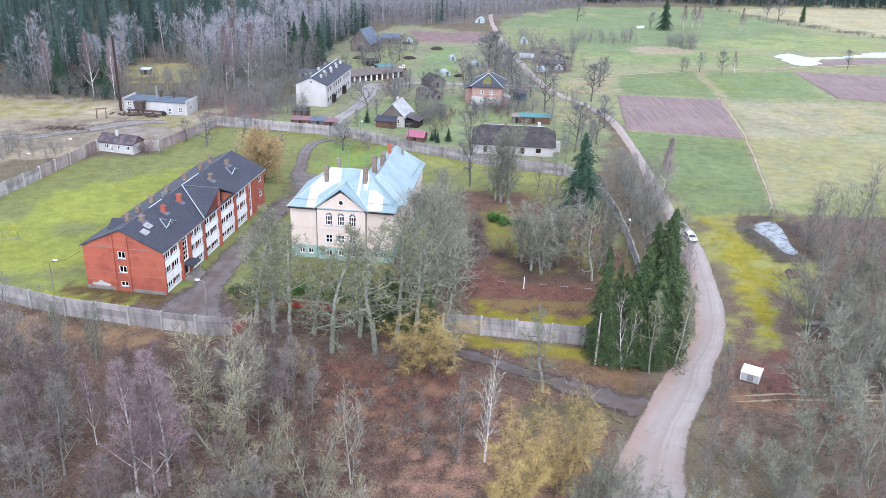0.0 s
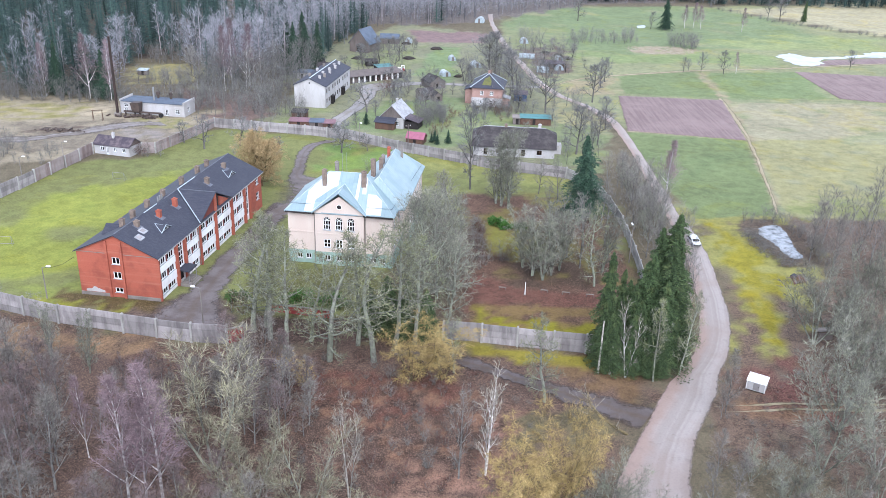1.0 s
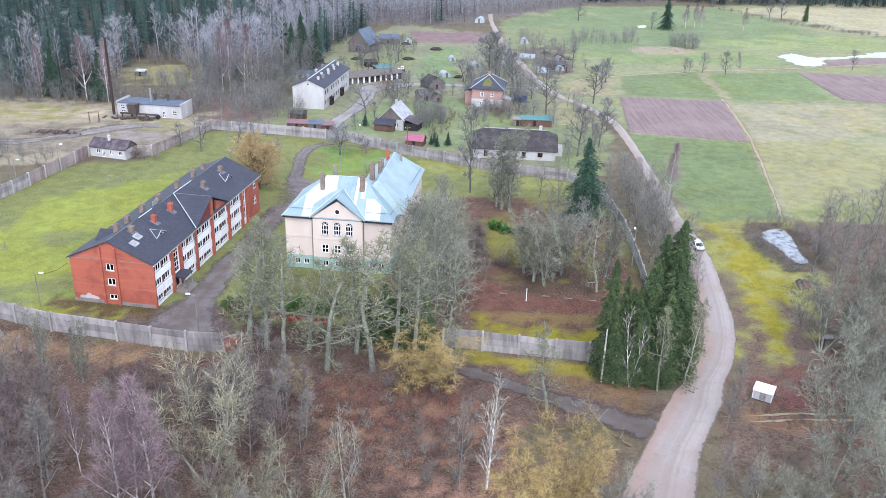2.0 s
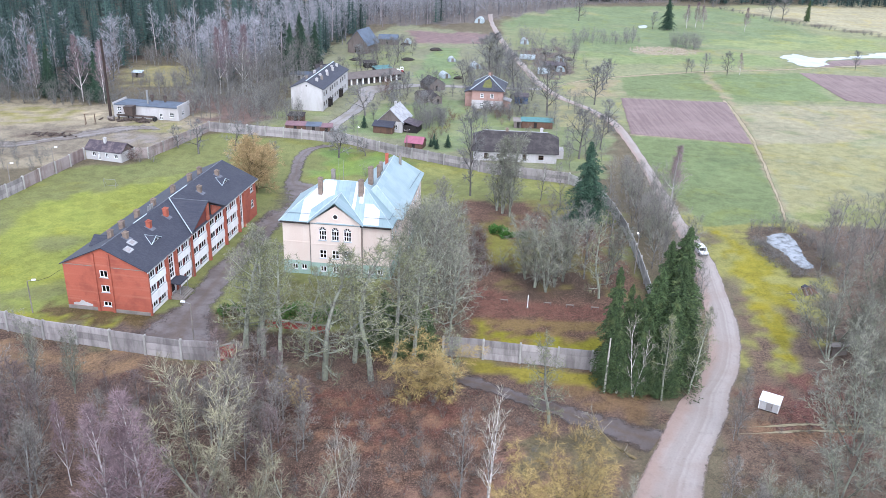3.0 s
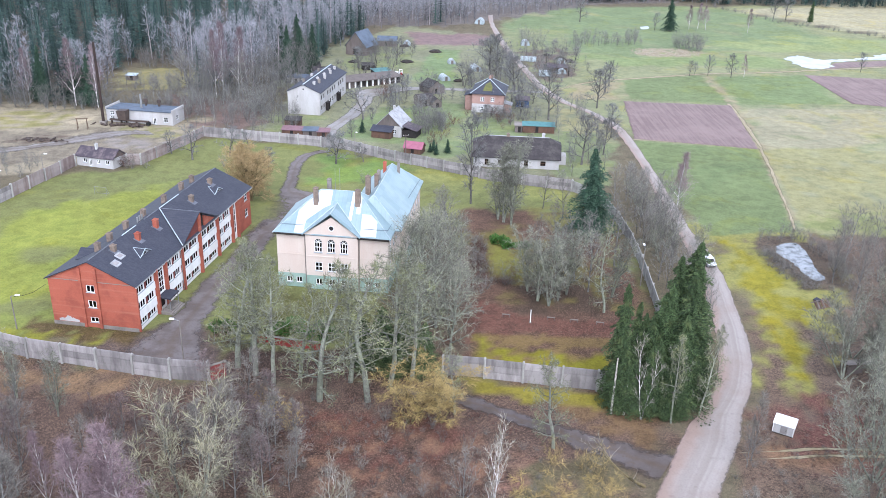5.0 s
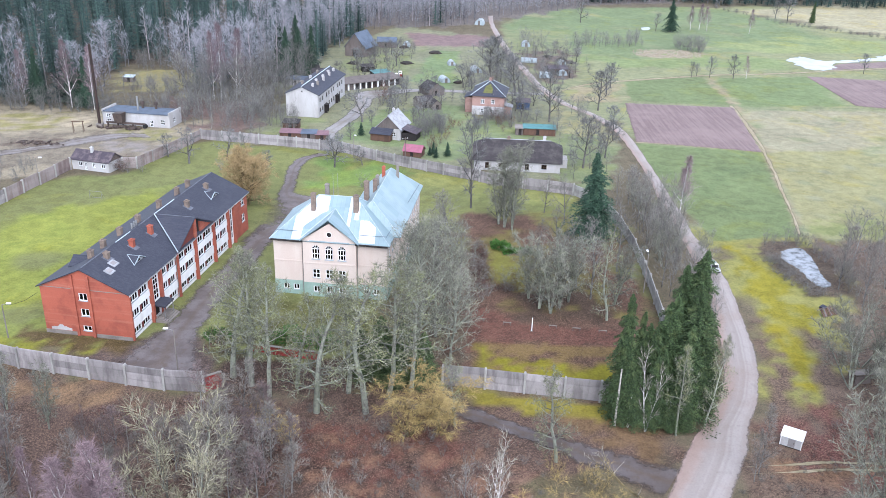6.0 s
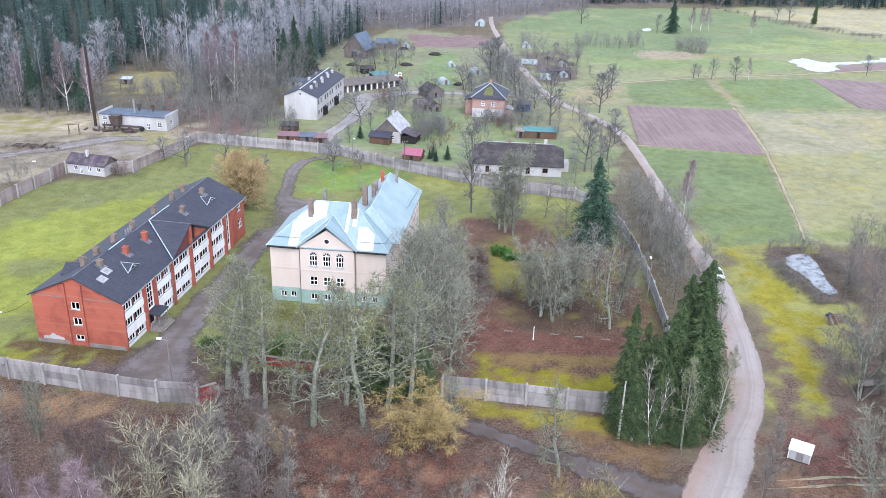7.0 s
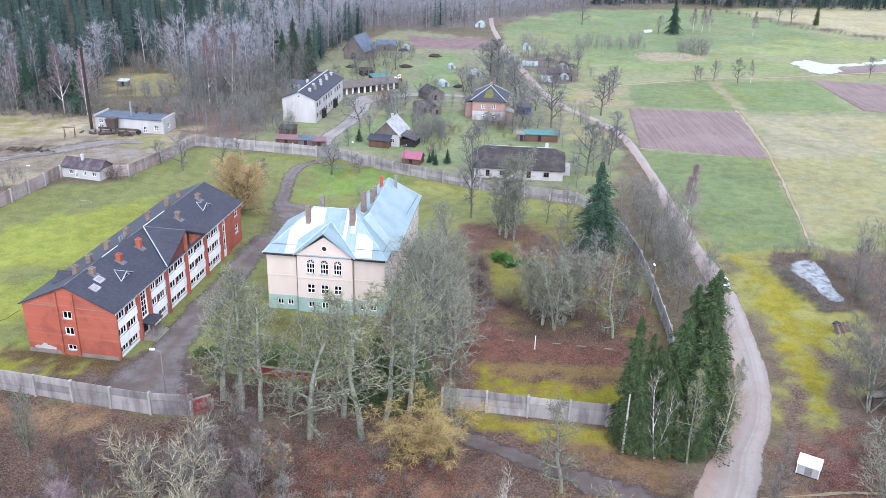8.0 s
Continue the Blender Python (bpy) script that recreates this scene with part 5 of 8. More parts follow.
def old_school():
    t, EAVE = 0.35, 10.9
    h = thing("old_school", -31.5, 144.1, 0, -5.6, "peach plaster school with pediment, mint plinth and pale blue roof", "building")
    W, D = 20.7, 14.0
    P0, P1, out = 5.5, 15.2, 0.45
    low = [(1.6, 0.9, 2.7, 2.0), (3.4, 0.9, 4.5, 2.0)]
    lowr = [(16.4, 0.9, 17.5, 2.0), (18.2, 0.9, 19.3, 2.0)]
    f = pose(0, 0, 0)
    part("wall", wall_shape(P0, EAVE, low, t), M["peach"], h, "", f)
    part("wall", wall_shape(W - P1, EAVE, [(a - P1, b, c - P1, d) for a, b, c, d in lowr], t), M["peach"], h, "", pose(P1, 0, 0))
    for q in low + lowr:
        add_window(h, f, *q, 2, 1, 0.12)
    pf = pose(0, -out, 0)
    mids = (7.85, 10.25, 12.6)
    holes = [(m - 0.72 - P0, 7.45, m + 0.72 - P0, 10.1) for m in mids] + [(m - 0.7 - P0, 3.7, m + 0.7 - P0, 5.45) for m in mids] + [(m - 0.6 - P0, 0.9, m + 0.6 - P0, 2.1) for m in mids]
    part("wall", wall_shape(P1 - P0, EAVE + 0.2, holes, t), M["peach"], h, "", pf @ pose(P0, 0, 0))
    for m in mids:
        arch_window(h, pf, m, 7.45, 1.44, 2.65)
        add_window(h, pf, m - 0.7, 3.7, m + 0.7, 5.45, 2, 2, 0.13)
        add_window(h, pf, m - 0.6, 0.9, m + 0.6, 2.1, 2, 1, 0.13)
    for x in (P0, P1 - t):
        part("wall", Shape().box(x, -out + t, 0, x + t, 0.0 + 0.002, EAVE), M["peach"], h)
    # pediment with a round opening
    apex, mid = 14.35, (P0 + P1) / 2
    eye_r, eye_z = 0.5, 12.25
    circle = [(mid + eye_r * math.cos(a), eye_z + eye_r * math.sin(a)) for a in np.linspace(0, 2 * math.pi, 17)[:-1]]
    z0 = EAVE + 0.2
    for sgn in (1, -1):
        half = sorted([p for p in circle if (p[0] - mid) * sgn >= -1e-6], key=lambda p: p[1])
        edge = P1 if sgn > 0 else P0
        part("pediment", Shape().extrude_y([(mid, z0), (edge, z0), (mid, apex)] + half[::-1], -out, -out + t), M["peach"], h)
    part("round_window", Shape().tube([(x, -out + 0.05, z) for x, z in circle + circle[:1]], [0.08] * 17, 5), M["frame"], h)
    part("louvre", Shape().box(mid - 0.5, -out + 0.2, eye_z - 0.5, mid + 0.5, -out + 0.24, eye_z + 0.5), M["dark"], h, "dark louvred opening")
    for a, b, y in ((0, P0 - 0.05, 0.0), (P0, P1, -out), (P1 + 0.05, W, 0.0)):
        part("string_course", Shape().box(a, y - 0.08, 6.5, b, y - 0.003, 6.72), M["peach"], h)
        if y == 0:
            part("cornice", Shape().box(a, y - 0.22, EAVE - 0.42, b, y - 0.003, EAVE - 0.15), M["concrete_dark"], h)
        else:
            for c, d in ((a - 0.15, a + 1.2), (b - 1.2, b + 0.15)):
                part("cornice", Shape().box(c, y - 0.12, EAVE, d, y - 0.003, EAVE + 0.16), M["peach"], h)
        hl = [(q[0] - a, q[1], q[2] - a, q[3]) for q in (low + lowr + [(m - 0.6, 0.9, m + 0.6, 2.1) for m in mids]) if a < q[0] < b]
        part("plinth", wall_shape(b - a, 2.75, hl, 0.05), M["mint"], h, "pale mint green plinth", pose(a, y - 0.055, 0))
    for x in (5.35, 15.35):
        part("downpipe", Shape().tube([(x, -0.18, EAVE - 0.3), (x, -0.18, 0.2)], [0.09, 0.09], 8), M["concrete_dark"], h)
    # side, back, wing
    WX0, WX1, WY1 = 11.4, 21.9, 32.4
    lw = [(x, z, x + 1.3, z + 1.9) for x in (1.6, 4.6, 7.6, 10.6) for z in (3.7, 7.6)]
    rw = [(x, z, x + 1.3, z + 1.9) for x in (1.6, 4.6, 7.6) for z in (3.7, 7.6)]
    left, right = pose(0, D, 0, 0, 0, -90) @ pose(t, 0, 0), pose(W, 0, 0, 0, 0, 90) @ pose(t, 0, 0)
    for at, hs, run in ((left, lw, D - 2 * t), (right, rw, D - 2 * t)):
        part("wall", wall_shape(run, EAVE, hs, t), M["peach"], h, "", at)
        part("plinth", wall_shape(run, 2.75, [], 0.05), M["mint"], h, "", at @ pose(0, -0.055, 0))
        for q in hs:
            add_window(h, at, *q, 2, 2, 0.13)
    part("wall", wall_shape(WX0, EAVE, [(2, 7.6, 3.3, 9.5), (6, 7.6, 7.3, 9.5)], t), M["peach"], h, "", pose(WX0, D, 0, 0, 0, 180))
    ww = [(x, z, x + 1.3, z + 1.9) for x in (1.8, 4.6, 7.4, 10.2, 13.0, 15.8) for z in (3.7, 7.6)]
    wing = pose(WX1, D - 0.6, 0, 0, 0, 90)
    part("wall", wall_shape(WY1 - D + 0.6, EAVE, ww, t), M["peach"], h, "", wing)
    part("plinth", wall_shape(WY1 - D + 0.6, 2.75, [], 0.05), M["mint"], h, "", wing @ pose(0, -0.055, 0))
    for q in ww:
        add_window(h, wing, *q, 2, 2, 0.13)
    part("wall", wall_shape(WX1 - W, EAVE, [], t), M["peach"], h, "", pose(W, D - 0.6, 0))
    part("wall", wall_shape(WX1 - WX0 - 0.7, EAVE, [], t), M["peach"], h, "", pose(WX1 - 0.35, WY1, 0, 0, 0, 180))
    part("wall", wall_shape(WY1 - D, EAVE, ww[:6], t), M["peach"], h, "", pose(WX0, WY1, 0, 0, 0, -90))
    part("floor", Shape().box(t, t + 0.02, 5.9, W - t, D - t, 6.1).box(WX0 + t, D, 5.9, WX1 - t, WY1 - t, 6.1), M["concrete_dark"], h)
    part("inner_wall", Shape().box(1, 5, 0.2, W - 1, 5.2, EAVE - 0.5), M["lime"], h)
    # roofs
    o, RZ = 0.55, 17.0
    hip_roof(h, -o, -o, W + o, D + o, EAVE, RZ, 7.4, "metal_roof", "cap", cap_r=0.07)
    hip_roof(h, WX0 - o, 4.0, WX1 + o, WY1 + o, EAVE + 0.05, 16.4, 5.8, "metal_roof", "cap", ends=(0.6, 1), cap_r=0.07)
    slope = (RZ - EAVE) / (D / 2 + o)
    py, pz = (15.25 - EAVE) / slope - o, 15.25
    for sgn in (1, -1):
        foot = mid + sgn * ((P1 - P0) / 2 + 0.5)
        zf = EAVE + 0.05
        poly = [(foot, -out - 0.5, zf), (mid, -out - 0.5, pz), (mid, py, pz), (foot, (zf - EAVE) / slope - o + 0.2, zf + 0.12)]
        part("pediment_roof", Shape().slab(poly[::-1] if sgn > 0 else poly, 0.16), M["metal_roof"], h)
        part("valley", Shape().tube([(foot, -0.2, zf + 0.2), (mid, py, pz + 0.03)], [0.1, 0.1], 5), M["cap"], h)
    def new_sheet(points, lift=0.03):
        part("roof_sheet", Shape().slab([(x, y, z + lift) for x, y, z in points], 0.02), M["sheet_white"], h, "newer white roof sheets")

    def on_front(x, u):
        return (x, -o + (D / 2 + o) * u, EAVE + (RZ - EAVE) * u)

    hip_u = (3.4 + o) / 7.4
    new_sheet([on_front(3.4, 0.02), on_front(5.0, 0.02), on_front(5.2, 0.3), on_front(8.1, 0.6), on_front(9.1, 0.66), on_front(9.1, 0.98), on_front(6.9, 0.98), on_front(3.5, hip_u - 0.03)])
    new_sheet([on_front(12.9, 0.4), on_front(13.5, 0.34), on_front(13.5, 0.98), on_front(12.9, 0.98)])
    new_sheet([on_front(14.1, 0.5), on_front(14.9, 0.5), on_front(14.8, 0.86), on_front(14.1, 0.94)])
    new_sheet([on_front(15.6, 0.03), on_front(18.5, 0.03), on_front(18.3, 0.36), on_front(16.9, 0.5), on_front(15.3, 0.5)])

    part("ridge_cap", Shape().tube([(mid, -out - 0.5, pz + 0.03), (mid, py, pz + 0.03)], [0.1, 0.1], 5), M["cap"], h)
    for a, b in ((0.2, 5.2), (15.6, 20.6)):
        part("snow_rail", Shape().tube([(a, 0.75, EAVE + 1.25), (b, 0.75, EAVE + 1.25)], [0.04, 0.04], 5), M["felt"], h)
        # gutter made thick and dark to draw the shadow line below the eaves
        part("gutter", Shape().tube([(a - 0.5, -o - 0.08, EAVE - 0.12), (b + 0.3, -o - 0.08, EAVE - 0.18)], [0.17, 0.17], 6), M["dark"], h)
    part("snow_rail", Shape().tube([(W + o - 0.9, 1, EAVE + 1.05), (WX1 + 0.1, 31, EAVE + 1.05)], [0.04, 0.04], 5), M["felt"], h)
    for x, y, a, b, w, mat in ((6.4, 4.6, 14.0, 17.9, 0.8, "brick_beige"), (14.2, 4.8, 14.4, 17.9, 0.9, "brick_beige"), (7.6, 10.0, 13.0, 17.9, 0.7, "concrete_dark"),
                               (14.6, 12.2, 14, 18.2, 0.9, "brick_beige"), (15.6, 15.4, 14.6, 17.6, 0.7, "brick_beige"), (15.6, 24.5, 14.4, 17.3, 0.6, "brick"), (15.4, 19.0, 14.4, 17.2, 0.6, "concrete_dark"), (18.2, 26, 14.5, 17.2, 0.5, "concrete_dark")):
        chimney(h, x, y, a, b, w, w, mat)
    for x in (8.2, 9.1):
        part("aerial", Shape().tube([(x, 12.2, 14), (x, 12.2, 19.5)], [0.05, 0.03], 5), M["steel"], h)
    return h


old_school()

# ---------------- other houses ----------------


def apartment_house():
    h = thing("apartment_house", -43.2, 270.4, 0, 83.1, "white two-storey apartment house with grey slate roof", "building")
    holes = {"front": [(x, z, x + 1.5, z + 1.5) for x in (1.5, 4.4, 9.3, 12.4, 15.4, 18.4, 23.3, 26.4, 29.6) for z in (1.3, 4.6)] + [(7.0, 0.2, 8.2, 2.4), (21.2, 0.2, 22.4, 2.4)],
             "left": [], "back": [(x, z, x + 1.5, z + 1.5) for x in (3, 9, 15, 21, 27) for z in (1.3, 4.6)]}
    shell(h, 34.2, 10.7, 7.4, "lime", holes, 2, 1, 0.07, "concrete_dark")
    gable_roof(h, 34.2, 10.7, 7.4, 9.7, 0.5, "slate", "lime", cap="cap")
    part("vent", Shape().box(-0.02, 5.1, 8.0, 0.05, 5.6, 8.5), M["dark"], h)
    for x in (7.6, 21.8):
        part("canopy", Shape().box(x - 1.2, -1.2, 2.6, x + 1.2, -0.02, 2.8).box(x - 1.1, -1.1, 0.1, x - 0.95, -0.1, 2.6).box(x + 0.95, -1.1, 0.1, x + 1.1, -0.1, 2.6), M["dark"], h, "dark wooden porch")
    for x, y in ((5, 3.2), (9, 2.6), (12, 4.0), (16, 2.6), (19, 3.6), (24, 2.8), (27, 4.0), (31, 3.2), (8, 7.5), (17, 7.4), (26, 7.5)):
        chimney(h, x, y, 8.0, 9.7, 0.9, 0.7, "concrete_dark" if (x + y) % 2 > 1 else "lime")
        part("flashing", Shape().slab([(x - 0.9, y - 1.0, 7.55 + 2.3 * (1 - abs(y - 6.35) / 5.35)), (x + 1.0, y - 1.0, 7.55 + 2.3 * (1 - abs(y - 6.35) / 5.35)), (x + 1.0, y - 0.05, 7.55 + 2.3 * (1 - abs(y - 5.4) / 5.35)), (x - 0.9, y - 0.05, 7.55 + 2.3 * (1 - abs(y - 5.4) / 5.35))], 0.1), M["pale_roof"], h, "pale sheet flashing")


def boiler_house():
    h = thing("boiler_house", -106.8, 255.2, 0, -7.8, "long white flat-roofed boiler house", "building")
    shell(h, 21.6, 8.0, 3.9, "lime", {"front": [(1.2, 2.2, 2.6, 3.3), (1.2, 0.6, 2.6, 1.7), (18.6, 0.9, 20.0, 2.4), (15.2, 0.1, 16.2, 2.0)], "right": [(2.5, 1.2, 4.0, 2.6)]}, 2, 2)
    part("roof", Shape().slab([(0.4, -0.3, 4.2), (21.2, -0.3, 4.2), (21.2, 8.2, 4.0), (0.4, 8.2, 4.0)], 0.25), M["felt"], h, "grey-blue felt roof")
    part("parapet", Shape().box(-0.1, -0.2, 3.9, 0.3, 8.1, 4.6), M["lime"], h)
    part("parapet", Shape().box(21.3, -0.2, 3.9, 21.7, 8.1, 4.7), M["lime"], h)
    part("flue", Shape().tube([(10.2, 3.0, 4.0), (10.2, 3.0, 8.4)], [0.3, 0.3], 8), M["steel"], h)
    for x in (9.9, 14.3):
        part("roof_vent", Shape().tube([(x, 6.5, 4.0), (x, 6.5, 5.2), (x, 6.5, 5.3), (x, 6.5, 6.2)], [0.35, 0.35, 0.7, 0.6], 8), M["rust"], h)
    c = thing("boiler_chimney", -106.9, 252.6, 0, 0, "tall thin rusty steel chimney with guy wires", "chimney")
    part("shaft", Shape().tube([(0, 0, 0), (0, 0, 24.6)], [0.45, 0.36], 10), M["chimney_iron"], c)
    part("base", Shape().box(-0.9, -0.9, 0, 0.9, 0.9, 0.8), M["concrete_dark"], c)
    b = thing("fuel_hopper", -100.6, 252.6, 0, -7.8, "rusty fuel hopper with conveyor beside the boiler house", "hopper")
    part("bin", Shape().add([(-1.2, -1.0, 1.4), (1.2, -1.0, 1.4), (1.2, 1.0, 1.4), (-1.2, 1.0, 1.4), (-1.6, -1.3, 4.2), (1.4, -1.3, 4.4), (1.4, 1.3, 4.4), (-1.6, 1.3, 4.2)],
                            [(3, 2, 1, 0), (4, 5, 6, 7), (0, 1, 5, 4), (1, 2, 6, 5), (2, 3, 7, 6), (3, 0, 4, 7)]), M["rust"], b)
    part("conveyor", Shape().box(-4.5, -0.4, 1.0, 8.0, 0.4, 1.4), M["rust"], b)
    for x in (-4, -0.8, 0.8, 4, 7.4):
        part("leg", Shape().box(x - 0.1, -0.35, 0, x + 0.1, 0.35, 1.4), M["rust"], b)
    part("wheel", Shape().tube([(8.0, -0.5, 0.6), (8.0, 0.5, 0.6)], [0.6, 0.6], 12), M["rubber"], b)
    g = thing("timber_trestle", -110.4, 245.5, 0, 10, "broken wooden trestle on bare ground", "trestle")
    for x in (-1.4, 1.4):
        part("leg", Shape().tube([(x, -0.7, 0), (x, 0, 3.2)], [0.1, 0.08], 5).tube([(x, 0.7, 0), (x, 0, 3.2)], [0.1, 0.08], 5), M["timber_brown"], g)
    part("beam", Shape().tube([(-1.8, 0, 3.15), (1.8, 0, 3.15)], [0.1, 0.1], 5), M["timber_brown"], g)


def gate_house():
    h = thing("gate_house", -97.6, 211.3, 0, -14.6, "small whitewashed outbuilding with rusty sheet roof", "shed")
    shell(h, 10.9, 5.4, 2.7, "lime", {"front": [(1.9, 1.0, 3.1, 2.2), (6.0, 1.0, 7.0, 2.2), (8.6, 1.0, 9.8, 2.2), (3.7, 0.1, 4.5, 2.1)]}, 2, 1, 0.14)
    gable_roof(h, 10.9, 5.4, 2.7, 4.5, 0.3, "rust_roof", "timber")
    chimney(h, 4.8, 2.2, 4.0, 5.5, 0.6, 0.6, "lime")


def hip_house():
    h = thing("brick_house", 6.2, 281.4, 0, -7.0, "two-storey brick house with half whitewashed walls and hipped slate roof", "house")
    W, D, E = 10.6, 13.5, 6.4
    shell(h, W, D, E, "brick_old", {"front": [(2.9, 3.9, 4.1, 5.3), (6.3, 3.9, 7.5, 5.3), (2.9, 0.8, 4.0, 2.1), (6.3, 0.8, 7.4, 2.1)], "right": [(3, 3.9, 4.2, 5.3), (8, 3.9, 9.2, 5.3)], "left": [(4, 3.9, 5.2, 5.3)]}, 2, 2, 0.12, lower=(3.0, "lime"))
    hip_roof(h, -0.6, -0.6, W + 0.6, D + 0.6, E + 0.1, 10.4, 5.9, "slate", "cap")
    chimney(h, 5.3, 5.6, 9.6, 11.2, 0.7, 0.7, "brick_old")
    chimney(h, 5.8, 8.2, 9.6, 11.0, 0.7, 0.7, "brick_beige")
    part("moss", Shape().slab([(3.4, 0.6, 7.34), (6.6, 0.5, 7.28), (6.5, 2.4, 8.55), (5.6, 4.2, 9.76), (5.0, 3.6, 9.36), (4.2, 3.2, 9.09)], 0.02), M["moss"], h, "patch of yellow-green moss on the roof")
    part("annex_wall", Shape().box(-2.6, 3.0, 0, -0.02, 9.5, 5.0), M["brick_old"], h)
    part("annex_roof", Shape().slab([(-3.0, 2.6, 5.0), (0.0, 2.6, 6.0), (0.0, 9.9, 6.0), (-3.0, 9.9, 5.0)], 0.16), M["slate"], h)
    part("porch_wall", Shape().box(W + 0.02, 2.0, 0, W + 2.4, 6.0, 2.6), M["brick_old"], h)
    part("porch_roof", Shape().slab([(W, 1.7, 3.4), (W + 2.8, 1.7, 2.6), (W + 2.8, 6.3, 2.6), (W, 6.3, 3.4)], 0.14), M["pale_roof"], h)


def long_house():
    h = thing("farm_house", 6.0, 221.4, 0, -3.2, "long whitewashed one-storey house with mossy dark roof", "house")
    W, D, E, R = 23.0, 9.6, 3.0, 7.3
    shell(h, W, D, E, "lime", {"front": [(3.0, 0.5, 4.0, 2.2), (6.6, 0.9, 7.8, 2.1), (13.6, 0.5, 14.7, 2.3), (18.0, 0.9, 19.4, 2.2)], "right": [(3, 0.9, 4.2, 2.1)]}, 2, 2, 0.1, "timber_brown")
    cut = 2.6
    m, z1 = D / 2, R
    zc = R - 1.5
    yc = m - 1.5 * (m + 0.5) / (R - E + 0.4)
    front = [(-0.5, -0.5, E - 0.3), (W + 0.5, -0.5, E - 0.3), (W + 0.5, yc, zc), (W - cut, m, z1), (cut, m, z1), (-0.5, yc, zc)]
    backs = [(W + 0.5, D + 0.5, E - 0.3), (-0.5, D + 0.5, E - 0.3), (-0.5, D - yc, zc), (cut, m, z1), (W - cut, m, z1), (W + 0.5, D - yc, zc)]
    part("roof", Shape().slab([(x, y, z + 0.15) for x, y, z in front], 0.15), M["dark_roof"], h)
    part("roof", Shape().slab([(x, y, z + 0.15) for x, y, z in backs], 0.15), M["dark_roof"], h)
    part("half_hip", Shape().slab([(W + 0.5, yc, zc + 0.15), (W + 0.5, D - yc, zc + 0.15), (W - cut, m, z1 + 0.15)], 0.15), M["dark_roof"], h)
    part("half_hip", Shape().slab([(-0.5, D - yc, zc + 0.15), (-0.5, yc, zc + 0.15), (cut, m, z1 + 0.15)], 0.15), M["dark_roof"], h)
    for x in (0.0, W - 0.3):
        part("gable", Shape().add([(x, 0, E), (x, D, E), (x, D - yc, zc), (x, yc, zc), (x + 0.3, 0, E), (x + 0.3, D, E), (x + 0.3, D - yc, zc), (x + 0.3, yc, zc)],
                                  [(0, 3, 2, 1), (4, 5, 6, 7), (0, 1, 5, 4), (1, 2, 6, 5), (2, 3, 7, 6), (3, 0, 4, 7)]), M["timber"], h)
    chimney(h, 9, 5, 6.4, 8.0, 0.8, 0.8, "brick_beige")
    chimney(h, 18.6, 5.6, 6.4, 8.2, 0.8, 0.8, "lime")
    part("lean_to", Shape().box(W + 0.02, 5, 0, W + 2.2, 9, 2.4), M["lime"], h)
    part("ridge_cap", Shape().tube([(cut, m, z1 + 0.17), (W - cut, m, z1 + 0.17)], [0.14, 0.14], 5), M["pale_roof"], h)


def wooden_house():
    h = thing("wooden_house", -15.4, 246.9, 0, 76, "small wooden house with white fibre-cement roof and white end wall", "house")
    L, D = 9.5, 7.6
    shell(h, L, D, 3.4, "lime", {"front": [(1.6, 1.0, 2.8, 2.3)], "left": [(5.0, 1.0, 6.1, 2.3)]}, 2, 2)
    gable_roof(h, L, D, 3.4, 7.0, 0.45, "pale_roof", "timber", cap="pale_roof")
    chimney(h, 6.5, 4.2, 6.4, 7.8, 0.6, 0.6, "lime")
    part("porch_wall", Shape().box(-2.6, 2.4, 0, -0.02, 8.4, 2.1), M["timber_brown"], h)
    part("porch_roof", Shape().slab([(-3.0, 2.0, 2.2), (0.0, 2.0, 3.4), (0.0, 8.8, 3.4), (-3.0, 8.8, 2.2)], 0.12), M["slate"], h)
    part("annex_wall", Shape().box(1.0, -4.4, 0, 6.4, -0.02, 2.2), M["dark"], h)
    part("annex_roof", Shape().slab([(0.6, -4.9, 2.2), (6.8, -4.9, 2.2), (6.8, 0.0, 3.5), (0.6, 0.0, 3.5)], 0.12), M["rust_roof"], h, "dark purplish lean-to roof")


def shed(name, x, y, rz, L, D, eave, ridge, wall, roof, label, along="x", over=0.25):
    """A boarded shed: planks on a frame, a pitched or single-slope roof, a door."""
    h = thing(name, x, y, 0, rz, label, "shed", "village sheds")
    for side, at in sides(L, D).items():
        run = (L if side in ("front", "back") else D - 0.16)
        a = at if side in ("front", "back") else at @ pose(0.08, 0, 0)
        part("wall", wall_shape(run, eave, [(run * 0.4, 0.1, run * 0.4 + 0.9, min(1.9, eave - 0.15))] if side == "front" else [], 0.08), M[wall], h, "", a)
        if side in ("front", "left"):
            for k in range(int(run / 1.5)):
                if not (side == "front" and run * 0.4 - 0.2 < k * 1.5 + 0.45 < run * 0.4 + 1.1):
                    part("batten", shared(("batten", eave, wall), lambda: Shape().box(-0.06, -0.04, 0.05, 0.06, -0.002, eave - 0.05).data("batten", M[wall])), None, h, "", a @ pose(k * 1.5 + 0.45, 0, 0))
    part("door", Shape().box(0, 0.02, 0.1, 0.9, 0.06, min(1.9, eave - 0.15)), M["dark"], h, "dark plank door", pose(L * 0.4, 0, 0))
    if ridge > eave + 0.9:
        gable_roof(h, L, D, eave, ridge, over, roof, wall, along, 0.1, 0.25, None, 0.08)
    else:
        part("roof", Shape().slab([(-over, -over, eave + 0.05), (L + over, -over, eave + 0.05), (L + over, D + over, ridge + 0.05), (-over, D + over, ridge + 0.05)], 0.1), M[roof], h)
    return h


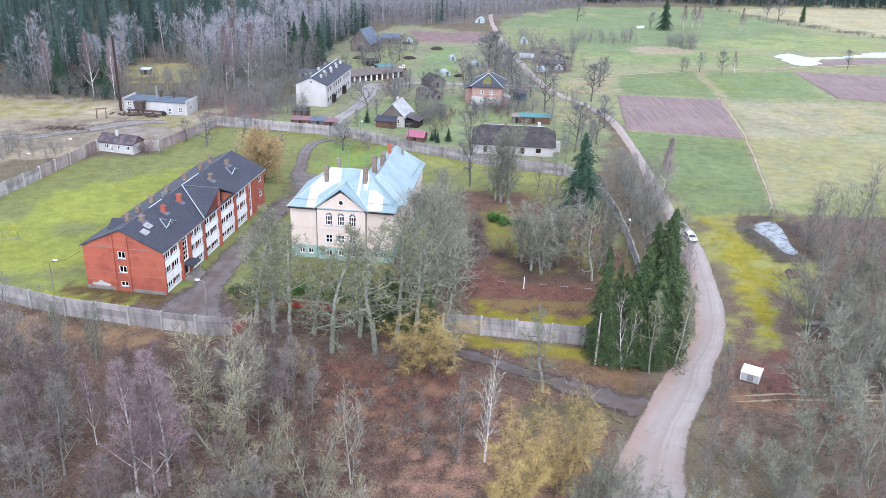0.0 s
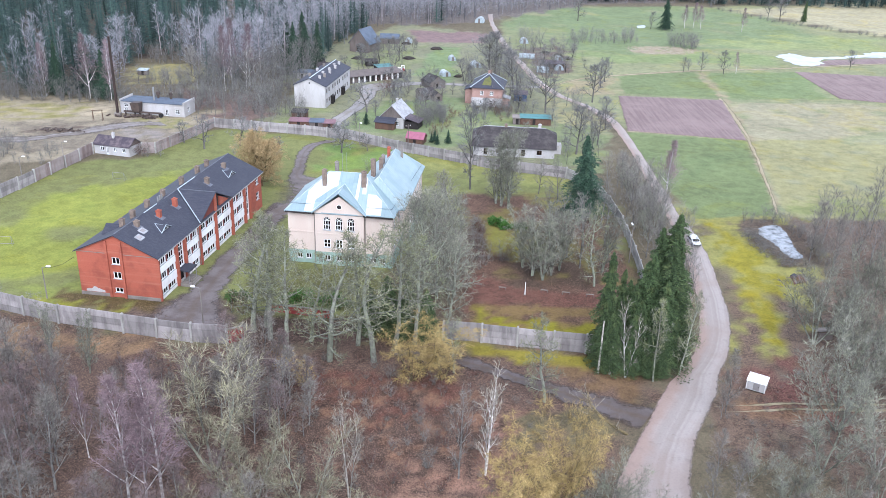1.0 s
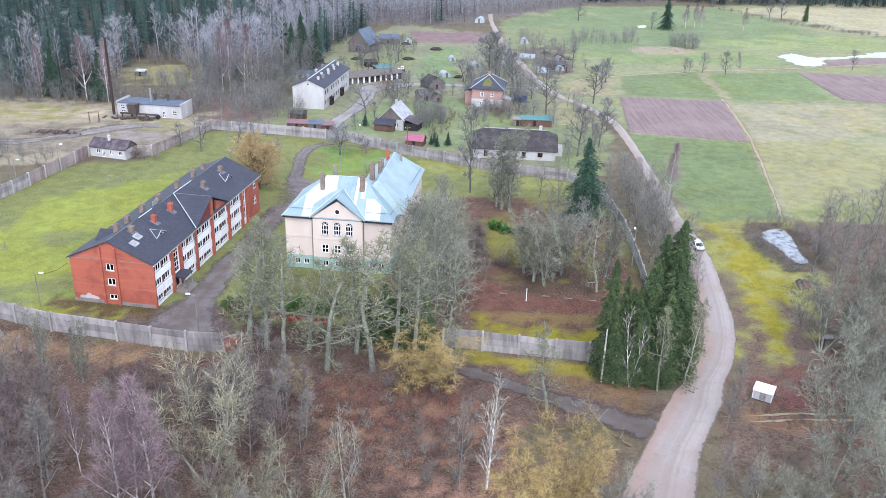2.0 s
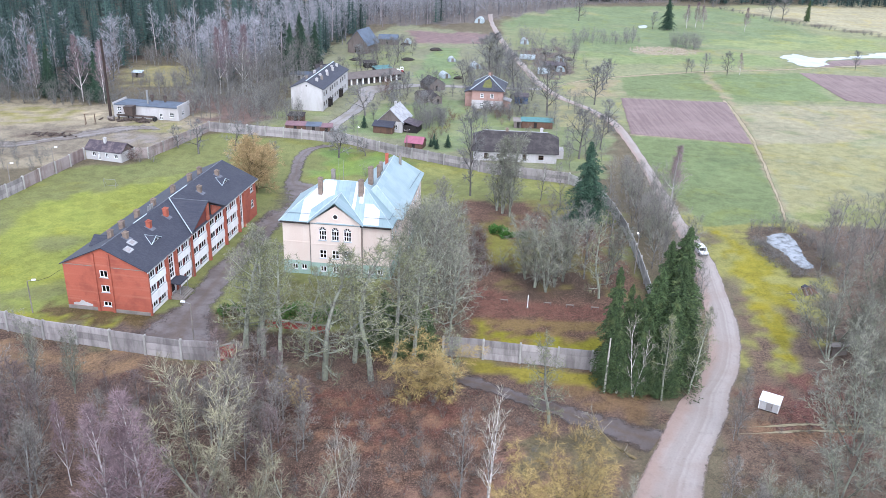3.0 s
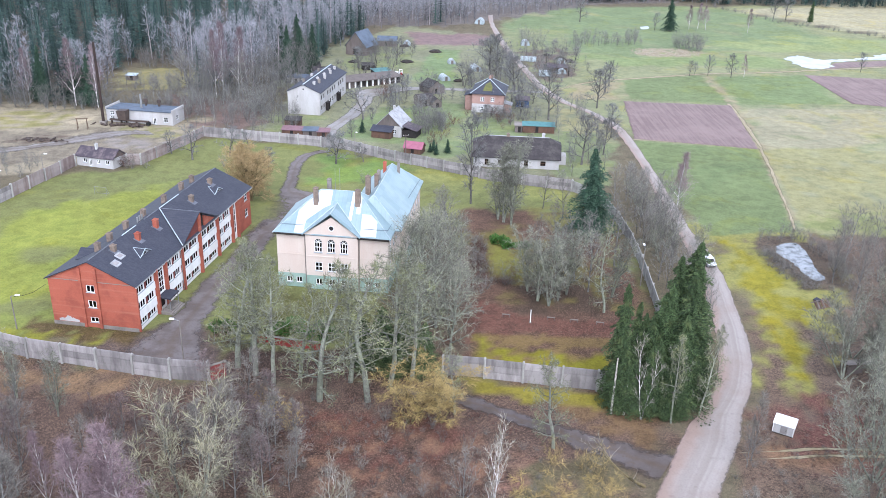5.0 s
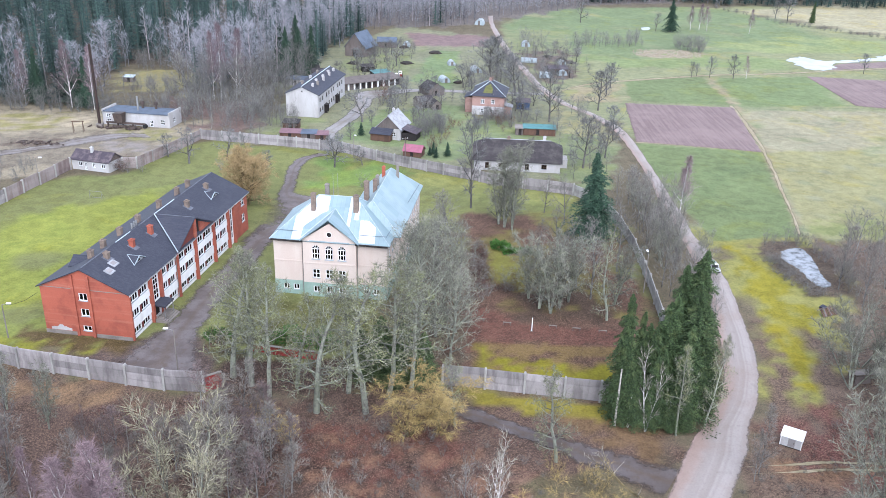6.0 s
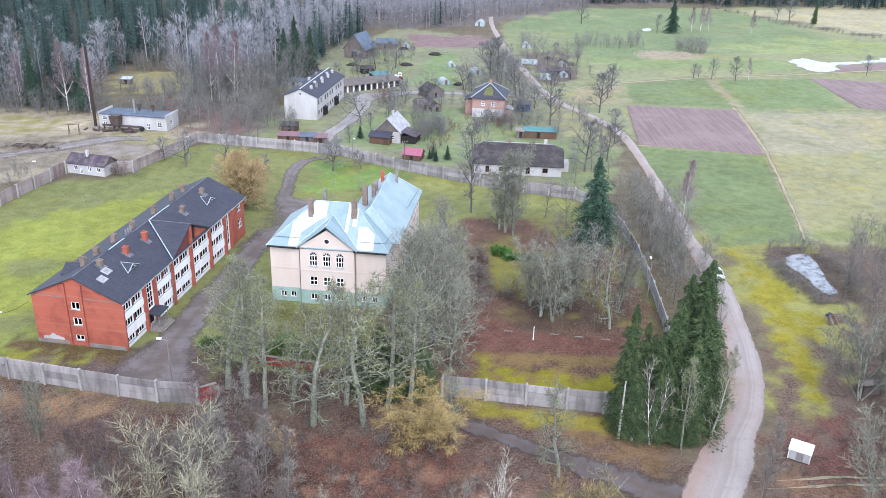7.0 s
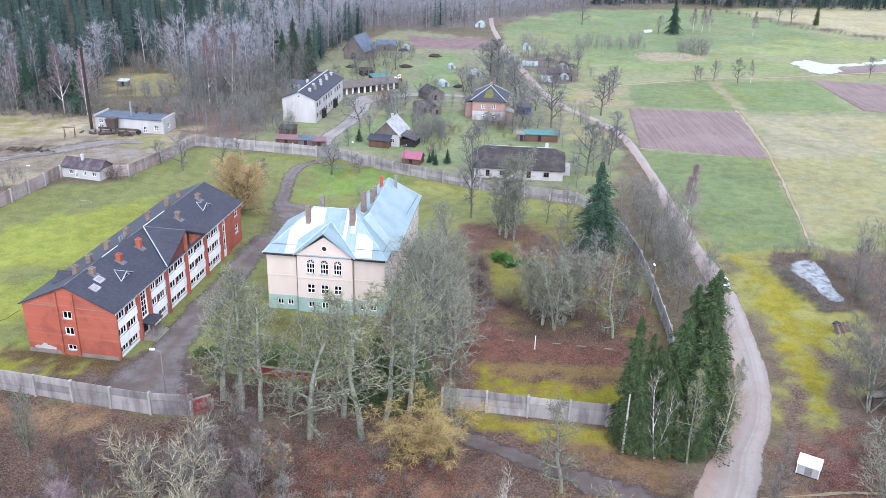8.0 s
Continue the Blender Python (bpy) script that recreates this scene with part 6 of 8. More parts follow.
def garage_row():
    h = thing("garage_row", -40.6, 309.5, 0, 36, "long low row of garages with white doors and brown roof", "garages")
    L, D = 25.0, 6.0
    part("wall", Shape().box(0, 0.3, 0, L, D, 2.5), M["timber"], h)
    part("roof", Shape().slab([(-0.3, -0.9, 2.6), (L + 0.3, -0.9, 2.6), (L + 0.3, D + 0.3, 3.6), (-0.3, D + 0.3, 3.6)], 0.15), M["timber"], h, "weathered grey-brown roof")
    for k in range(10):
        if k > 1:
            part("garage_door", Shape().box(k * 2.5 + 0.5, 0.2, 0.02, k * 2.5 + 2.0, 0.29, 2.2), M["dark"], h)
        part("post", Shape().box(k * 2.5 - 0.2, -0.1, 0, k * 2.5 + 0.35, 0.28, 2.45), M["white"], h)


def barn():
    h = thing("barn", -48.4, 379.5, 0, -20, "old grey timber barn with steep dark blue roof", "barn")
    shell(h, 9.5, 12, 4.2, "timber", {"front": [(3.5, 0.1, 6.0, 2.8)]}, 2, 1, 0.14, "timber_brown")
    gable_roof(h, 9.5, 12, 4.2, 10.0, 0.6, "felt", "timber", "y", cap=None)


apartment_house()
boiler_house()
gate_house()
hip_house()
long_house()
wooden_house()
garage_row()
barn()
shed("shed", -36.5, 402.5, 0, 9, 6, 2.6, 4.4, "timber", "felt", "long grey timber shed with felt roof")
shed("shed", -11.8, 286.4, 25, 5.5, 4.5, 2.4, 3.9, "timber", "dark_roof", "old grey garden shed with mossy roof")
shed("shed", -7.0, 285.4, 20, 3.2, 3.2, 1.8, 3.2, "timber", "dark_roof", "tiny gabled plank shed", "y")
shed("shed", -9.0, 305, 30, 6.5, 7, 2.4, 4.6, "timber", "dark_roof", "sagging dark timber shed beside the lane", "y")
shed("shed", 21.6, 290.6, -5, 4.6, 4.5, 2.4, 2.9, "blue", "rust_roof", "blue boarded shed with dark lean-to roof")
shed("shed", 21.8, 257.4, -2, 9.8, 3.4, 2.2, 2.7, "timber_brown", "teal", "open timber shed with teal sheet roof")
shed("shed", 19.4, 257.2, -2, 2.2, 3.4, 2.1, 2.5, "timber", "concrete_dark", "grey timber lean-to shed")
shed("shed", -13.6, 231.6, -14, 5.2, 3.8, 1.6, 3.0, "timber_brown", "pink", "low hut with bright pink roof")
shed("shed", -62.8, 317, -10, 8.0, 4.5, 2.3, 2.8, "lime", "felt", "low white outbuilding with felt roof")
shed("shed", -55, 330, 10, 7.5, 5, 2.3, 3.4, "timber", "dark_roof", "row shed of dark planks")
shed("shed", -50.6, 244.4, 0, 6.2, 3.4, 2.0, 2.4, "timber_brown", "faded_red", "low shed with reddish flat roof against the fence")
shed("shed", -44.2, 244.0, 2, 4.2, 3.4, 2.0, 2.4, "timber", "felt", "low shed with blue-grey flat roof against the fence")
shed("shed", -40.0, 243.6, 4, 3.6, 3.2, 1.9, 2.3, "timber_brown", "faded_red", "small shed with red sheet roof against the fence")
shed("shed", -52.0, 256.0, -4, 4.8, 3.0, 1.9, 2.5, "timber_brown", "dark_roof", "small brown woodshed near the apartment house")
shed("shed", -31.0, 332, 30, 7.0, 4.0, 2.2, 2.8, "dark", "teal", "dark shed with greenish roof among fruit trees")
shed("shed", 38.6, 352, 0, 8, 5, 2.2, 2.9, "timber_brown", "rust_roof", "brown low shed among garden plots")


def greenhouse(x, y, rz, w, length, label="white plastic film tunnel greenhouse"):
    h = thing("greenhouse", x, y, 0, rz, label, "greenhouse", "village greenhouses")
    arc = [(w / 2 * math.cos(a), w * 0.62 * math.sin(a)) for a in np.linspace(0, math.pi, 11)]
    part("film", Shape().extrude_y(arc, 0, length), M["film"], h)
    for k in range(5):
        part("hoop", Shape().tube([(px * 1.01, 0.02 + (length - 0.04) * k / 4, pz * 1.01) for px, pz in arc], [0.05] * 11, 4), M["steel"], h)
    part("door", Shape().box(-0.5, -0.06, 0, 0.5, -0.01, w * 0.5), M["timber"], h)


for gx_, gy_, gr, gw_, gl in ((-3.0, 329.5, 20, 3.4, 5), (-1.0, 364, 10, 3.2, 4), (9.6, 350, 15, 3.6, 6), (34, 416, 0, 4.2, 5), (44.5, 350, 10, 3.6, 6), (39.4, 346, 85, 3.6, 5), (12.8, 482, -10, 5, 6), (-23.0, 406, 0, 3.6, 4), (36, 377, 80, 3.2, 7), (47, 373, 10, 3.0, 4)):
    greenhouse(gx_, gy_, gr, gw_, gl)

# ---------------- smaller things ----------------


def storage_box():
    h = thing("storage_box", 46.3, 102.2, 0, -30, "white insulated storage box with grey door panel on leaf litter", "container")
    part("skid", Shape().box(0.1, 0.1, 0, 2.65, 2.0, 0.16), M["dark"], h)
    s = Shape().add([(0, 0, 0.16), (2.75, 0, 0.16), (2.75, 2.1, 0.16), (0, 2.1, 0.16), (0, 0, 1.6), (2.75, 0, 1.6), (2.75, 2.1, 1.84), (0, 2.1, 1.84)],
                    [(3, 2, 1, 0), (4, 5, 6, 7), (0, 1, 5, 4), (1, 2, 6, 5), (2, 3, 7, 6), (3, 0, 4, 7)])
    part("body", s, M["lime"], h)
    for x in (-0.03, 2.68):
        part("corner_post", Shape().box(x, -0.04, 0.16, x + 0.1, 0.06, 1.58), M["white"], h)
    part("roof", Shape().slab([(-0.1, -0.12, 1.7), (2.85, -0.12, 1.7), (2.85, 2.2, 1.96), (-0.1, 2.2, 1.96)], 0.1), M["frame"], h)
    d = part("door", Shape().box(1.0, -0.05, 0.28, 1.9, -0.004, 1.45), M["concrete"], h, "grey door panel")
    part("handle", Shape().box(1.72, -0.1, 0.8, 1.8, -0.05, 1.05), M["rust"], d)


def parked_car():
    h = thing("car", 53.0, 160.0, 0.12, 5, "pale silver-white estate car parked on the gravel road", "car")
    side = [(-2.15, 0.35), (-2.2, 0.75), (-2.05, 0.95), (-1.25, 1.02), (-0.6, 1.5), (0.9, 1.55), (1.9, 1.45), (2.15, 1.0), (2.2, 0.4), (1.75, 0.3), (-1.75, 0.3)]
    turn = pose(0, 0, 0, 0, 0, 90)
    part("body", Shape().extrude_y(side, -0.86, 0.86), M["car_paint"], h, "", turn)
    part("windscreen", Shape().add([(-1.2, -0.72, 1.06), (-1.2, 0.72, 1.06), (-0.66, 0.66, 1.47), (-0.66, -0.66, 1.47)], [(0, 1, 2, 3)]), M["rubber"], h, "dark glass windscreen", turn @ pose(-0.03, 0, 0.02))
    for y in (-0.87, 0.862):
        part("side_window", Shape().extrude_y([(-0.95, 1.05), (-0.5, 1.42), (1.75, 1.38), (1.9, 1.05)], y, y + 0.008), M["rubber"], h, "dark side glass", turn)
    part("bonnet_edge", Shape().box(-2.22, -0.8, 0.42, -2.19, 0.8, 0.62), M["rubber"], h, "dark bumper and grille", turn)
    for y in (-0.68, 0.68):
        part("headlight", Shape().box(-2.2, y - 0.16, 0.68, -2.14, y + 0.16, 0.84), M["steel"], h, "", turn)
    for x in (-1.35, 1.35):
        for y in (-0.8, 0.8):
            w = part("wheel", Shape().tube([(x, y - 0.12, 0.32), (x, y + 0.12, 0.32)], [0.33, 0.33], 12), M["rubber"], h, "", turn)
            part("rim", Shape().tube([(x, y - 0.13, 0.32), (x, y + 0.13, 0.32)], [0.19, 0.19], 8), M["steel"], w)


def goal(x, y, rz):
    h = thing("goal", x, y, 0, rz, "small white tube football goal on the lawn", "goal", "football goals")
    for px in (0, 3.0):
        part("post", Shape().tube([(px, 0, 0), (px, 0, 1.95)], [0.035, 0.035], 6), M["steel"], h)
        part("stay", Shape().tube([(px, 0, 1.9), (px, 1.1, 0.05)], [0.035, 0.035], 5), M["steel"], h)
    part("crossbar", Shape().tube([(-0.06, 0, 2.0), (3.06, 0, 2.0)], [0.035, 0.035], 6), M["steel"], h)
    part("ground_bar", Shape().tube([(0, 1.1, 0.05), (3.0, 1.1, 0.05)], [0.035, 0.035], 5), M["steel"], h)


def lamp_post(x, y, z, rz, label="grey concrete lamp post with small white lamp"):
    h = thing("street_lamp", x, y, 0, rz, label, "street lamp", "lamp posts")
    part("pole", Shape().tube([(0, 0, 0), (0, 0, z - 0.2), (0.3, 0, z)], [0.12, 0.08, 0.05], 7), M["concrete_dark"], h)
    part("arm", Shape().tube([(0.1, 0, z - 0.2), (1.0, 0, z + 0.1)], [0.04, 0.04], 6), M["steel"], h)
    part("lamp_head", Shape().box(0.8, -0.16, z + 0.02, 1.5, 0.16, z + 0.2), M["frame"], h)


def utility_pole(x, y, z, rz):
    h = thing("utility_pole", x, y, 0, rz, "grey wooden power pole with crossarm", "pole", "power poles")
    part("pole", Shape().tube([(0, 0, 0), (0, 0, z)], [0.15, 0.1], 7), M["timber"], h)
    part("crossarm", Shape().box(-0.8, -0.06, z - 0.5, 0.8, 0.06, z - 0.38), M["timber"], h)
    for px in (-0.7, 0.7):
        part("insulator", Shape().tube([(px, 0, z - 0.38), (px, 0, z - 0.18)], [0.06, 0.04], 6), M["frame"], h)


storage_box()
parked_car()
goal(-84.3, 189.5, -8)
goal(-91.5, 146.4, 8)
lamp_post(-40.4, 114.6, 8.0, 180)
lamp_post(37.0, 148.9, 8.0, 90)
lamp_post(-71.1, 124.2, 6.2, 0)
lamp_post(-99.9, 197.7, 7.0, 0)
lamp_post(-104.2, 184.0, 7.0, 0)
lamp_post(-27, 228.6, 6.5, -60)
utility_pole(32.0, 383, 8.5, 20)
utility_pole(-12.5, 222.5, 8, 30)
cable = new("power_cable", Shape().tube([(-70.6, 124.2, 6.0), (-69.5, 124.8, 5.9), (-68, 125.6, 6.2), (-66.3, 126.6, 7.2)], [0.035] * 4, 4).data("power_cable", M["rubber"]))
tagged(cable, "thin black cable from lamp post to brick wall", "cable")


def low_rail(x, y, rz, w):
    h = thing("low_rail", x, y, 0, rz, "low weathered grey bar on short posts", "rail", "bars across the court")
    for px in (0.1, w - 0.1):
        part("post", Shape().tube([(px, 0, 0), (px, 0, 0.55)], [0.05, 0.05], 6), M["timber"], h)
    part("bar", Shape().box(0, -0.07, 0.5, w, 0.07, 0.64), M["concrete_dark"], h)


for rx_, ry_ in ((5.2, 135.2), (9.8, 134.2), (17.6, 133.6), (21.6, 133.0), (26.0, 132.4)):
    low_rail(rx_, ry_, -6, 1.4)
net = thing("court_post", 14.6, 132.4, 0, 0, "single white metal post on the old court", "post")
part("pole", Shape().tube([(0, 0, 0), (0, 0, 2.5)], [0.08, 0.07], 8), M["frame"], net)
part("foot", Shape().box(-0.2, -0.2, 0, 0.2, 0.2, 0.1), M["concrete_dark"], net)


def brick_wall(name, x, y, rz, w, hgt, label):
    h = thing(name, x, y, 0, rz, label, "wall")
    n = max(1, round(w / 2.0))
    for k in range(n):
        part("section", Shape().box(k * w / n + 0.02, -0.15, 0, (k + 1) * w / n - 0.02, 0.15, hgt - 0.12), M["brick_red"], h)
    part("coping", Shape().box(-0.05, -0.22, hgt - 0.12, w + 0.05, 0.22, hgt), M["concrete_dark"], h)


brick_wall("brick_screen", -30.8, 122.4, -10, 11.6, 1.5, "low dark red painted brick wall under the limes")
brick_wall("gate_wall", -35.2, 110.6, 35, 2.6, 2.6, "red brick gate pier at the end of the fence")


def field_stones():
    rng = random.Random(8)
    s = Shape()
    for k in range(420):
        a, r = rng.uniform(0, 6.28), math.sqrt(rng.random())
        x, y, q = 100 + 17 * r * math.cos(a), 410 + 12 * r * math.sin(a), rng.uniform(0.12, 0.42)
        s.add([(x - q, y - q * 0.7, 0), (x + q, y - q * 0.6, 0), (x + q * 0.8, y + q * 0.8, 0), (x - q * 0.8, y + q * 0.7, 0), (x + rng.uniform(-q, q) * 0.4, y, q * rng.uniform(0.6, 1.3))],
              [(0, 1, 4), (1, 2, 4), (2, 3, 4), (3, 0, 4)])
    ob = new("stone_heap", s.data("stone_heap", M["stone"]))
    tagged(ob, "wide scatter of pale field stones on the meadow", "stones", "", "stuff")


def heap(x, y, r, z, label="dark compost heap on a garden plot"):
    rng = random.Random(int(x * 7 + y))
    s, n = Shape(), 12
    rings = [(1.0, 0.0), (0.8, 0.45), (0.45, 0.85)]
    v = [(r * f * rng.uniform(0.8, 1.2) * math.cos(6.283 * k / n), r * f * rng.uniform(0.8, 1.2) * math.sin(6.283 * k / n), z * q * (rng.uniform(0.8, 1.2) if q else 0)) for f, q in rings for k in range(n)] + [(0, 0, z)]
    fcs = [(i * n + k, i * n + (k + 1) % n, (i + 1) * n + (k + 1) % n, (i + 1) * n + k) for i in range(2) for k in range(n)] + [(2 * n + k, 2 * n + (k + 1) % n, 3 * n) for k in range(n)]
    ob = new("compost_mound", s.add(v, fcs).data("compost_mound", M["heap"]))
    ob.location = (x, y, 0)
    tagged(ob, label, "heap", "garden mounds")


def scrap(x, y, wide, deep, count, seed, label):
    """A low jumble of rusty sheets, pipes and rubble, in one mesh."""
    rng = random.Random(seed)
    sh = Shape()
    for _ in range(count):
        px_, py_ = x + rng.gauss(0, wide), y + rng.gauss(0, deep)
        m = pose(px_, py_, rng.uniform(0.05, 0.5), rng.uniform(-30, 30), rng.uniform(-30, 30), rng.uniform(0, 180))
        a, b, c = rng.uniform(0.15, 1.1), rng.uniform(0.05, 0.3), rng.uniform(0.03, 0.25)
        b8 = Shape().box(-a, -b, -c, a, b, c)
        sh.add([m @ Vector(v) for v in b8.v], b8.f)
    tagged(new("scrap_heap", sh.data("scrap_heap", M["rust"])), label, "scrap", "", "stuff")


scrap(-101.5, 250.9, 2.8, 0.6, 46, 1, "rusty pipes and rubble before the boiler house")
scrap(-116.5, 232.0, 3.2, 0.9, 34, 2, "dark rubble dumped on the waste ground")
scrap(-94.5, 249.4, 2.0, 0.5, 20, 3, "broken boards and iron beside the conveyor")
field_stones()
for hx, hy, hr, hz in ((-9.0, 392, 3, 1.2), (-24.0, 404, 2.5, 1.0), (-20.5, 366, 3, 1.1), (1.5, 330, 1.8, 0.9), (47.5, 384, 2.6, 1.2), (51, 378, 2.2, 1.0), (42, 392, 2, 0.9), (-34.5, 352, 2, 0.9), (-43, 362, 2.5, 1)):
    heap(hx, hy, hr, hz)


def ruin():
    h = thing("ruined_shed", 63.5, 118.2, 0, 12, "collapsed shed of grey boards and pale sheets under bare trees", "ruin")
    part("roof_sheet", Shape().slab([(0, 0, 1.9), (6.2, 0.3, 1.6), (6.0, 2.6, 1.1), (0.2, 2.4, 1.3)], 0.1), M["concrete_dark"], h)
    for x, y in ((0.3, 0.3), (5.6, 0.5), (0.4, 2.2), (5.6, 2.4)):
        part("post", Shape().tube([(x, y, 0), (x, y, 1.3)], [0.1, 0.09], 5), M["timber"], h)
    part("plank_wall", Shape().box(0.2, 0.25, 0, 3.0, 0.33, 1.4), M["timber"], h)
    d = thing("timber_debris", 68.9, 141.6, 0, 118, "fallen shed wall of rotten brown boards with a dark tarpaulin", "debris")
    rng = random.Random(3)
    for k in range(8):
        part("board", Shape().box(0, -0.2, -0.03, rng.uniform(1.3, 1.9), 0.2, 0.03), M["timber_brown"] if k % 3 else M["timber"], d, "", pose(-0.2 + rng.uniform(-0.1, 0.1), k * 0.44 - 2.0, 0.08, rng.uniform(-4, 4), -rng.uniform(38, 52), rng.uniform(-6, 6)))
    part("rail", Shape().box(-2.3, -0.06, -0.06, 2.3, 0.06, 0.06), M["timber"], d, "", pose(0.9, -0.1, 1.25, 0, 0, 90))
    part("tarpaulin", Shape().slab([(1.6, -2.6, 0.25), (3.2, -2.2, 0.5), (3.0, -1.0, 0.35), (1.9, -0.9, 0.6)], 0.2), M["slate"], d, "dark crumpled tarpaulin")
    w = thing("wash_frame", 1.2, 106.0, 0, 0, "small weathered white stake in the grass", "stake")
    part("pole", Shape().tube([(0, 0, 0), (0.05, 0, 1.6)], [0.07, 0.06], 6), M["timber"], w)


ruin()


def tractor(x, y, rz):
    h = thing("tractor", x, y, 0, rz, "small old red tractor beside the garages", "tractor")
    part("bonnet", Shape().box(-1.6, -0.4, 0.7, 0.1, 0.4, 1.35), M["brick_red"], h)
    part("cab", Shape().box(0.1, -0.65, 0.7, 1.3, 0.65, 1.3).box(0.2, -0.6, 2.2, 1.25, 0.6, 2.32).box(0.2, -0.6, 1.3, 0.3, -0.5, 2.2).box(0.2, 0.5, 1.3, 0.3, 0.6, 2.2).box(1.15, -0.6, 1.3, 1.25, -0.5, 2.2).box(1.15, 0.5, 1.3, 1.25, 0.6, 2.2), M["frame"], h, "white cab frame")
    for wx, wr in ((-1.2, 0.42), (0.9, 0.72)):
        for wy in (-0.75, 0.75):
            part("wheel", Shape().tube([(wx, wy - 0.16, wr), (wx, wy + 0.16, wr)], [wr, wr], 12), M["rubber"], h)


tractor(-23.2, 333.0, 30)
tractor(-21.2, 337.0, 100)
shed("shed", -122.0, 313.0, 0, 3.6, 2.6, 1.9, 2.3, "timber", "cap", "small pale-roofed hut in the forest clearing")
shed("shed", -70.0, 322.0, 12, 5.2, 3.2, 2.1, 2.6, "timber", "felt", "grey lean-to shed at the wood's edge")
shed("shed", -58.0, 338.0, 20, 4.6, 4.0, 2.4, 3.9, "lime", "dark_roof", "small pale shed with dark roof at the wood's edge")
shed("shed", 10.5, 305.0, -10, 6.0, 3.4, 2.0, 2.5, "timber_brown", "rust_roof", "low brown shed behind the brick house")
shed("shed", -37.0, 345.0, 20, 5.0, 3.6, 2.0, 2.6, "dark", "dark_roof", "dark garden shed with mossy roof")

# ---------------- trees ----------------


def twig(shape, p, d, length, r, bend):
    """A thin pointed shoot of three sides."""
    d = (d + bend * 0.5).normalized()
    a = d.cross(Vector((0.3, 0.2, 1.0)) if abs(d.z) < 0.9 else Vector((1, 0, 0))).normalized() * r
    b = d.cross(a)
    shape.add([p + a, p - a * 0.5 + b * 0.87, p - a * 0.5 - b * 0.87, p + d * length], [(0, 1, 3), (1, 2, 3), (2, 0, 3)])


def spike(shape, pts, rad, n):
    """A bent branch that tapers to a point."""
    shape.tube(pts[:-1], rad[:-1], n, False)
    o, k = len(shape.v) - n, len(shape.v)
    shape.v.append(tuple(pts[-1]))
    shape.f.extend((o + i, o + (i + 1) % n, k) for i in range(n))


class Spec:
    """Habit of a tree: for each order of branch its number, length, angle, pull upwards, wobble and segments."""

    def __init__(self, height, radius, clear, counts, lengths, angles, pulls, wobble, twig_r, twig_len, stems=1, spread=0.0, droop=0.0, shape="round", segs=(7, 4, 3, 2), sides=(6, 4, 3), thin=0.62, fan=(14, 42)):
        self.fan, self.fine = fan, ((0.45, 0.65) if twig_r > 0.03 and twig_len < 0.9 else (0.7, 1.0))
        self.height, self.radius, self.clear, self.counts, self.lengths = height, radius, clear, counts, lengths
        self.angles, self.pulls, self.wobble, self.twig_r, self.twig_len = angles, pulls, wobble, twig_r, twig_len
        self.stems, self.spread, self.droop, self.shape, self.segs, self.sides, self.thin = stems, spread, droop, shape, segs, sides, thin


def turned(d, angle, spin):
    a = d.cross(Vector((0, 0, 1)) if abs(d.z) < 0.95 else Vector((1, 0, 0))).normalized()
    b = d.cross(a).normalized()
    return (d * math.cos(angle) + (a * math.cos(spin) + b * math.sin(spin)) * math.sin(angle)).normalized()


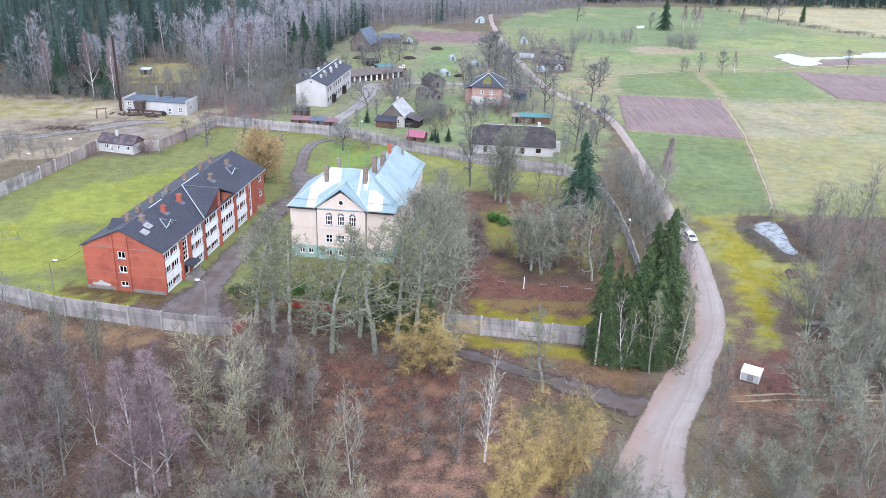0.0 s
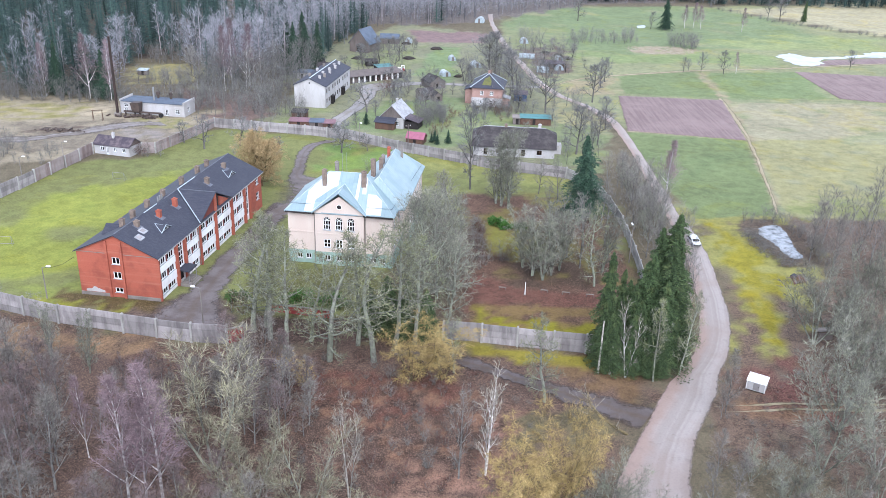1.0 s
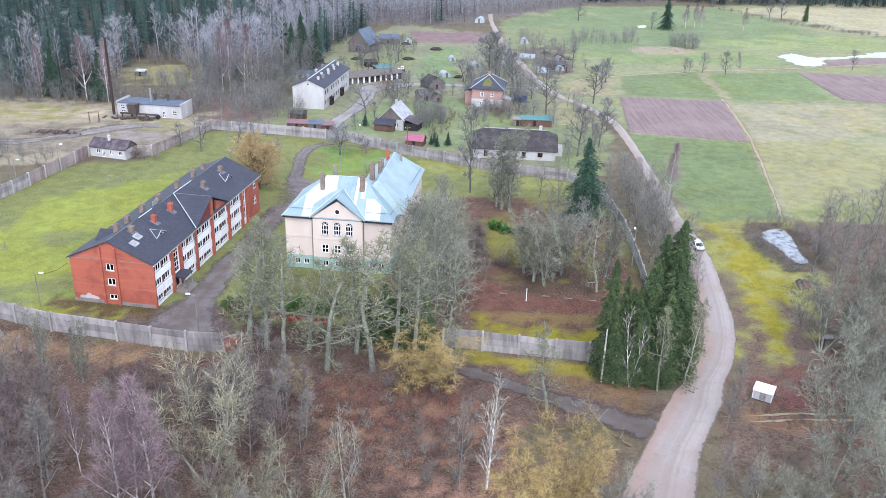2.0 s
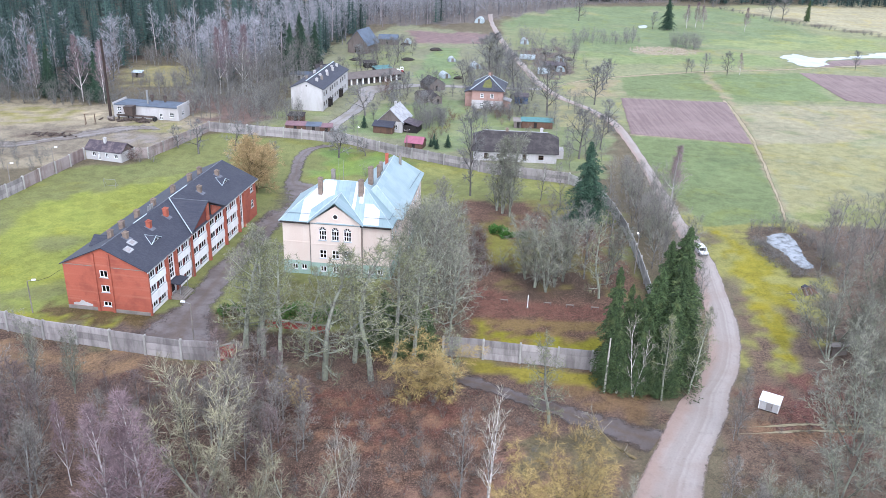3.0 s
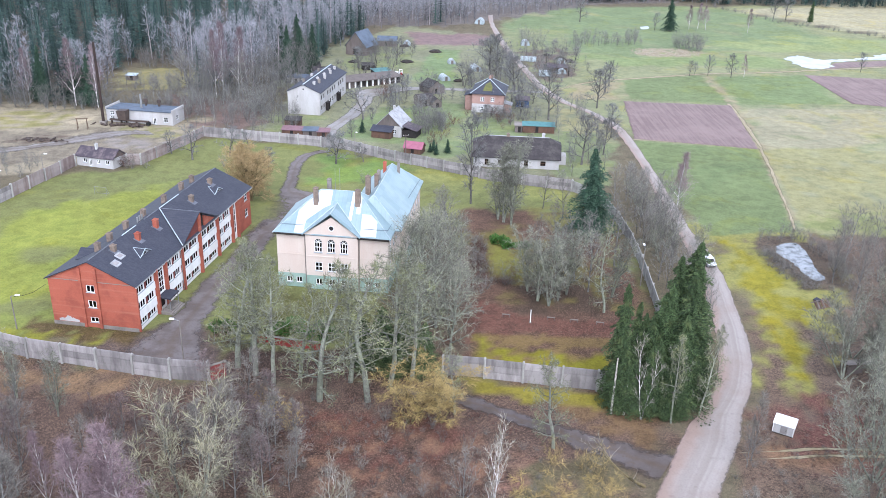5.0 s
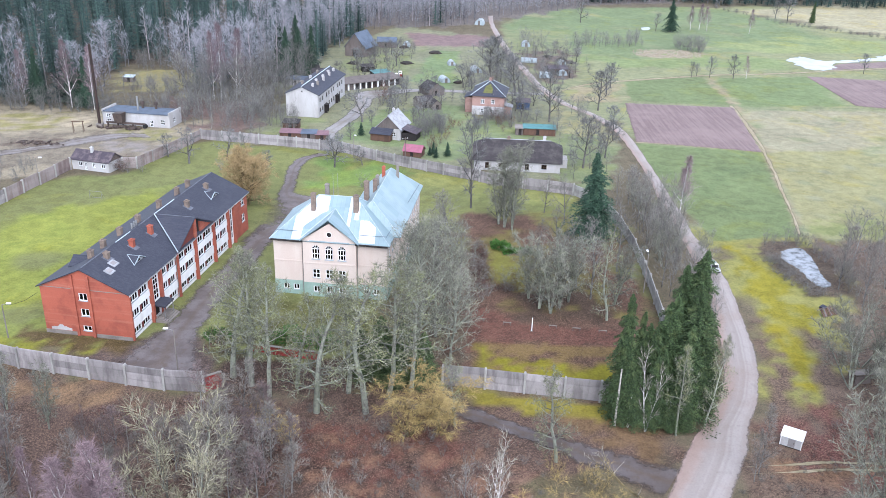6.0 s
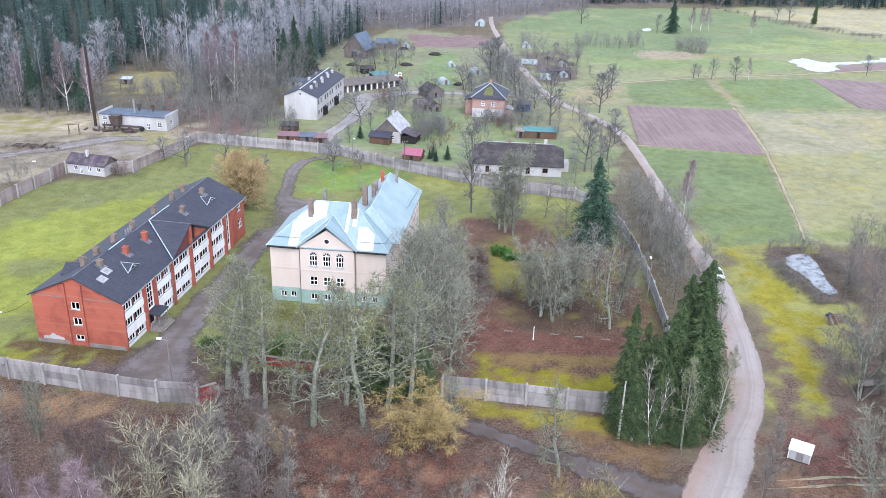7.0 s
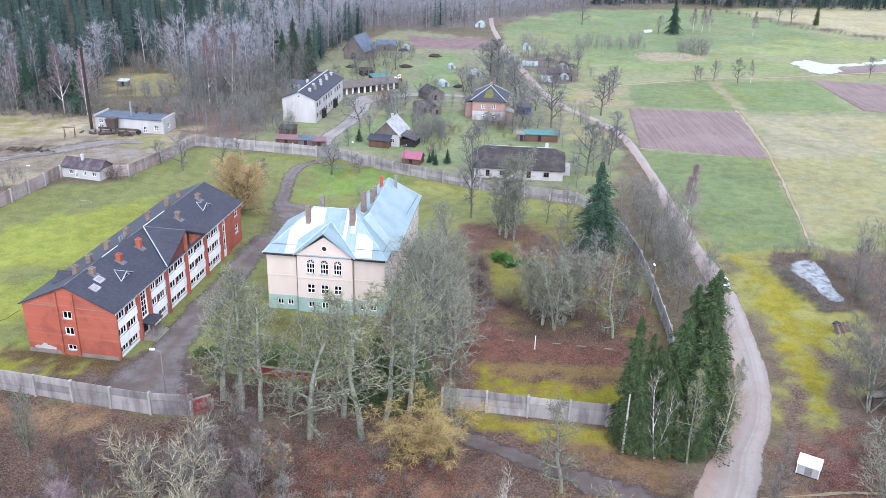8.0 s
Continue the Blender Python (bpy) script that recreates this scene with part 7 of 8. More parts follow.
def grow(rng, spec):
    """Grows the wood: two shapes, trunk with main limbs, and crown of finer branches and twigs."""
    wood, crown = Shape(), Shape()

    def limb(p, d, length, r, order, crook):
        n = spec.segs[min(order, len(spec.segs) - 1)]
        pts, rad, dirs = [p], [r], [d]
        for k in range(n):
            pull = spec.pulls[min(order, len(spec.pulls) - 1)]
            d = (d + Vector((rng.gauss(0, 1), rng.gauss(0, 1), rng.gauss(0, 0.6))) * crook + Vector((0, 0, pull)) / n).normalized()
            p = p + d * (length / n)
            pts.append(p)
            dirs.append(d)
            rad.append(r * (1 - 0.82 * (k + 1) / n))
        spike(wood if order < 2 else crown, pts, rad, spec.sides[min(order, 2)])
        last = order + 1 >= len(spec.counts) + 0
        lo = spec.clear if order == 0 else 0.18
        count = spec.counts[order] if not last else 0
        spin = rng.uniform(0, 6.28)
        for i in range(count):
            f = lo + (1 - lo) * (i + rng.random()) / count
            s = min(int(f * n), n - 1)
            q = pts[s].lerp(pts[s + 1], f * n - s)
            spin += 2.4 + rng.uniform(-0.5, 0.5)
            ang = radians(spec.angles[min(order, len(spec.angles) - 1)] * rng.uniform(0.7, 1.25))
            if order == 0:
                g = (f - lo) / (1 - lo)
                fall = {"round": math.sin(math.pi * min(1, 0.28 + 0.72 * g)) * 0.75 + 0.3, "vase": 0.55 + 0.45 * g, "tall": 1.0 - 0.75 * g}[spec.shape]
                ang *= 1.15 - 0.6 * g
            else:
                fall = 1.05 - 0.6 * f
            nd = turned(dirs[s], ang, spin)
            nl = length * spec.lengths[order] * fall * rng.uniform(0.75, 1.2)
            nr = max(spec.twig_r, rad[s] * (spec.thin if order == 0 else 0.62))
            limb(q, nd, nl, nr, order + 1, spec.wobble * (1.2 if order else 1.0))
        if order >= len(spec.counts) - 1:
            m = spec.counts[-1]
            for i in range(m):
                f = (i + rng.random()) / m
                s = min(int(f * n), n - 1)
                q = pts[s].lerp(pts[s + 1], f * n - s)
                nd = turned(dirs[s], radians(rng.uniform(*spec.fan)), rng.uniform(0, 6.28))
                twig(crown, q, nd, spec.twig_len * rng.uniform(0.6, 1.3), spec.twig_r * rng.uniform(*spec.fine), Vector((rng.uniform(-0.3, 0.3), rng.uniform(-0.3, 0.3), 0.25 - spec.droop)))

    for k in range(spec.stems):
        a = 6.283 * k / spec.stems + rng.uniform(-0.4, 0.4)
        lean = spec.spread * rng.uniform(0.5, 1.2)
        d = Vector((math.cos(a) * lean, math.sin(a) * lean, 1)).normalized()
        limb(Vector((math.cos(a), math.sin(a), 0)) * spec.spread * (0.5 if spec.stems > 1 else 0), d, spec.height * (1 if k == 0 else rng.uniform(0.7, 1.0)), spec.radius * (1 if k == 0 else 0.8), 0, spec.wobble * 0.6)
    return wood, crown


def spruce(rng, height, width, whorls, sprays, droop=0.35, fat=1.0, heart=0.2, taper=0.6):
    """A spruce: tapered trunk and tiers of drooping boughs set with needle sprays."""
    wood, crown = Shape(), Shape()
    wood.tube([(0, 0, 0), (0, 0, height * 0.5), (0, 0, height)], [width * 0.075, width * 0.05, 0.02], 7, False)
    for k in range(whorls):
        f = (k + rng.random() * 0.6) / whorls
        z = height * (0.05 + 0.94 * f)
        reach = width * 0.5 * (1 - f) ** taper * rng.uniform(0.6, 1.2) + 0.15
        n = max(4, int(9 - 4 * f))
        for i in range(n):
            a = 6.283 * (i + rng.uniform(-0.3, 0.3)) / n + k * 1.1
            out = Vector((math.cos(a), math.sin(a), 0))
            side = Vector((-math.sin(a), math.cos(a), 0))
            r = reach * rng.uniform(0.45, 1.18)
            m = max(3, int(sprays * (0.4 + 0.6 * r / (width * 0.5))))
            if r > 0.8:
                wood.tube([Vector((0, 0, z)), Vector((0, 0, z - droop * r * 0.4)) + out * r * 0.7], [0.04, 0.015], 3, False)
            for j in range(m):
                g = 0.12 + 0.88 * (j + rng.random()) / m
                p = Vector((0, 0, z - droop * r * g * g * 0.9 + 0.12 * r * math.sin(g * 3))) + out * (r * g)
                w = (0.09 + 0.17 * (1 - g)) * min(1.0, 0.3 + r * 0.4) * fat * rng.uniform(0.6, 1.4)
                q = 0.62 * min(1.0, 0.35 + r * 0.4) * fat * rng.uniform(0.6, 1.8)
                p = p + side * rng.gauss(0, 0.13) * r + Vector((0, 0, rng.uniform(-0.35, 0.2)))
                tip = p + out * q * rng.uniform(0.3, 0.9) + side * rng.uniform(-1.1, 1.1) * q + Vector((0, 0, rng.uniform(-0.28, 0.3) * q - 0.05))
                crown.add([p + side * w + Vector((0, 0, -0.3 * w)), p - side * w + Vector((0, 0, -0.3 * w)), tip, p + Vector((0, 0, 0.12))], [(0, 3, 2), (3, 1, 2)])
    ring = [[(math.cos(i * 0.785) * w * rng.uniform(0.8, 1.2), math.sin(i * 0.785) * w * rng.uniform(0.8, 1.2), height * z) for i in range(8)] for z, w in ((0.05, width * heart), (0.35, width * heart), (0.68, width * heart * 0.6))]
    crown.add([q for r in ring for q in r] + [(0, 0, height * 0.97)], [(i + 8 * k, (i + 1) % 8 + 8 * k, (i + 1) % 8 + 8 * k + 8, i + 8 * k + 8) for k in range(2) for i in range(8)] + [(16 + i, 16 + (i + 1) % 8, 24) for i in range(8)])
    crown.add([(0.16, 0, height - 0.9), (-0.1, 0.13, height - 0.9), (-0.1, -0.13, height - 0.9), (0, 0, height + 0.3)], [(0, 1, 3), (1, 2, 3), (2, 0, 3)])
    return wood, crown


KINDS = {}


def kind(key, wood, crown, bark_mat, twig_mat, base_height, name, label, category="tree"):
    if key in ("dome", "brush", "pale", "white", "gold", "poplar"):
        base_height = max(p[2] for p in crown.v)
    KINDS.setdefault(key, []).append((wood.data("trunk", M[bark_mat]), crown.data("crown", M[twig_mat]), base_height, name, label, category))


BIG = Spec(20, 0.4, 0.14, (27, 8, 4, 3), (0.25, 0.48, 0.5), (70, 58, 55), (0.35, 0.25, 0.1), 0.2, 0.04, 0.62, segs=(9, 6, 4, 2), thin=0.42)
DENSE = Spec(16, 0.28, 0.06, (24, 8, 5, 3), (0.42, 0.5, 0.48), (58, 48, 44), (0.4, 0.35, 0.15), 0.14, 0.034, 0.7, segs=(7, 5, 3, 2))
DOME = Spec(11, 0.15, 0.22, (10, 6, 4, 3), (0.4, 0.5, 0.52), (34, 38, 40), (0.3, 0.25, 0.2), 0.06, 0.025, 0.9, stems=4, spread=0.55, shape="vase", segs=(6, 5, 3, 2), fan=(12, 34))
HAZE = Spec(14, 0.15, 0.1, (15, 6, 4, 4), (0.3, 0.52, 0.55), (40, 38, 36), (0.35, 0.45, 0.15), 0.06, 0.025, 0.85)
GREY = Spec(15, 0.24, 0.14, (13, 6, 4, 3), (0.36, 0.55, 0.5), (48, 40, 38), (0.35, 0.45, 0.2), 0.08, 0.031, 0.85)
OLD = Spec(15, 0.3, 0.16, (13, 6, 5, 3), (0.4, 0.52, 0.5), (52, 44, 42), (0.35, 0.4, 0.2), 0.09, 0.042, 1.2)
LOW = Spec(12, 0.15, 0.1, (10, 5, 5), (0.4, 0.55), (46, 38), (0.3, 0.6, 0.3), 0.06, 0.034, 1.6, segs=(4, 3, 2), sides=(4, 3, 3))
THICKET = Spec(10, 0.09, 0.1, (8, 6, 4), (0.42, 0.6), (34, 30), (0.1, 0.5, 0.3), 0.045, 0.026, 1.4, stems=3, spread=0.24, shape="vase", segs=(5, 3, 2), sides=(5, 3, 3))
PALE = Spec(13, 0.17, 0.12, (8, 5, 4, 2), (0.4, 0.5, 0.5), (34, 32, 30), (0.2, 0.4, 0.3), 0.05, 0.038, 0.8, stems=2, spread=0.18, shape="vase", segs=(6, 4, 3, 2), fan=(14, 36))
BIRCH = Spec(18, 0.19, 0.18, (20, 8, 5, 4), (0.34, 0.5, 0.55), (36, 34, 34), (0.2, 0.4, -0.1), 0.05, 0.02, 1.05, droop=0.4, shape="tall", segs=(7, 4, 3, 2), sides=(6, 4, 3))
STRAW = Spec(10, 0.18, 0.08, (14, 7, 6, 6), (0.46, 0.5, 0.5), (54, 48, 44), (0.35, 0.2, -0.1), 0.1, 0.014, 0.7, stems=3, spread=0.24, droop=0.5, fan=(16, 50))
GOLD = Spec(10, 0.13, 0.12, (8, 6, 5, 6), (0.4, 0.48, 0.48), (46, 44, 40), (0.3, 0.2, -0.4), 0.1, 0.015, 0.8, stems=4, spread=0.36, droop=0.7, shape="vase", fan=(16, 50))
SHRUB = Spec(4, 0.05, 0.05, (5, 4, 3), (0.55, 0.6), (36, 34), (0.1, 0.4, 0.2), 0.06, 0.022, 0.9, stems=5, spread=0.45, shape="vase", segs=(3, 2, 1), sides=(4, 3, 3))
FRUIT = Spec(6, 0.17, 0.16, (9, 5, 4, 3), (0.55, 0.5, 0.5), (60, 50, 46), (0.1, 0.35, 0.15), 0.13, 0.038, 0.75, segs=(5, 4, 3), sides=(5, 3, 3))
POPLAR = Spec(15, 0.2, 0.08, (13, 5, 4, 4), (0.3, 0.46, 0.5), (30, 40, 44), (0.5, 0.1, -0.3), 0.09, 0.027, 0.75, stems=3, spread=0.1, droop=0.6, shape="round", segs=(7, 5, 3, 2))
DEAD = Spec(11, 0.26, 0.25, (7, 5, 3), (0.5, 0.5), (62, 50), (0.0, 0.3, 0.2), 0.16, 0.03, 0.5, segs=(8, 5, 3))

for n_ in range(4):
    rg = random.Random(10 + n_)
    BIG.clear = (0.12, 0.3, 0.24, 0.16)[n_]
    kind("lime", *grow(rg, BIG), "bark_lime", "twig_lime", 20, "bare_lime_tree", "large leafless lime tree with green-grey lichened branches")
    kind("grey", *grow(rg, GREY), "bark_grey", "twig_grey", 16, "bare_tree", "leafless grey broadleaf tree with upswept twigs")
    kind("low", *grow(rg, LOW), "bark_grey", "twig_grey", 13, "bare_tree", "leafless grey broadleaf tree")
    kind("thicket", *grow(rg, HAZE), "bark_grey", "twig_wood", 14.5, "bare_tree", "slender fine-twigged leafless grey tree in a thicket")
    kind("scrub", *grow(rg, THICKET), "bark_grey", "twig_grey", 11, "bare_tree", "slender many-stemmed leafless grey tree in a thicket")
    kind("dome", *grow(rg, DOME), "bark_lime", "twig_olive", 12.5, "bare_tree", "broad leafless tree with radiating olive-grey branches")
    kind("brush", *grow(rg, DOME), "bark_lime", "twig_court", 12.5, "bare_tree", "broad leafless tree with radiating grey-green branches")
    kind("mauve", *grow(rg, HAZE), "bark_grey", "twig_mauve", 14.5, "bare_tree", "slender leafless tree with mauve-brown twigs")
for n_ in range(3):
    rg = random.Random(40 + n_)
    kind("old", *grow(rg, OLD), "bark_old", "twig_dark", 15.5, "bare_tree", "old spreading leafless tree with dark grey branches")
    kind("dense", *grow(rg, DENSE), "bark_lime", "twig_court", 17, "bare_tree", "broad leafless tree with a dense curled grey crown")
    kind("pale", *grow(rg, PALE), "bark_pale", "twig_pale", 14, "bare_tree", "leafless tree with pale straw-grey branches")
    kind("white", *grow(rg, PALE), "bark_birch", "twig_pale", 14, "bare_tree", "leafless tree with whitish ascending branches")
    kind("birch", *grow(rg, BIRCH), "bark_birch", "twig_birch", 19, "birch_tree", "leafless white-barked birch with purplish fine twigs")
    kind("gold", *grow(rg, GOLD), "bark_gold", "twig_gold", 11, "willow_tree", "golden-twigged leafless willow with drooping shoots")
    kind("shrub", *grow(rg, SHRUB), "bark_grey", "twig_grey", 4.2, "shrub", "tangled leafless grey shrub", "shrub")
    kind("redshrub", *grow(rg, SHRUB), "bark_grey", "twig_red", 4.2, "shrub", "leafless shrub with red-brown twigs", "shrub")
    kind("fruit", *grow(rg, FRUIT), "bark_old", "twig_dark", 6.5, "fruit_tree", "small gnarled leafless fruit tree", "tree")
    kind("poplar", *grow(rg, POPLAR), "bark_lime", "twig_court", 16.5, "bare_tree", "leafless tree fanning out into many upright grey-green branches")
    kind("spruce", *spruce(rg, 22, 8.6, 40, 150, 0.22, 0.5, 0.13, 0.72), "bark_grey", "needle", 22, "spruce_tree", "tall dense dark green spruce with drooping boughs")
    kind("cold", *spruce(rg, 19, 11.0, 34, 110, 0.3, 0.55, 0.12, 0.9), "bark_grey", "needle_cold", 19, "spruce_tree", "single broad blue-green spruce")
rg = random.Random(77)
kind("dead", *grow(rg, DEAD), "bark_gold", "twig_pale", 11, "dead_tree", "dead pale tree leaning over the ditch, with broken limbs")
kind("straw", *grow(rg, STRAW), "bark_gold", "twig_straw", 11, "willow_tree", "straw-yellow leafless willow with a round crown")
kind("goldshrub", *grow(rg, SHRUB), "bark_gold", "twig_gold", 4.2, "shrub", "low yellow-twigged shrub in leaf litter", "shrub")

PLACE = random.Random(5)


def plant(key, x, y, height, wide=1.0, which=None):
    """Sets one tree of a kind on the ground at a height."""
    options = KINDS[key]
    wood, crown, base, name, label, category = options[PLACE.randrange(len(options)) if which is None else which % len(options)]
    s = height / base
    t = new(name)
    t.matrix_world = pose(x, y, -0.06, PLACE.uniform(-2, 2), PLACE.uniform(-2, 2), PLACE.uniform(0, 360)) @ Matrix.Diagonal((s * wide, s * wide, s, 1))
    tagged(t, label, category, name + " group")
    part("trunk", wood, None, t)
    part("crown", crown, None, t)
    return t


def plant_all(key, rows, wide=1.0):
    for x, y, z in rows:
        plant(key, x, y, z, wide * PLACE.uniform(0.92, 1.08))


def scatter(keys, outline, count, low, high, gap, seed, wide=1.0, stuff="", clear=(0, 0, 0)):
    """Plants up to count trees at random in an outline, no nearer than gap to one another. stuff: joins them as one thicket with that label."""
    rng = random.Random(seed)
    xs, ys = [p[0] for p in outline], [p[1] for p in outline]
    done, joined = [], {}
    cool = sum(ys) / len(ys) > 200
    for _ in range(count * 30):
        if len(done) >= count:
            break
        x, y = rng.uniform(min(xs), max(xs)), rng.uniform(min(ys), max(ys))
        if inside_depth(np.array(x), np.array(y), outline) > 0 and math.hypot(x - clear[0], y - clear[1]) >= clear[2] and all(math.hypot(x - a, y - b) > gap for a, b in done):
            done.append((x, y))
            key, hgt, broad = rng.choice(keys), rng.uniform(low, high), wide * rng.uniform(0.85, 1.15)
            if stuff:
                wood, crown, base = rng.choice(KINDS[key])[:3]
                for me in (wood, crown):
                    joined.setdefault(M["twig_village"].name if cool and me is crown else me.materials[0].name, []).append((me, x, y, hgt / base, broad, rng.uniform(0, 6.28)))
            else:
                plant(key, x, y, hgt, broad)
    for mat_name, rows in joined.items():
        join_meshes("thicket_" + ("trunks" if "bark" in mat_name else "twigs"), rows, mat_name, stuff)


def mesh_arrays(me):
    """Vertices and triangles of mesh data."""
    key = ("arrays", me.name)
    if key not in CACHE:
        v = np.empty(len(me.vertices) * 3, np.float32)
        me.vertices.foreach_get("co", v)
        me.calc_loop_triangles()
        f = np.empty(len(me.loop_triangles) * 3, np.int32)
        me.loop_triangles.foreach_get("vertices", f)
        CACHE[key] = (v.reshape(-1, 3), f.reshape(-1, 3))
    return CACHE[key]


def join_meshes(name, rows, mat_name, label):
    vs, fs, o = [], [], 0
    for me, x, y, s, broad, turn in rows:
        v, f = mesh_arrays(me)
        c, n = math.cos(turn), math.sin(turn)
        vs.append(np.stack([(v[:, 0] * c - v[:, 1] * n) * s * broad + x, (v[:, 0] * n + v[:, 1] * c) * s * broad + y, v[:, 2] * s - 0.05], -1))
        fs.append(f + o)
        o += len(v)
    data = bpy.data.meshes.new(name)
    fill_mesh(data, np.concatenate(vs), np.concatenate(fs))
    data.materials.append(bpy.data.materials[mat_name])
    tagged(new(name, data), label, "thicket", "", "stuff")


# tall bare trees among the village houses
VILLAGE_TREES = [(35.9, 225.8, 13.5), (48.8, 254.6, 10), (22.4, 339.6, 9.5), (-24.4, 359, 9.5), (-39.3, 348.5, 8.5), (12.5, 386, 6.5), (43.5, 236, 10), (10.5, 269, 5.5)]
# limes before the old school
plant_all("lime", [(-11.1, 106.5, 23.0), (-18.1, 106.2, 22.0), (-25.6, 109.9, 19.5), (-28.8, 112.5, 20.5), (-32.1, 114.8, 21.5), (-8.2, 110.2, 22.0), (-14.2, 111.5, 19.0), (-5.0, 112.6, 18.5), (-22.0, 112.5, 16), (-30.4, 116.5, 18)], 1.05)
plant_all("dense", [(-4.8, 124.5, 21.0), (-1.8, 129.5, 20), (-6.0, 131.5, 18), (0.8, 122.5, 15), (-0.8, 138, 17), (-4.0, 137.5, 18), (1.6, 131.0, 15)], 0.95)
plant_all("grey", [(-2.5, 156, 13), (0.8, 164, 12.5), (-1.5, 148, 13.5), (2.2, 150, 12), (-0.6, 171, 11)], 1.1)
# garden of the school
plant_all("poplar", [(12.2, 180.2, 21.5), (13.8, 178.6, 19.5), (11.0, 182.0, 19.0)], 1.0)
plant_all("old", [(4.9, 191.6, 20.5)], 0.7)
plant("cold", 31.0, 174.7, 19.6, 1.24)
plant_all("poplar", [(18.5, 139.1, 17.0), (16.6, 141, 15.5), (20.4, 141.5, 15.5), (22.2, 144.0, 15), (15.0, 145, 13), (30.6, 143.5, 14.0)], 1.15)
plant("lime", 28.2, 137.3, 17.0, 0.75, 0)
plant_all("grey", [(24.5, 150.5, 13.5), (21.0, 146.0, 12.5), (26.5, 145.5, 12), (28.5, 155.0, 12.5), (33.5, 158.0, 12.5), (22.0, 163.0, 11), (17.5, 160.0, 9.5), (34.0, 168.0, 12), (26, 184, 11), (33, 187, 11.5), (22, 190, 9)])
scatter(["redshrub", "shrub"], [(1, 140), (4, 160), (12, 158), (14, 146), (6, 142)], 14, 1.6, 2.8, 1.6, 3)
scatter(["redshrub", "shrub"], [(5.2, 169.6), (7.6, 169.6), (7.8, 152), (5.0, 152)], 40, 0.8, 1.6, 0.7, 60, 1.5, stuff="rows of brown dead brush in the garden")
scatter(["redshrub", "shrub"], [(4.6, 149.8), (12.4, 149.4), (12.4, 147.4), (4.4, 147.6)], 22, 0.8, 1.5, 0.7, 61, 1.5, stuff="row of brown dead brush across the garden")
# spruces at the fence corner
plant_all("spruce", [(35.0, 111.2, 25.2), (33.4, 112.8, 22.5), (36.2, 113.6, 23.0), (34.8, 108.4, 21.0), (32.4, 109.6, 19.0), (35.8, 109.6, 18.0), (33.2, 106.6, 16.0), (34.4, 113.0, 21.0), (30.8, 110.6, 17.5), (28.8, 109.8, 14.5)], 1.05)
plant_all("spruce", [(24.9, 108.0, 20.0), (27.0, 109.4, 16.5)], 0.72)
plant_all("spruce", [(26.4, 105.9, 11.0), (28.8, 105.6, 11.5), (30.6, 106.0, 12.0), (31.6, 104.8, 9.5), (29.4, 108.2, 14.0), (25.6, 106.6, 12.5), (33.6, 104.8, 8.5)], 1.15)
plant("white", 28.3, 104.3, 14.0, 0.8, 0)
plant_all("lime", [(32.4, 103.6, 13.5), (37.0, 105.8, 14.0), (38.4, 109.4, 13.0)], 0.65)
plant_all("pale", [(38.6, 112.5, 11.0)], 0.8)
for px_, py_, pz_ in ((24.2, 105.5, 9.0), (26.0, 105.3, 5.0)):
    tk = thing("dead_spruce", px_, py_, 0, 0, "straight pale dead spruce stripped of its boughs", "tree")
    part("trunk", Shape().tube([(0, 0, -0.1), (0.05, 0.1, pz_ * 0.5), (0.1, 0.3, pz_)], [0.2, 0.16, 0.1], 7), M["bark_pale"], tk)
plant_all("pale", [(41.0, 121.5, 9)])
# thicket between the side fence and the road
scatter(["low", "scrub", "low"], [(40.4, 124), (45, 126), (48.8, 150), (49.8, 182), (50.5, 206), (42, 204), (39, 196), (41, 180), (40.8, 150)], 48, 6.0, 10.5, 2.2, 11, stuff="grey leafless thicket between fence and gravel road")
scatter(["low", "scrub", "low"], [(32, 206), (50, 210), (50.5, 262), (44, 281), (36, 298), (31, 262), (31, 236)], 24, 4, 8.5, 4.0, 12, stuff="grey leafless trees and scrub along the village road")
plant_all("brush", [(43.4, 160.5, 9.5), (46.4, 168.5, 9.0), (44.6, 187.5, 9.5), (48.0, 178, 8.0), (53.4, 168.5, 7.5)], 1.1)
plant_all("birch", [(53.8, 191.1, 14.5), (55.4, 196, 10)])
plant_all("old", [(50.1, 292.7, 13.0), (31.5, 274.5, 16.5), (22.5, 311, 13.5), (14.0, 330, 16), (16.5, 334, 17), (57, 318, 10), (60.5, 330, 9)], 1.3)
scatter(["low", "scrub", "low"], [(14, 322), (24, 322), (24, 352), (10, 352)], 12, 9, 14, 3, 40, stuff="leafless grey trees behind the brick house")
# pond side and the right-hand wood
scatter(["shrub"], [(65.0, 167), (68.4, 168), (69.2, 161), (71.0, 153.6), (72.0, 149), (68.0, 150), (65.6, 158)], 34, 0.9, 1.7, 0.9, 45, 1.7, stuff="dark tangled brush heaped beside the pond")
plant_all("thicket", [(75.4, 153, 9.5), (77.2, 157, 11), (79, 150, 11.5), (77, 146, 9)], 1.1)
scatter(["shrub", "scrub"], [(66, 152), (68, 176), (78, 178), (81, 160), (77, 148), (77, 158), (77, 174), (68, 174)], 26, 1.8, 3.6, 1.4, 13, stuff="dark tangled scrub round the pond")
scatter(["low", "scrub", "low"], [(79, 150), (81, 182), (100, 190), (150, 210), (150, 150), (90, 140)], 60, 8, 13, 3.6, 14, stuff="leafless grey wood beyond the pond")
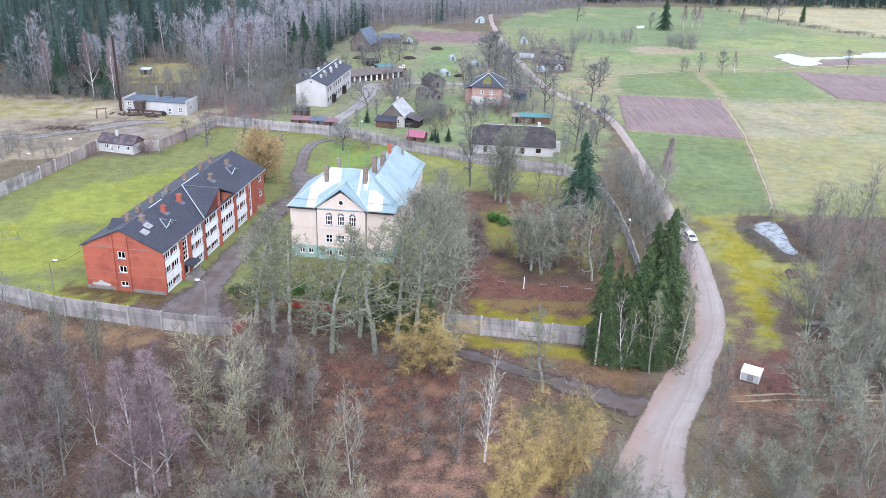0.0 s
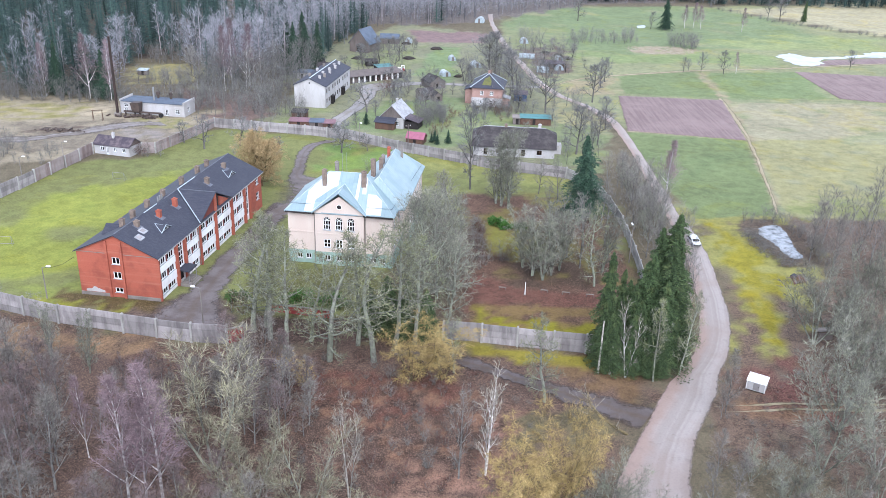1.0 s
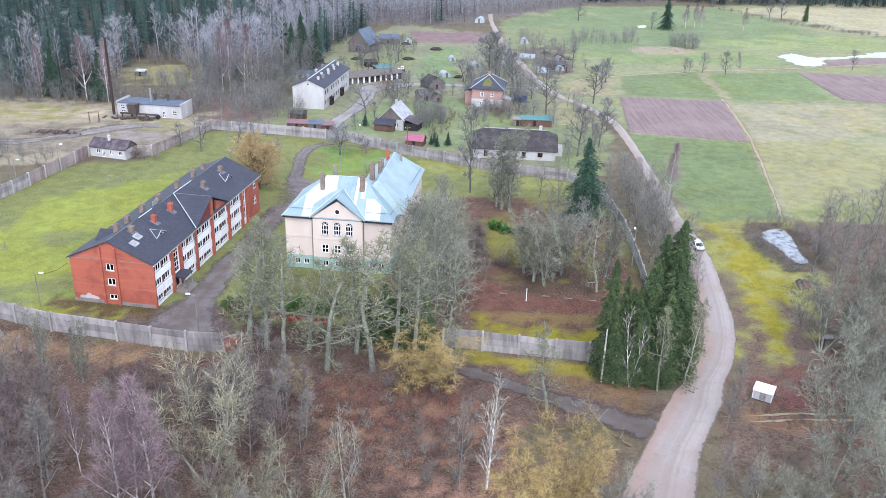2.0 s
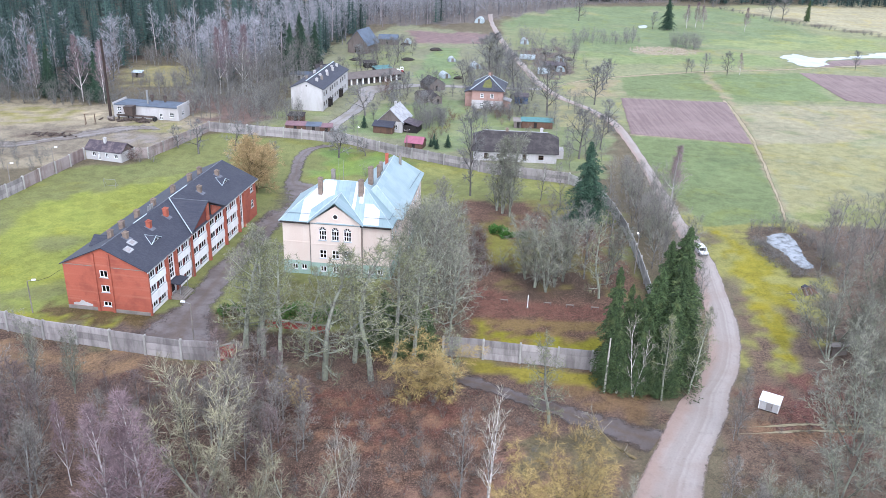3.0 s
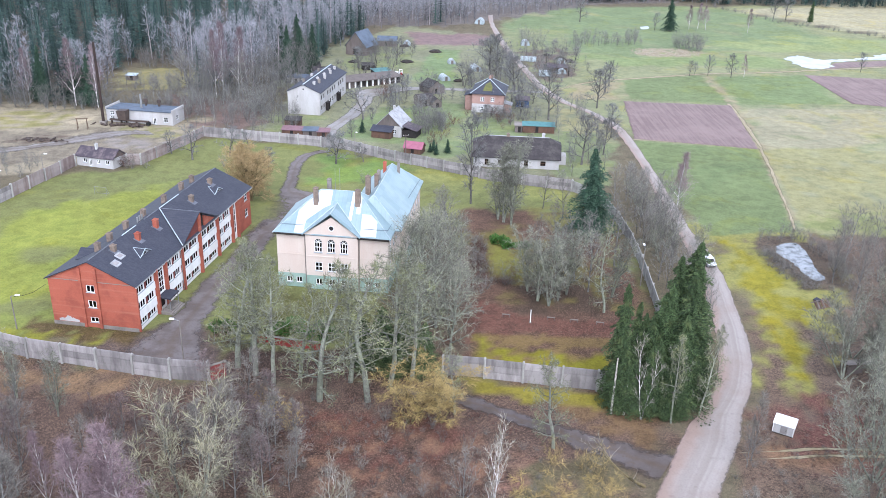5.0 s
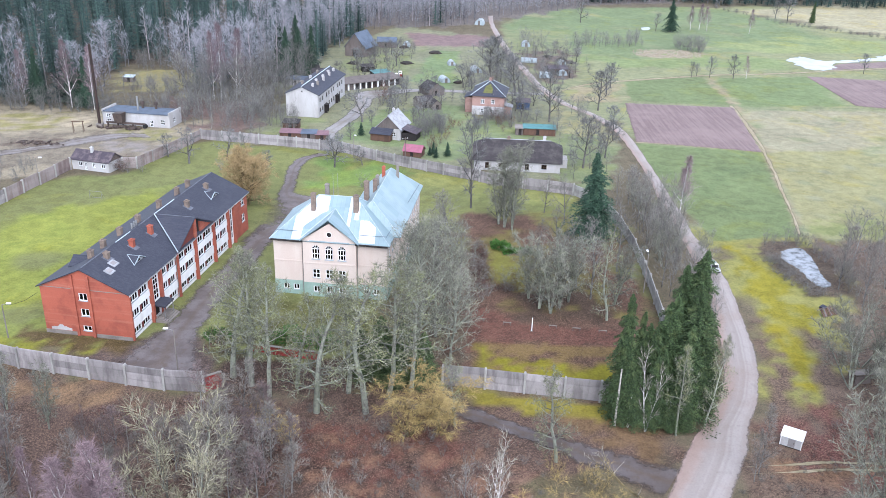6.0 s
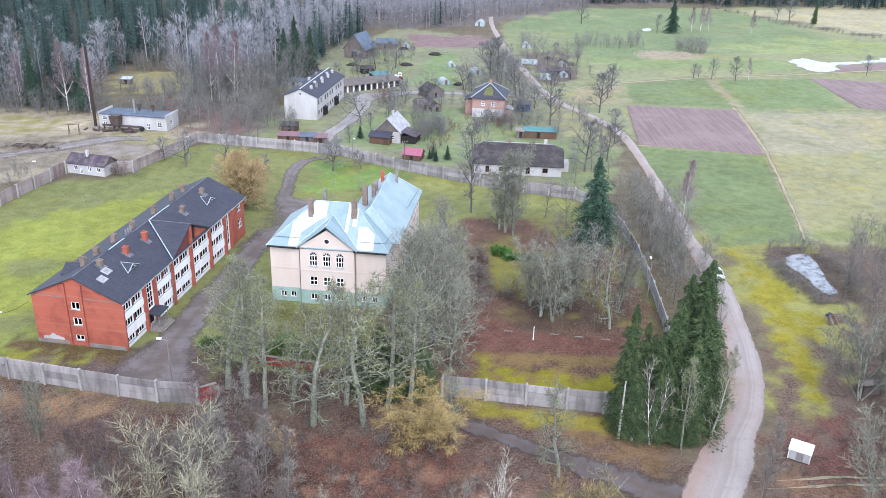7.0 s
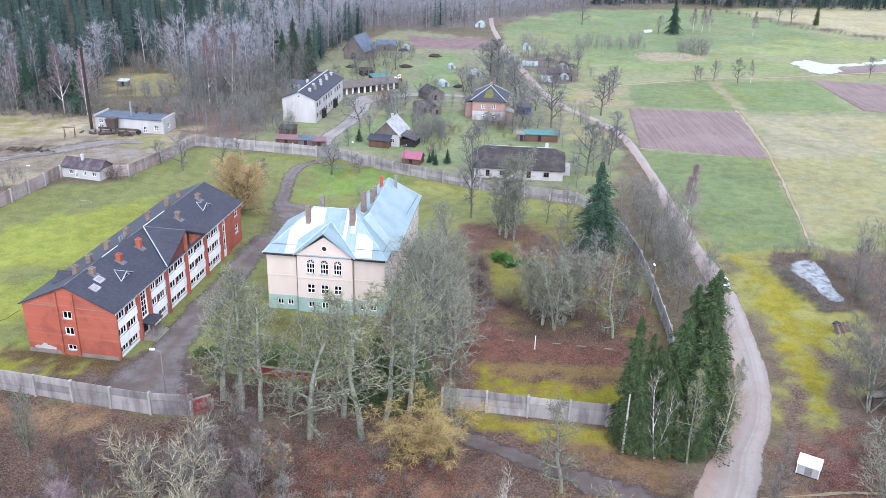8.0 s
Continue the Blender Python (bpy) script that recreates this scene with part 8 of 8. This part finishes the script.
scatter(["brush", "thicket", "grey", "brush"], [(66, 114), (74, 130), (82, 146), (96, 150), (100, 120), (84, 84), (68, 92)], 30, 9, 14.0, 4.2, 15)
plant_all("brush", [(50.2, 82.5, 15.5), (56.0, 92.0, 15.0), (59.0, 98.5, 14.5), (62.6, 117.4, 15.0), (67.0, 124.0, 13.5), (66.0, 110, 13.5), (58.0, 84.0, 15.5), (70, 100, 15), (71, 124, 12), (65.5, 104.5, 13.0)], 1.15)
plant_all("pale", [(55.2, 79.5, 11.0), (64.0, 92.0, 13)])
plant_all("thicket", [(41.2, 95.4, 10.5), (40.2, 94.0, 7.5)], 0.75)
scatter(["thicket", "brush", "brush"], [(31, 76), (35, 82), (41, 84), (46, 80), (54, 78), (64, 76), (70, 56), (30, 56), (29, 68)], 44, 5.0, 8.0, 3.0, 16, 1.1)
plant_all("brush", [(21.5, 74.5, 7.5), (19.0, 70.0, 9.0), (23.5, 70.0, 8.0), (17.5, 66.0, 9.5)], 1.15)
# near wood, left and middle
plant("dome", -29.0, 78.6, 20.2, 1.25, 0)
plant("dome", -22.2, 71.5, 13.0, 1.1, 1)
plant("dome", -15.6, 70.5, 13.0, 1.15, 2)
plant_all("dome", [(-24.5, 66.0, 12), (-11.0, 64.0, 10.5)], 1.1)
plant("pale", -11.0, 74.0, 16.0, 0.85, 0)
plant("white", 5.8, 79.5, 17.4, 0.95, 1)
plant_all("pale", [(-13.2, 87.0, 5.5), (7.5, 93.5, 5.5), (-8.5, 62.0, 11)])
plant_all("poplar", [(-53.6, 100.2, 12.0), (-61.4, 104.4, 11.5)], 0.8)
plant_all("grey", [(-71.5, 108, 11), (-57.5, 97.0, 8.5)], 0.9)
plant_all("birch", [(-36.5, 70.0, 18.6), (-33.4, 72.4, 19.2), (-34.6, 70.6, 15.5)], 1.05)
plant_all("birch", [(-45.5, 80.0, 12.5)], 0.6)
scatter(["mauve", "thicket", "thicket", "mauve"], [(-78, 97), (-64, 98), (-54, 91), (-47, 82), (-44, 70), (-40, 56), (-74, 56)], 52, 9.0, 15.5, 3.4, 17, 1.2)
scatter(["mauve", "thicket"], [(-47, 96), (-40, 100), (-36, 96), (-36, 84), (-42, 78), (-46, 84)], 16, 5.0, 8.5, 2.6, 46, 1.2)
scatter(["thicket", "mauve", "thicket"], [(-40, 68), (-30, 68), (-24, 72), (-20, 64), (-12, 62), (-12, 54), (-40, 54)], 20, 8, 12, 3.2, 19, 1.1)
scatter(["thicket", "thicket", "mauve"], [(-33, 104.5), (-27, 104), (-21, 99), (-17.5, 92), (-19, 84), (-26, 84), (-34, 92)], 26, 6.5, 9.5, 2.5, 18, 1.2)
scatter(["redshrub", "shrub"], [(-18, 104), (2, 102), (10, 92), (4, 82), (-8, 72), (-14, 84)], 40, 1.0, 2.6, 1.9, 21)
scatter(["redshrub", "mauve"], [(-50, 104), (-36, 103), (-36, 96), (-50, 97)], 14, 1.6, 3.4, 1.8, 47)
plant_all("gold", [(10.6, 71.6, 14.0), (15.0, 73.6, 14.2), (8.0, 68.0, 13.0), (17.6, 79.2, 9.5)], 1.1)
plant_all("gold", [(-4.6, 101.4, 10.5), (-0.2, 102.0, 9.8)], 1.75)
plant_all("gold", [(-20.6, 98.4, 5.4), (-24.6, 101.4, 4.4)], 1.3)
plant_all("goldshrub", [(20.0, 90.5, 3.6), (18.4, 92.0, 3.0), (14.5, 93.0, 3.0)], 0.9)
fallen = plant("dead", 25.6, 88.4, 11.0, 1.0, 0)
fallen.matrix_world = pose(25.9, 89.4, 0.0, 4, -60, 14) @ Matrix.Scale(0.85, 4)
plant("lime", 15.0, 96.8, 14.5, 0.95, 0)
plant("lime", 1.6, 104.0, 10.5, 0.95, 3)
plant_all("grey", [(2.4, 78.5, 13.0)], 0.6)
plant_all("redshrub", [(-37.5, 121.5, 3.0), (-35.2, 120.6, 2.6), (-36.4, 123.4, 2.6)], 1.3)
scatter(["shrub", "redshrub", "redshrub"], [(-46, 104), (-34, 108), (3, 106), (14, 98), (14, 84), (6, 64), (-44, 64)], 300, 0.5, 1.3, 1.0, 48, 1.5, stuff="low dead stalks and saplings over leaf litter")
scatter(["shrub", "redshrub"], [(38, 92), (44, 101), (58, 108), (66, 100), (62, 80), (36, 80)], 110, 0.4, 1.1, 1.0, 49, 1.5, stuff="low dead stalks round the storage box", clear=(47.8, 102.6, 3.0))
# lawns and village gardens
plant("straw", -47.0, 188.9, 14.0, 1.25)
plant("straw", -47.8, 190.0, 13.0, 1.2)
plant_all("fruit", [(-69.7, 218.8, 8.5), (-60.7, 223, 7.5), (-56.7, 229, 5.5), (-48.3, 214, 5), (-31.1, 219.5, 8.0), (-24, 222, 4.5), (-77, 224, 6)], 1.35)
plant_all("shrub", [(-79.5, 210.5, 3.6), (-82.6, 209.6, 3.2), (-22, 204, 3), (-12.8, 178, 2.6), (-60, 214, 3)])
scatter(["fruit", "fruit", "shrub"], [(-30, 258), (-20, 262), (-4, 270), (0, 300), (-6, 318), (-20, 320), (-28, 270)], 30, 3.0, 6.0, 3.2, 23)
scatter(["low", "shrub", "scrub"], [(-11.5, 249), (-3, 249), (-3, 266), (-10, 268)], 30, 3.0, 5.5, 1.7, 50, 1.2, stuff="dense grey fruit bushes beside the wooden house")
scatter(["shrub", "low"], [(10, 270), (24, 268), (24, 278), (8, 279)], 22, 2.0, 3.6, 1.7, 51, 1.3, stuff="dense grey bushes below the brick house")
plant_all("old", VILLAGE_TREES, 1.35)
plant_all("fruit", [(-28.8, 267.0, 9.5), (-31.6, 224.1, 7.0), (-22, 300, 7.5), (3.5, 322, 8), (16.5, 284, 6), (22.8, 281, 6)], 1.5)
plant_all("old", [(-9.6, 277.6, 6.0), (-6.4, 308, 6.5), (-20.0, 292.0, 6.0), (18.7, 266.7, 5.0), (-4.0, 258.4, 5.0), (-25.5, 262, 5), (-12.5, 268, 4.5), (4.0, 290, 6), (-17, 306, 6.5), (24, 302, 7), (-30, 246, 5)], 1.2)
scatter(["fruit", "shrub"], [(2, 300), (22, 268), (30, 270), (30, 300), (24, 345), (4, 345)], 34, 3.5, 7.0, 3.6, 24)
scatter(["shrub", "low", "redshrub"], [(4, 262), (20, 258), (18, 278), (4, 279)], 14, 2.0, 4.0, 2.4, 41)
scatter(["fruit", "low"], [(-46, 320), (-20, 322), (-18, 400), (-44, 398)], 34, 4, 7.5, 4.2, 25, stuff="leafless grey fruit trees behind the village")
scatter(["fruit", "shrub", "low"], [(30, 335), (56, 340), (58, 400), (34, 440), (28, 400)], 60, 2.5, 7.0, 3.4, 26, stuff="low leafless garden trees and bushes")
scatter(["low", "shrub", "scrub"], [(-62, 262), (-48, 248), (-46, 262), (-54, 300), (-62, 300)], 26, 3, 7, 2.6, 43, stuff="grey leafless scrub beside the apartment house")
scatter(["shrub", "low"], [(8, 277), (20, 276), (20, 279), (8, 279)], 9, 1.2, 2.2, 2.0, 44, stuff="dense grey bushes before the brick house")
scatter(["low", "scrub", "low"], [(-74, 246), (-56, 244), (-54, 262), (-72, 266), (-84, 258)], 22, 3.5, 8, 3.4, 27, stuff="grey leafless scrub behind the school fence")
scatter(["shrub", "scrub"], [(-130, 196), (-104, 200), (-106, 216), (-130, 214)], 22, 2.5, 5, 2.6, 28, stuff="grey scrub outside the concrete fence")
scatter(["redshrub"], [(-8, 236), (-5, 234), (3, 268), (1, 276)], 14, 1.8, 2.8, 2.0, 29)
plant_all("redshrub", [(-85.6, 211.2, 3.4), (-84.2, 210.4, 3.0), (-87.0, 210.6, 2.4)], 1.4)
plant_all("redshrub", [(-24.5, 292, 6.5), (-23.2, 294, 5.5)])
scatter(["low", "scrub", "low"], [(56, 432), (92, 440), (94, 426), (60, 416)], 46, 3, 7, 2.2, 30, stuff="grey hedge trees on the meadow")
scatter(["scrub", "shrub"], [(108, 428), (122, 424), (118, 412), (112, 416)], 12, 4, 7.5, 2.5, 31, stuff="grey bushes beside the field stones")
plant_all("old", [(98, 355, 6), (101, 358, 5), (106, 356, 8), (115, 354, 9), (178, 375, 8), (72, 505, 16), (198, 545, 13), (204, 540, 14), (110, 480, 9)])
plant_all("birch", [(131, 488, 13), (137, 492, 14), (140, 487, 13), (162, 482, 13), (121, 356, 9)])
plant_all("cold", [(118, 479, 19)], 0.9)
plant_all("spruce", [(215, 530, 13)], 0.9)
plant_all("cold", [(-27.5, 251.5, 4.2), (-4.4, 231, 3.2), (-1.2, 232.8, 4.2), (-6.2, 233, 2.8), (-5.2, 234.6, 3.6)], 1.1)
plant_all("spruce", [(-12.6, 115.8, 9), (-9.4, 116.4, 10.5), (-6.2, 115.8, 10), (-3.4, 114.8, 9), (-7.6, 113.6, 8)], 1.6)


def juniper(x, y, r, z, seed):
    rng = random.Random(seed)
    s = Shape()
    for k in range(620):
        a, e = rng.uniform(0, 6.28), rng.random()
        d = Vector((math.cos(a) * math.sqrt(1 - e * e), math.sin(a) * math.sqrt(1 - e * e), e))
        p = Vector((d.x * r, d.y * r, d.z * z)) * rng.uniform(0.55, 1.05) * (1 + 0.25 * math.sin(3 * a + seed))
        u = Vector((rng.gauss(0, 1), rng.gauss(0, 1), rng.gauss(0, 1))).normalized() * rng.uniform(0.12, 0.28)
        w = d.cross(u) * 0.9
        s.add([p - u, p + u * 0.6 + w * 0.5, p + d * 0.5, p + w], [(0, 1, 2), (0, 2, 3), (1, 3, 2)])
    ob = new("juniper_bush", s.data("juniper_bush", M["juniper"]))
    ob.location = (x, y, 0)
    tagged(ob, "low spreading bright green juniper bush in the garden", "bush")


juniper(10.6, 168.6, 1.9, 1.1, 1)
juniper(12.6, 166.2, 1.4, 0.8, 2)
juniper(16.0, 166.4, 1.5, 0.7, 5)
juniper(-20.5, 126.0, 3.2, 1.5, 3)
juniper(-26.5, 127.0, 3.0, 1.3, 4)
juniper(-37.6, 126.2, 2.0, 1.4, 6)

scatter(["shrub", "scrub"], [(172, 596), (175, 597), (197, 527), (236, 482), (262, 462), (260, 459), (233, 478), (193, 523)], 60, 1.2, 2.6, 2.4, 55, 1.6, stuff="low brown growth along the ditch")

# ---------------- far woods ----------------


def arrays(shape):
    """Triangles of a shape as arrays."""
    tris = []
    for f in shape.f:
        tris += [(f[0], f[i], f[i + 1]) for i in range(1, len(f) - 1)]
    return np.array([tuple(v) for v in shape.v], np.float32), np.array(tris, np.int32)


def far_wood(name, protos, places, material, label, seed):
    """One mesh of many far trees. places: rows of x, y, height."""
    rng = np.random.RandomState(seed)
    vs, fs, o = [], [], 0
    for x, y, hgt in places:
        v, f, base = protos[rng.randint(len(protos))]
        a, s = rng.uniform(0, 6.28), hgt / base
        c, n = math.cos(a), math.sin(a)
        w = s * rng.uniform(0.75, 1.35)
        vs.append(np.stack([(v[:, 0] * c - v[:, 1] * n) * w + x, (v[:, 0] * n + v[:, 1] * c) * w + y, v[:, 2] * s], -1))
        fs.append(f + o)
        o += len(v)
    me = bpy.data.meshes.new(name)
    fill_mesh(me, np.concatenate(vs), np.concatenate(fs))
    me.materials.append(M[material])
    return tagged(new(name, me), label, "woods", "", "stuff")


FAR_BARE = Spec(17, 0.15, 0.12, (11, 4, 4), (0.34, 0.55), (46, 38), (0.3, 0.6, 0.3), 0.06, 0.055, 2.0, segs=(3, 2, 1), sides=(4, 3, 3))
FAR_BIRCH = Spec(20, 0.2, 0.3, (9, 4, 3), (0.22, 0.55), (34, 38), (0.2, 0.3, 0.0), 0.03, 0.07, 1.9, shape="tall", segs=(3, 2, 1), sides=(4, 3, 3))
rg = random.Random(90)
bare_protos, bare_wood, birch_crowns, birch_wood, firs = [], [], [], [], []
for n_ in range(5):
    wd, cr = grow(rg, FAR_BARE)
    bare_protos.append((*arrays(cr), 19))
    bare_wood.append((*arrays(wd), 19))
for n_ in range(4):
    wd, cr = grow(rg, FAR_BIRCH)
    both = arrays(cr)
    birch_crowns.append((*both, 21))
    birch_wood.append((*arrays(wd), 21))
for n_ in range(5):
    wd, cr = spruce(rg, 22, 8.0, 18, 6, 0.4, 1.5, 0.05, 0.85)
    firs.append((*arrays(cr), 22))


def wood_rows(outline, gap, low, high, seed, share=1.0):
    """Rough grid of places in an outline."""
    rng = np.random.RandomState(seed)
    p = np.array(outline, float)
    gx, gy = np.meshgrid(np.arange(p[:, 0].min(), p[:, 0].max(), gap), np.arange(p[:, 1].min(), p[:, 1].max(), gap))
    gx, gy = (gx + rng.uniform(-0.8, 0.8, gx.shape) * gap).ravel(), (gy + rng.uniform(-0.8, 0.8, gy.shape) * gap).ravel()
    keep = (inside_depth(gx, gy, outline) > 0) & (rng.rand(len(gx)) < share)
    return [(x, y, rng.uniform(low, high)) for x, y in zip(gx[keep], gy[keep])]


DEEP = [(-330, 296), (-152, 286), (-134, 300), (-136, 348), (-98, 354), (-82, 344), (-72, 400), (-66, 430), (-78, 470), (-60, 540), (-330, 560)]
FRONT = [(-200, 275), (-150, 271), (-116, 273), (-112, 290), (-128, 310), (-130, 342), (-104, 344), (-92, 300), (-78, 286), (-68, 300), (-64, 345), (-58, 380), (-54, 392), (-48, 440), (-32, 462), (-6, 470), (14, 492), (14, 520), (-60, 560), (-80, 440), (-84, 370), (-140, 362), (-140, 300), (-156, 288), (-200, 292)]
mixed = wood_rows(FRONT, 5.2, 12, 20, 1, 0.9) + wood_rows([(-110, 306), (-66, 300), (-70, 470), (-104, 470)], 9, 18, 25, 8, 0.6) + wood_rows([(-330, 292), (-150, 288), (-156, 400), (-330, 400)], 13, 15, 22, 8, 0.6)
mixed = [q for n, q in enumerate(mixed) if q[0] > -108 or n % 9 < 3]
# twigs, grey trunks and needles here wear the haze-tinted colours
far_wood("far_bare_woods", bare_protos, mixed, "twig_hazed", "leafless grey woodland behind the village", 1)
far_wood("far_bare_trunks", bare_wood, mixed, "bark_hazed", "grey trunks of the leafless woodland", 1)
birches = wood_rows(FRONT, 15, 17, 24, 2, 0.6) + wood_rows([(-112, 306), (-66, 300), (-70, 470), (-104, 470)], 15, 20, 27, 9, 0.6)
far_wood("far_birch_woods", birch_crowns, birches, "twig_hazed", "purplish crowns of birches in the wood", 2)
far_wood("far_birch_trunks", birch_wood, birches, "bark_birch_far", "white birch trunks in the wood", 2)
far_wood("far_spruce_woods", firs, wood_rows(DEEP, 9.0, 11, 27, 3, 0.85) + wood_rows(FRONT, 15, 11, 20, 4, 0.75) + wood_rows([(-200, 276), (-124, 278), (-130, 300), (-200, 296)], 9, 15, 24, 14, 0.8) + wood_rows([(-90, 352), (-60, 352), (-46, 400), (-40, 450), (-80, 470)], 9, 15, 22, 7, 0.8), "needle_hazed", "dark blue-green spruce forest on the skyline", 3)
back_rows = wood_rows([(24, 508), (54, 540), (92, 588), (155, 612), (190, 602), (190, 625), (60, 640), (-60, 600), (-60, 560), (14, 520)], 5.6, 12, 18, 5, 0.9)
far_wood("far_bare_woods", bare_protos, back_rows, "twig_back_hazed", "leafless grey wood edge beyond the meadow", 5)
far_wood("far_bare_trunks", bare_wood, back_rows, "bark_hazed", "grey trunks at the meadow's wood edge", 5)
far_wood("far_spruce_woods", firs, wood_rows([(92, 596), (155, 618), (190, 606), (300, 612), (440, 640), (440, 690), (60, 660)], 6.0, 13, 20, 6, 0.9), "needle_hazed", "dark spruces beyond the far meadow", 6)
plant_all("birch", [(-123.9, 272.8, 22), (-116.2, 271.8, 20), (-79.0, 288, 26), (-82.5, 291, 23), (-75.0, 292, 24), (-140, 275, 18)], 0.75)
plant_all("cold", [(-63, 322, 21), (-60, 330, 20), (-68, 336, 22), (-57, 340, 19), (-64, 346, 22), (-137, 277, 19), (-119.5, 275, 17), (-127, 280, 20), (-121.5, 274.5, 13)], 0.8)
scatter(["low", "scrub", "low"], [(-66, 290), (-60, 300), (-54, 340), (-64, 352), (-72, 300), (-90, 284), (-84, 272)], 34, 9, 15, 4.0, 33, stuff="leafless grey trees beside the apartment house")
scatter(["shrub", "scrub"], [(-160, 266), (-110, 266), (-108, 272), (-160, 273)], 30, 2.5, 5, 2.2, 34, stuff="brown scrub along the forest edge")
scatter(["scrub"], [(-126, 336), (-104, 336), (-104, 341), (-126, 341)], 16, 4, 8, 2.2, 35, stuff="brown scrub round the forest clearing")
plant_all("grey", [(-88.0, 284.0, 16.5), (-84.0, 291.0, 18.0), (-93.0, 293.0, 15.0), (-72.0, 286.0, 16.0), (-66.0, 278.0, 13.0), (-97.0, 276.0, 10.0), (-102.0, 284.0, 9.0)], 1.15)
scatter(["scrub", "low", "scrub"], [(-118, 296), (-92, 290), (-90, 300), (-100, 306), (-118, 304)], 22, 3, 7, 2.4, 52, 1.3, stuff="grey scrub before the forest clearing")
scatter(["scrub", "low", "shrub"], [(-200, 268), (-110, 268), (-112, 276), (-200, 280)], 60, 4, 8, 2.2, 53, 1.3, stuff="grey undergrowth at the foot of the forest")
scatter(["scrub", "low", "shrub"], [(-92, 268), (-62, 258), (-56, 300), (-56, 350), (-66, 350), (-72, 300), (-92, 284)], 60, 4, 8, 2.2, 54, 1.2, stuff="grey undergrowth behind the apartment house")
scatter(["scrub", "shrub"], [(-108, 266), (-92, 264), (-90, 276), (-106, 278)], 14, 3, 6, 2.6, 36, stuff="brown scrub behind the boiler house")
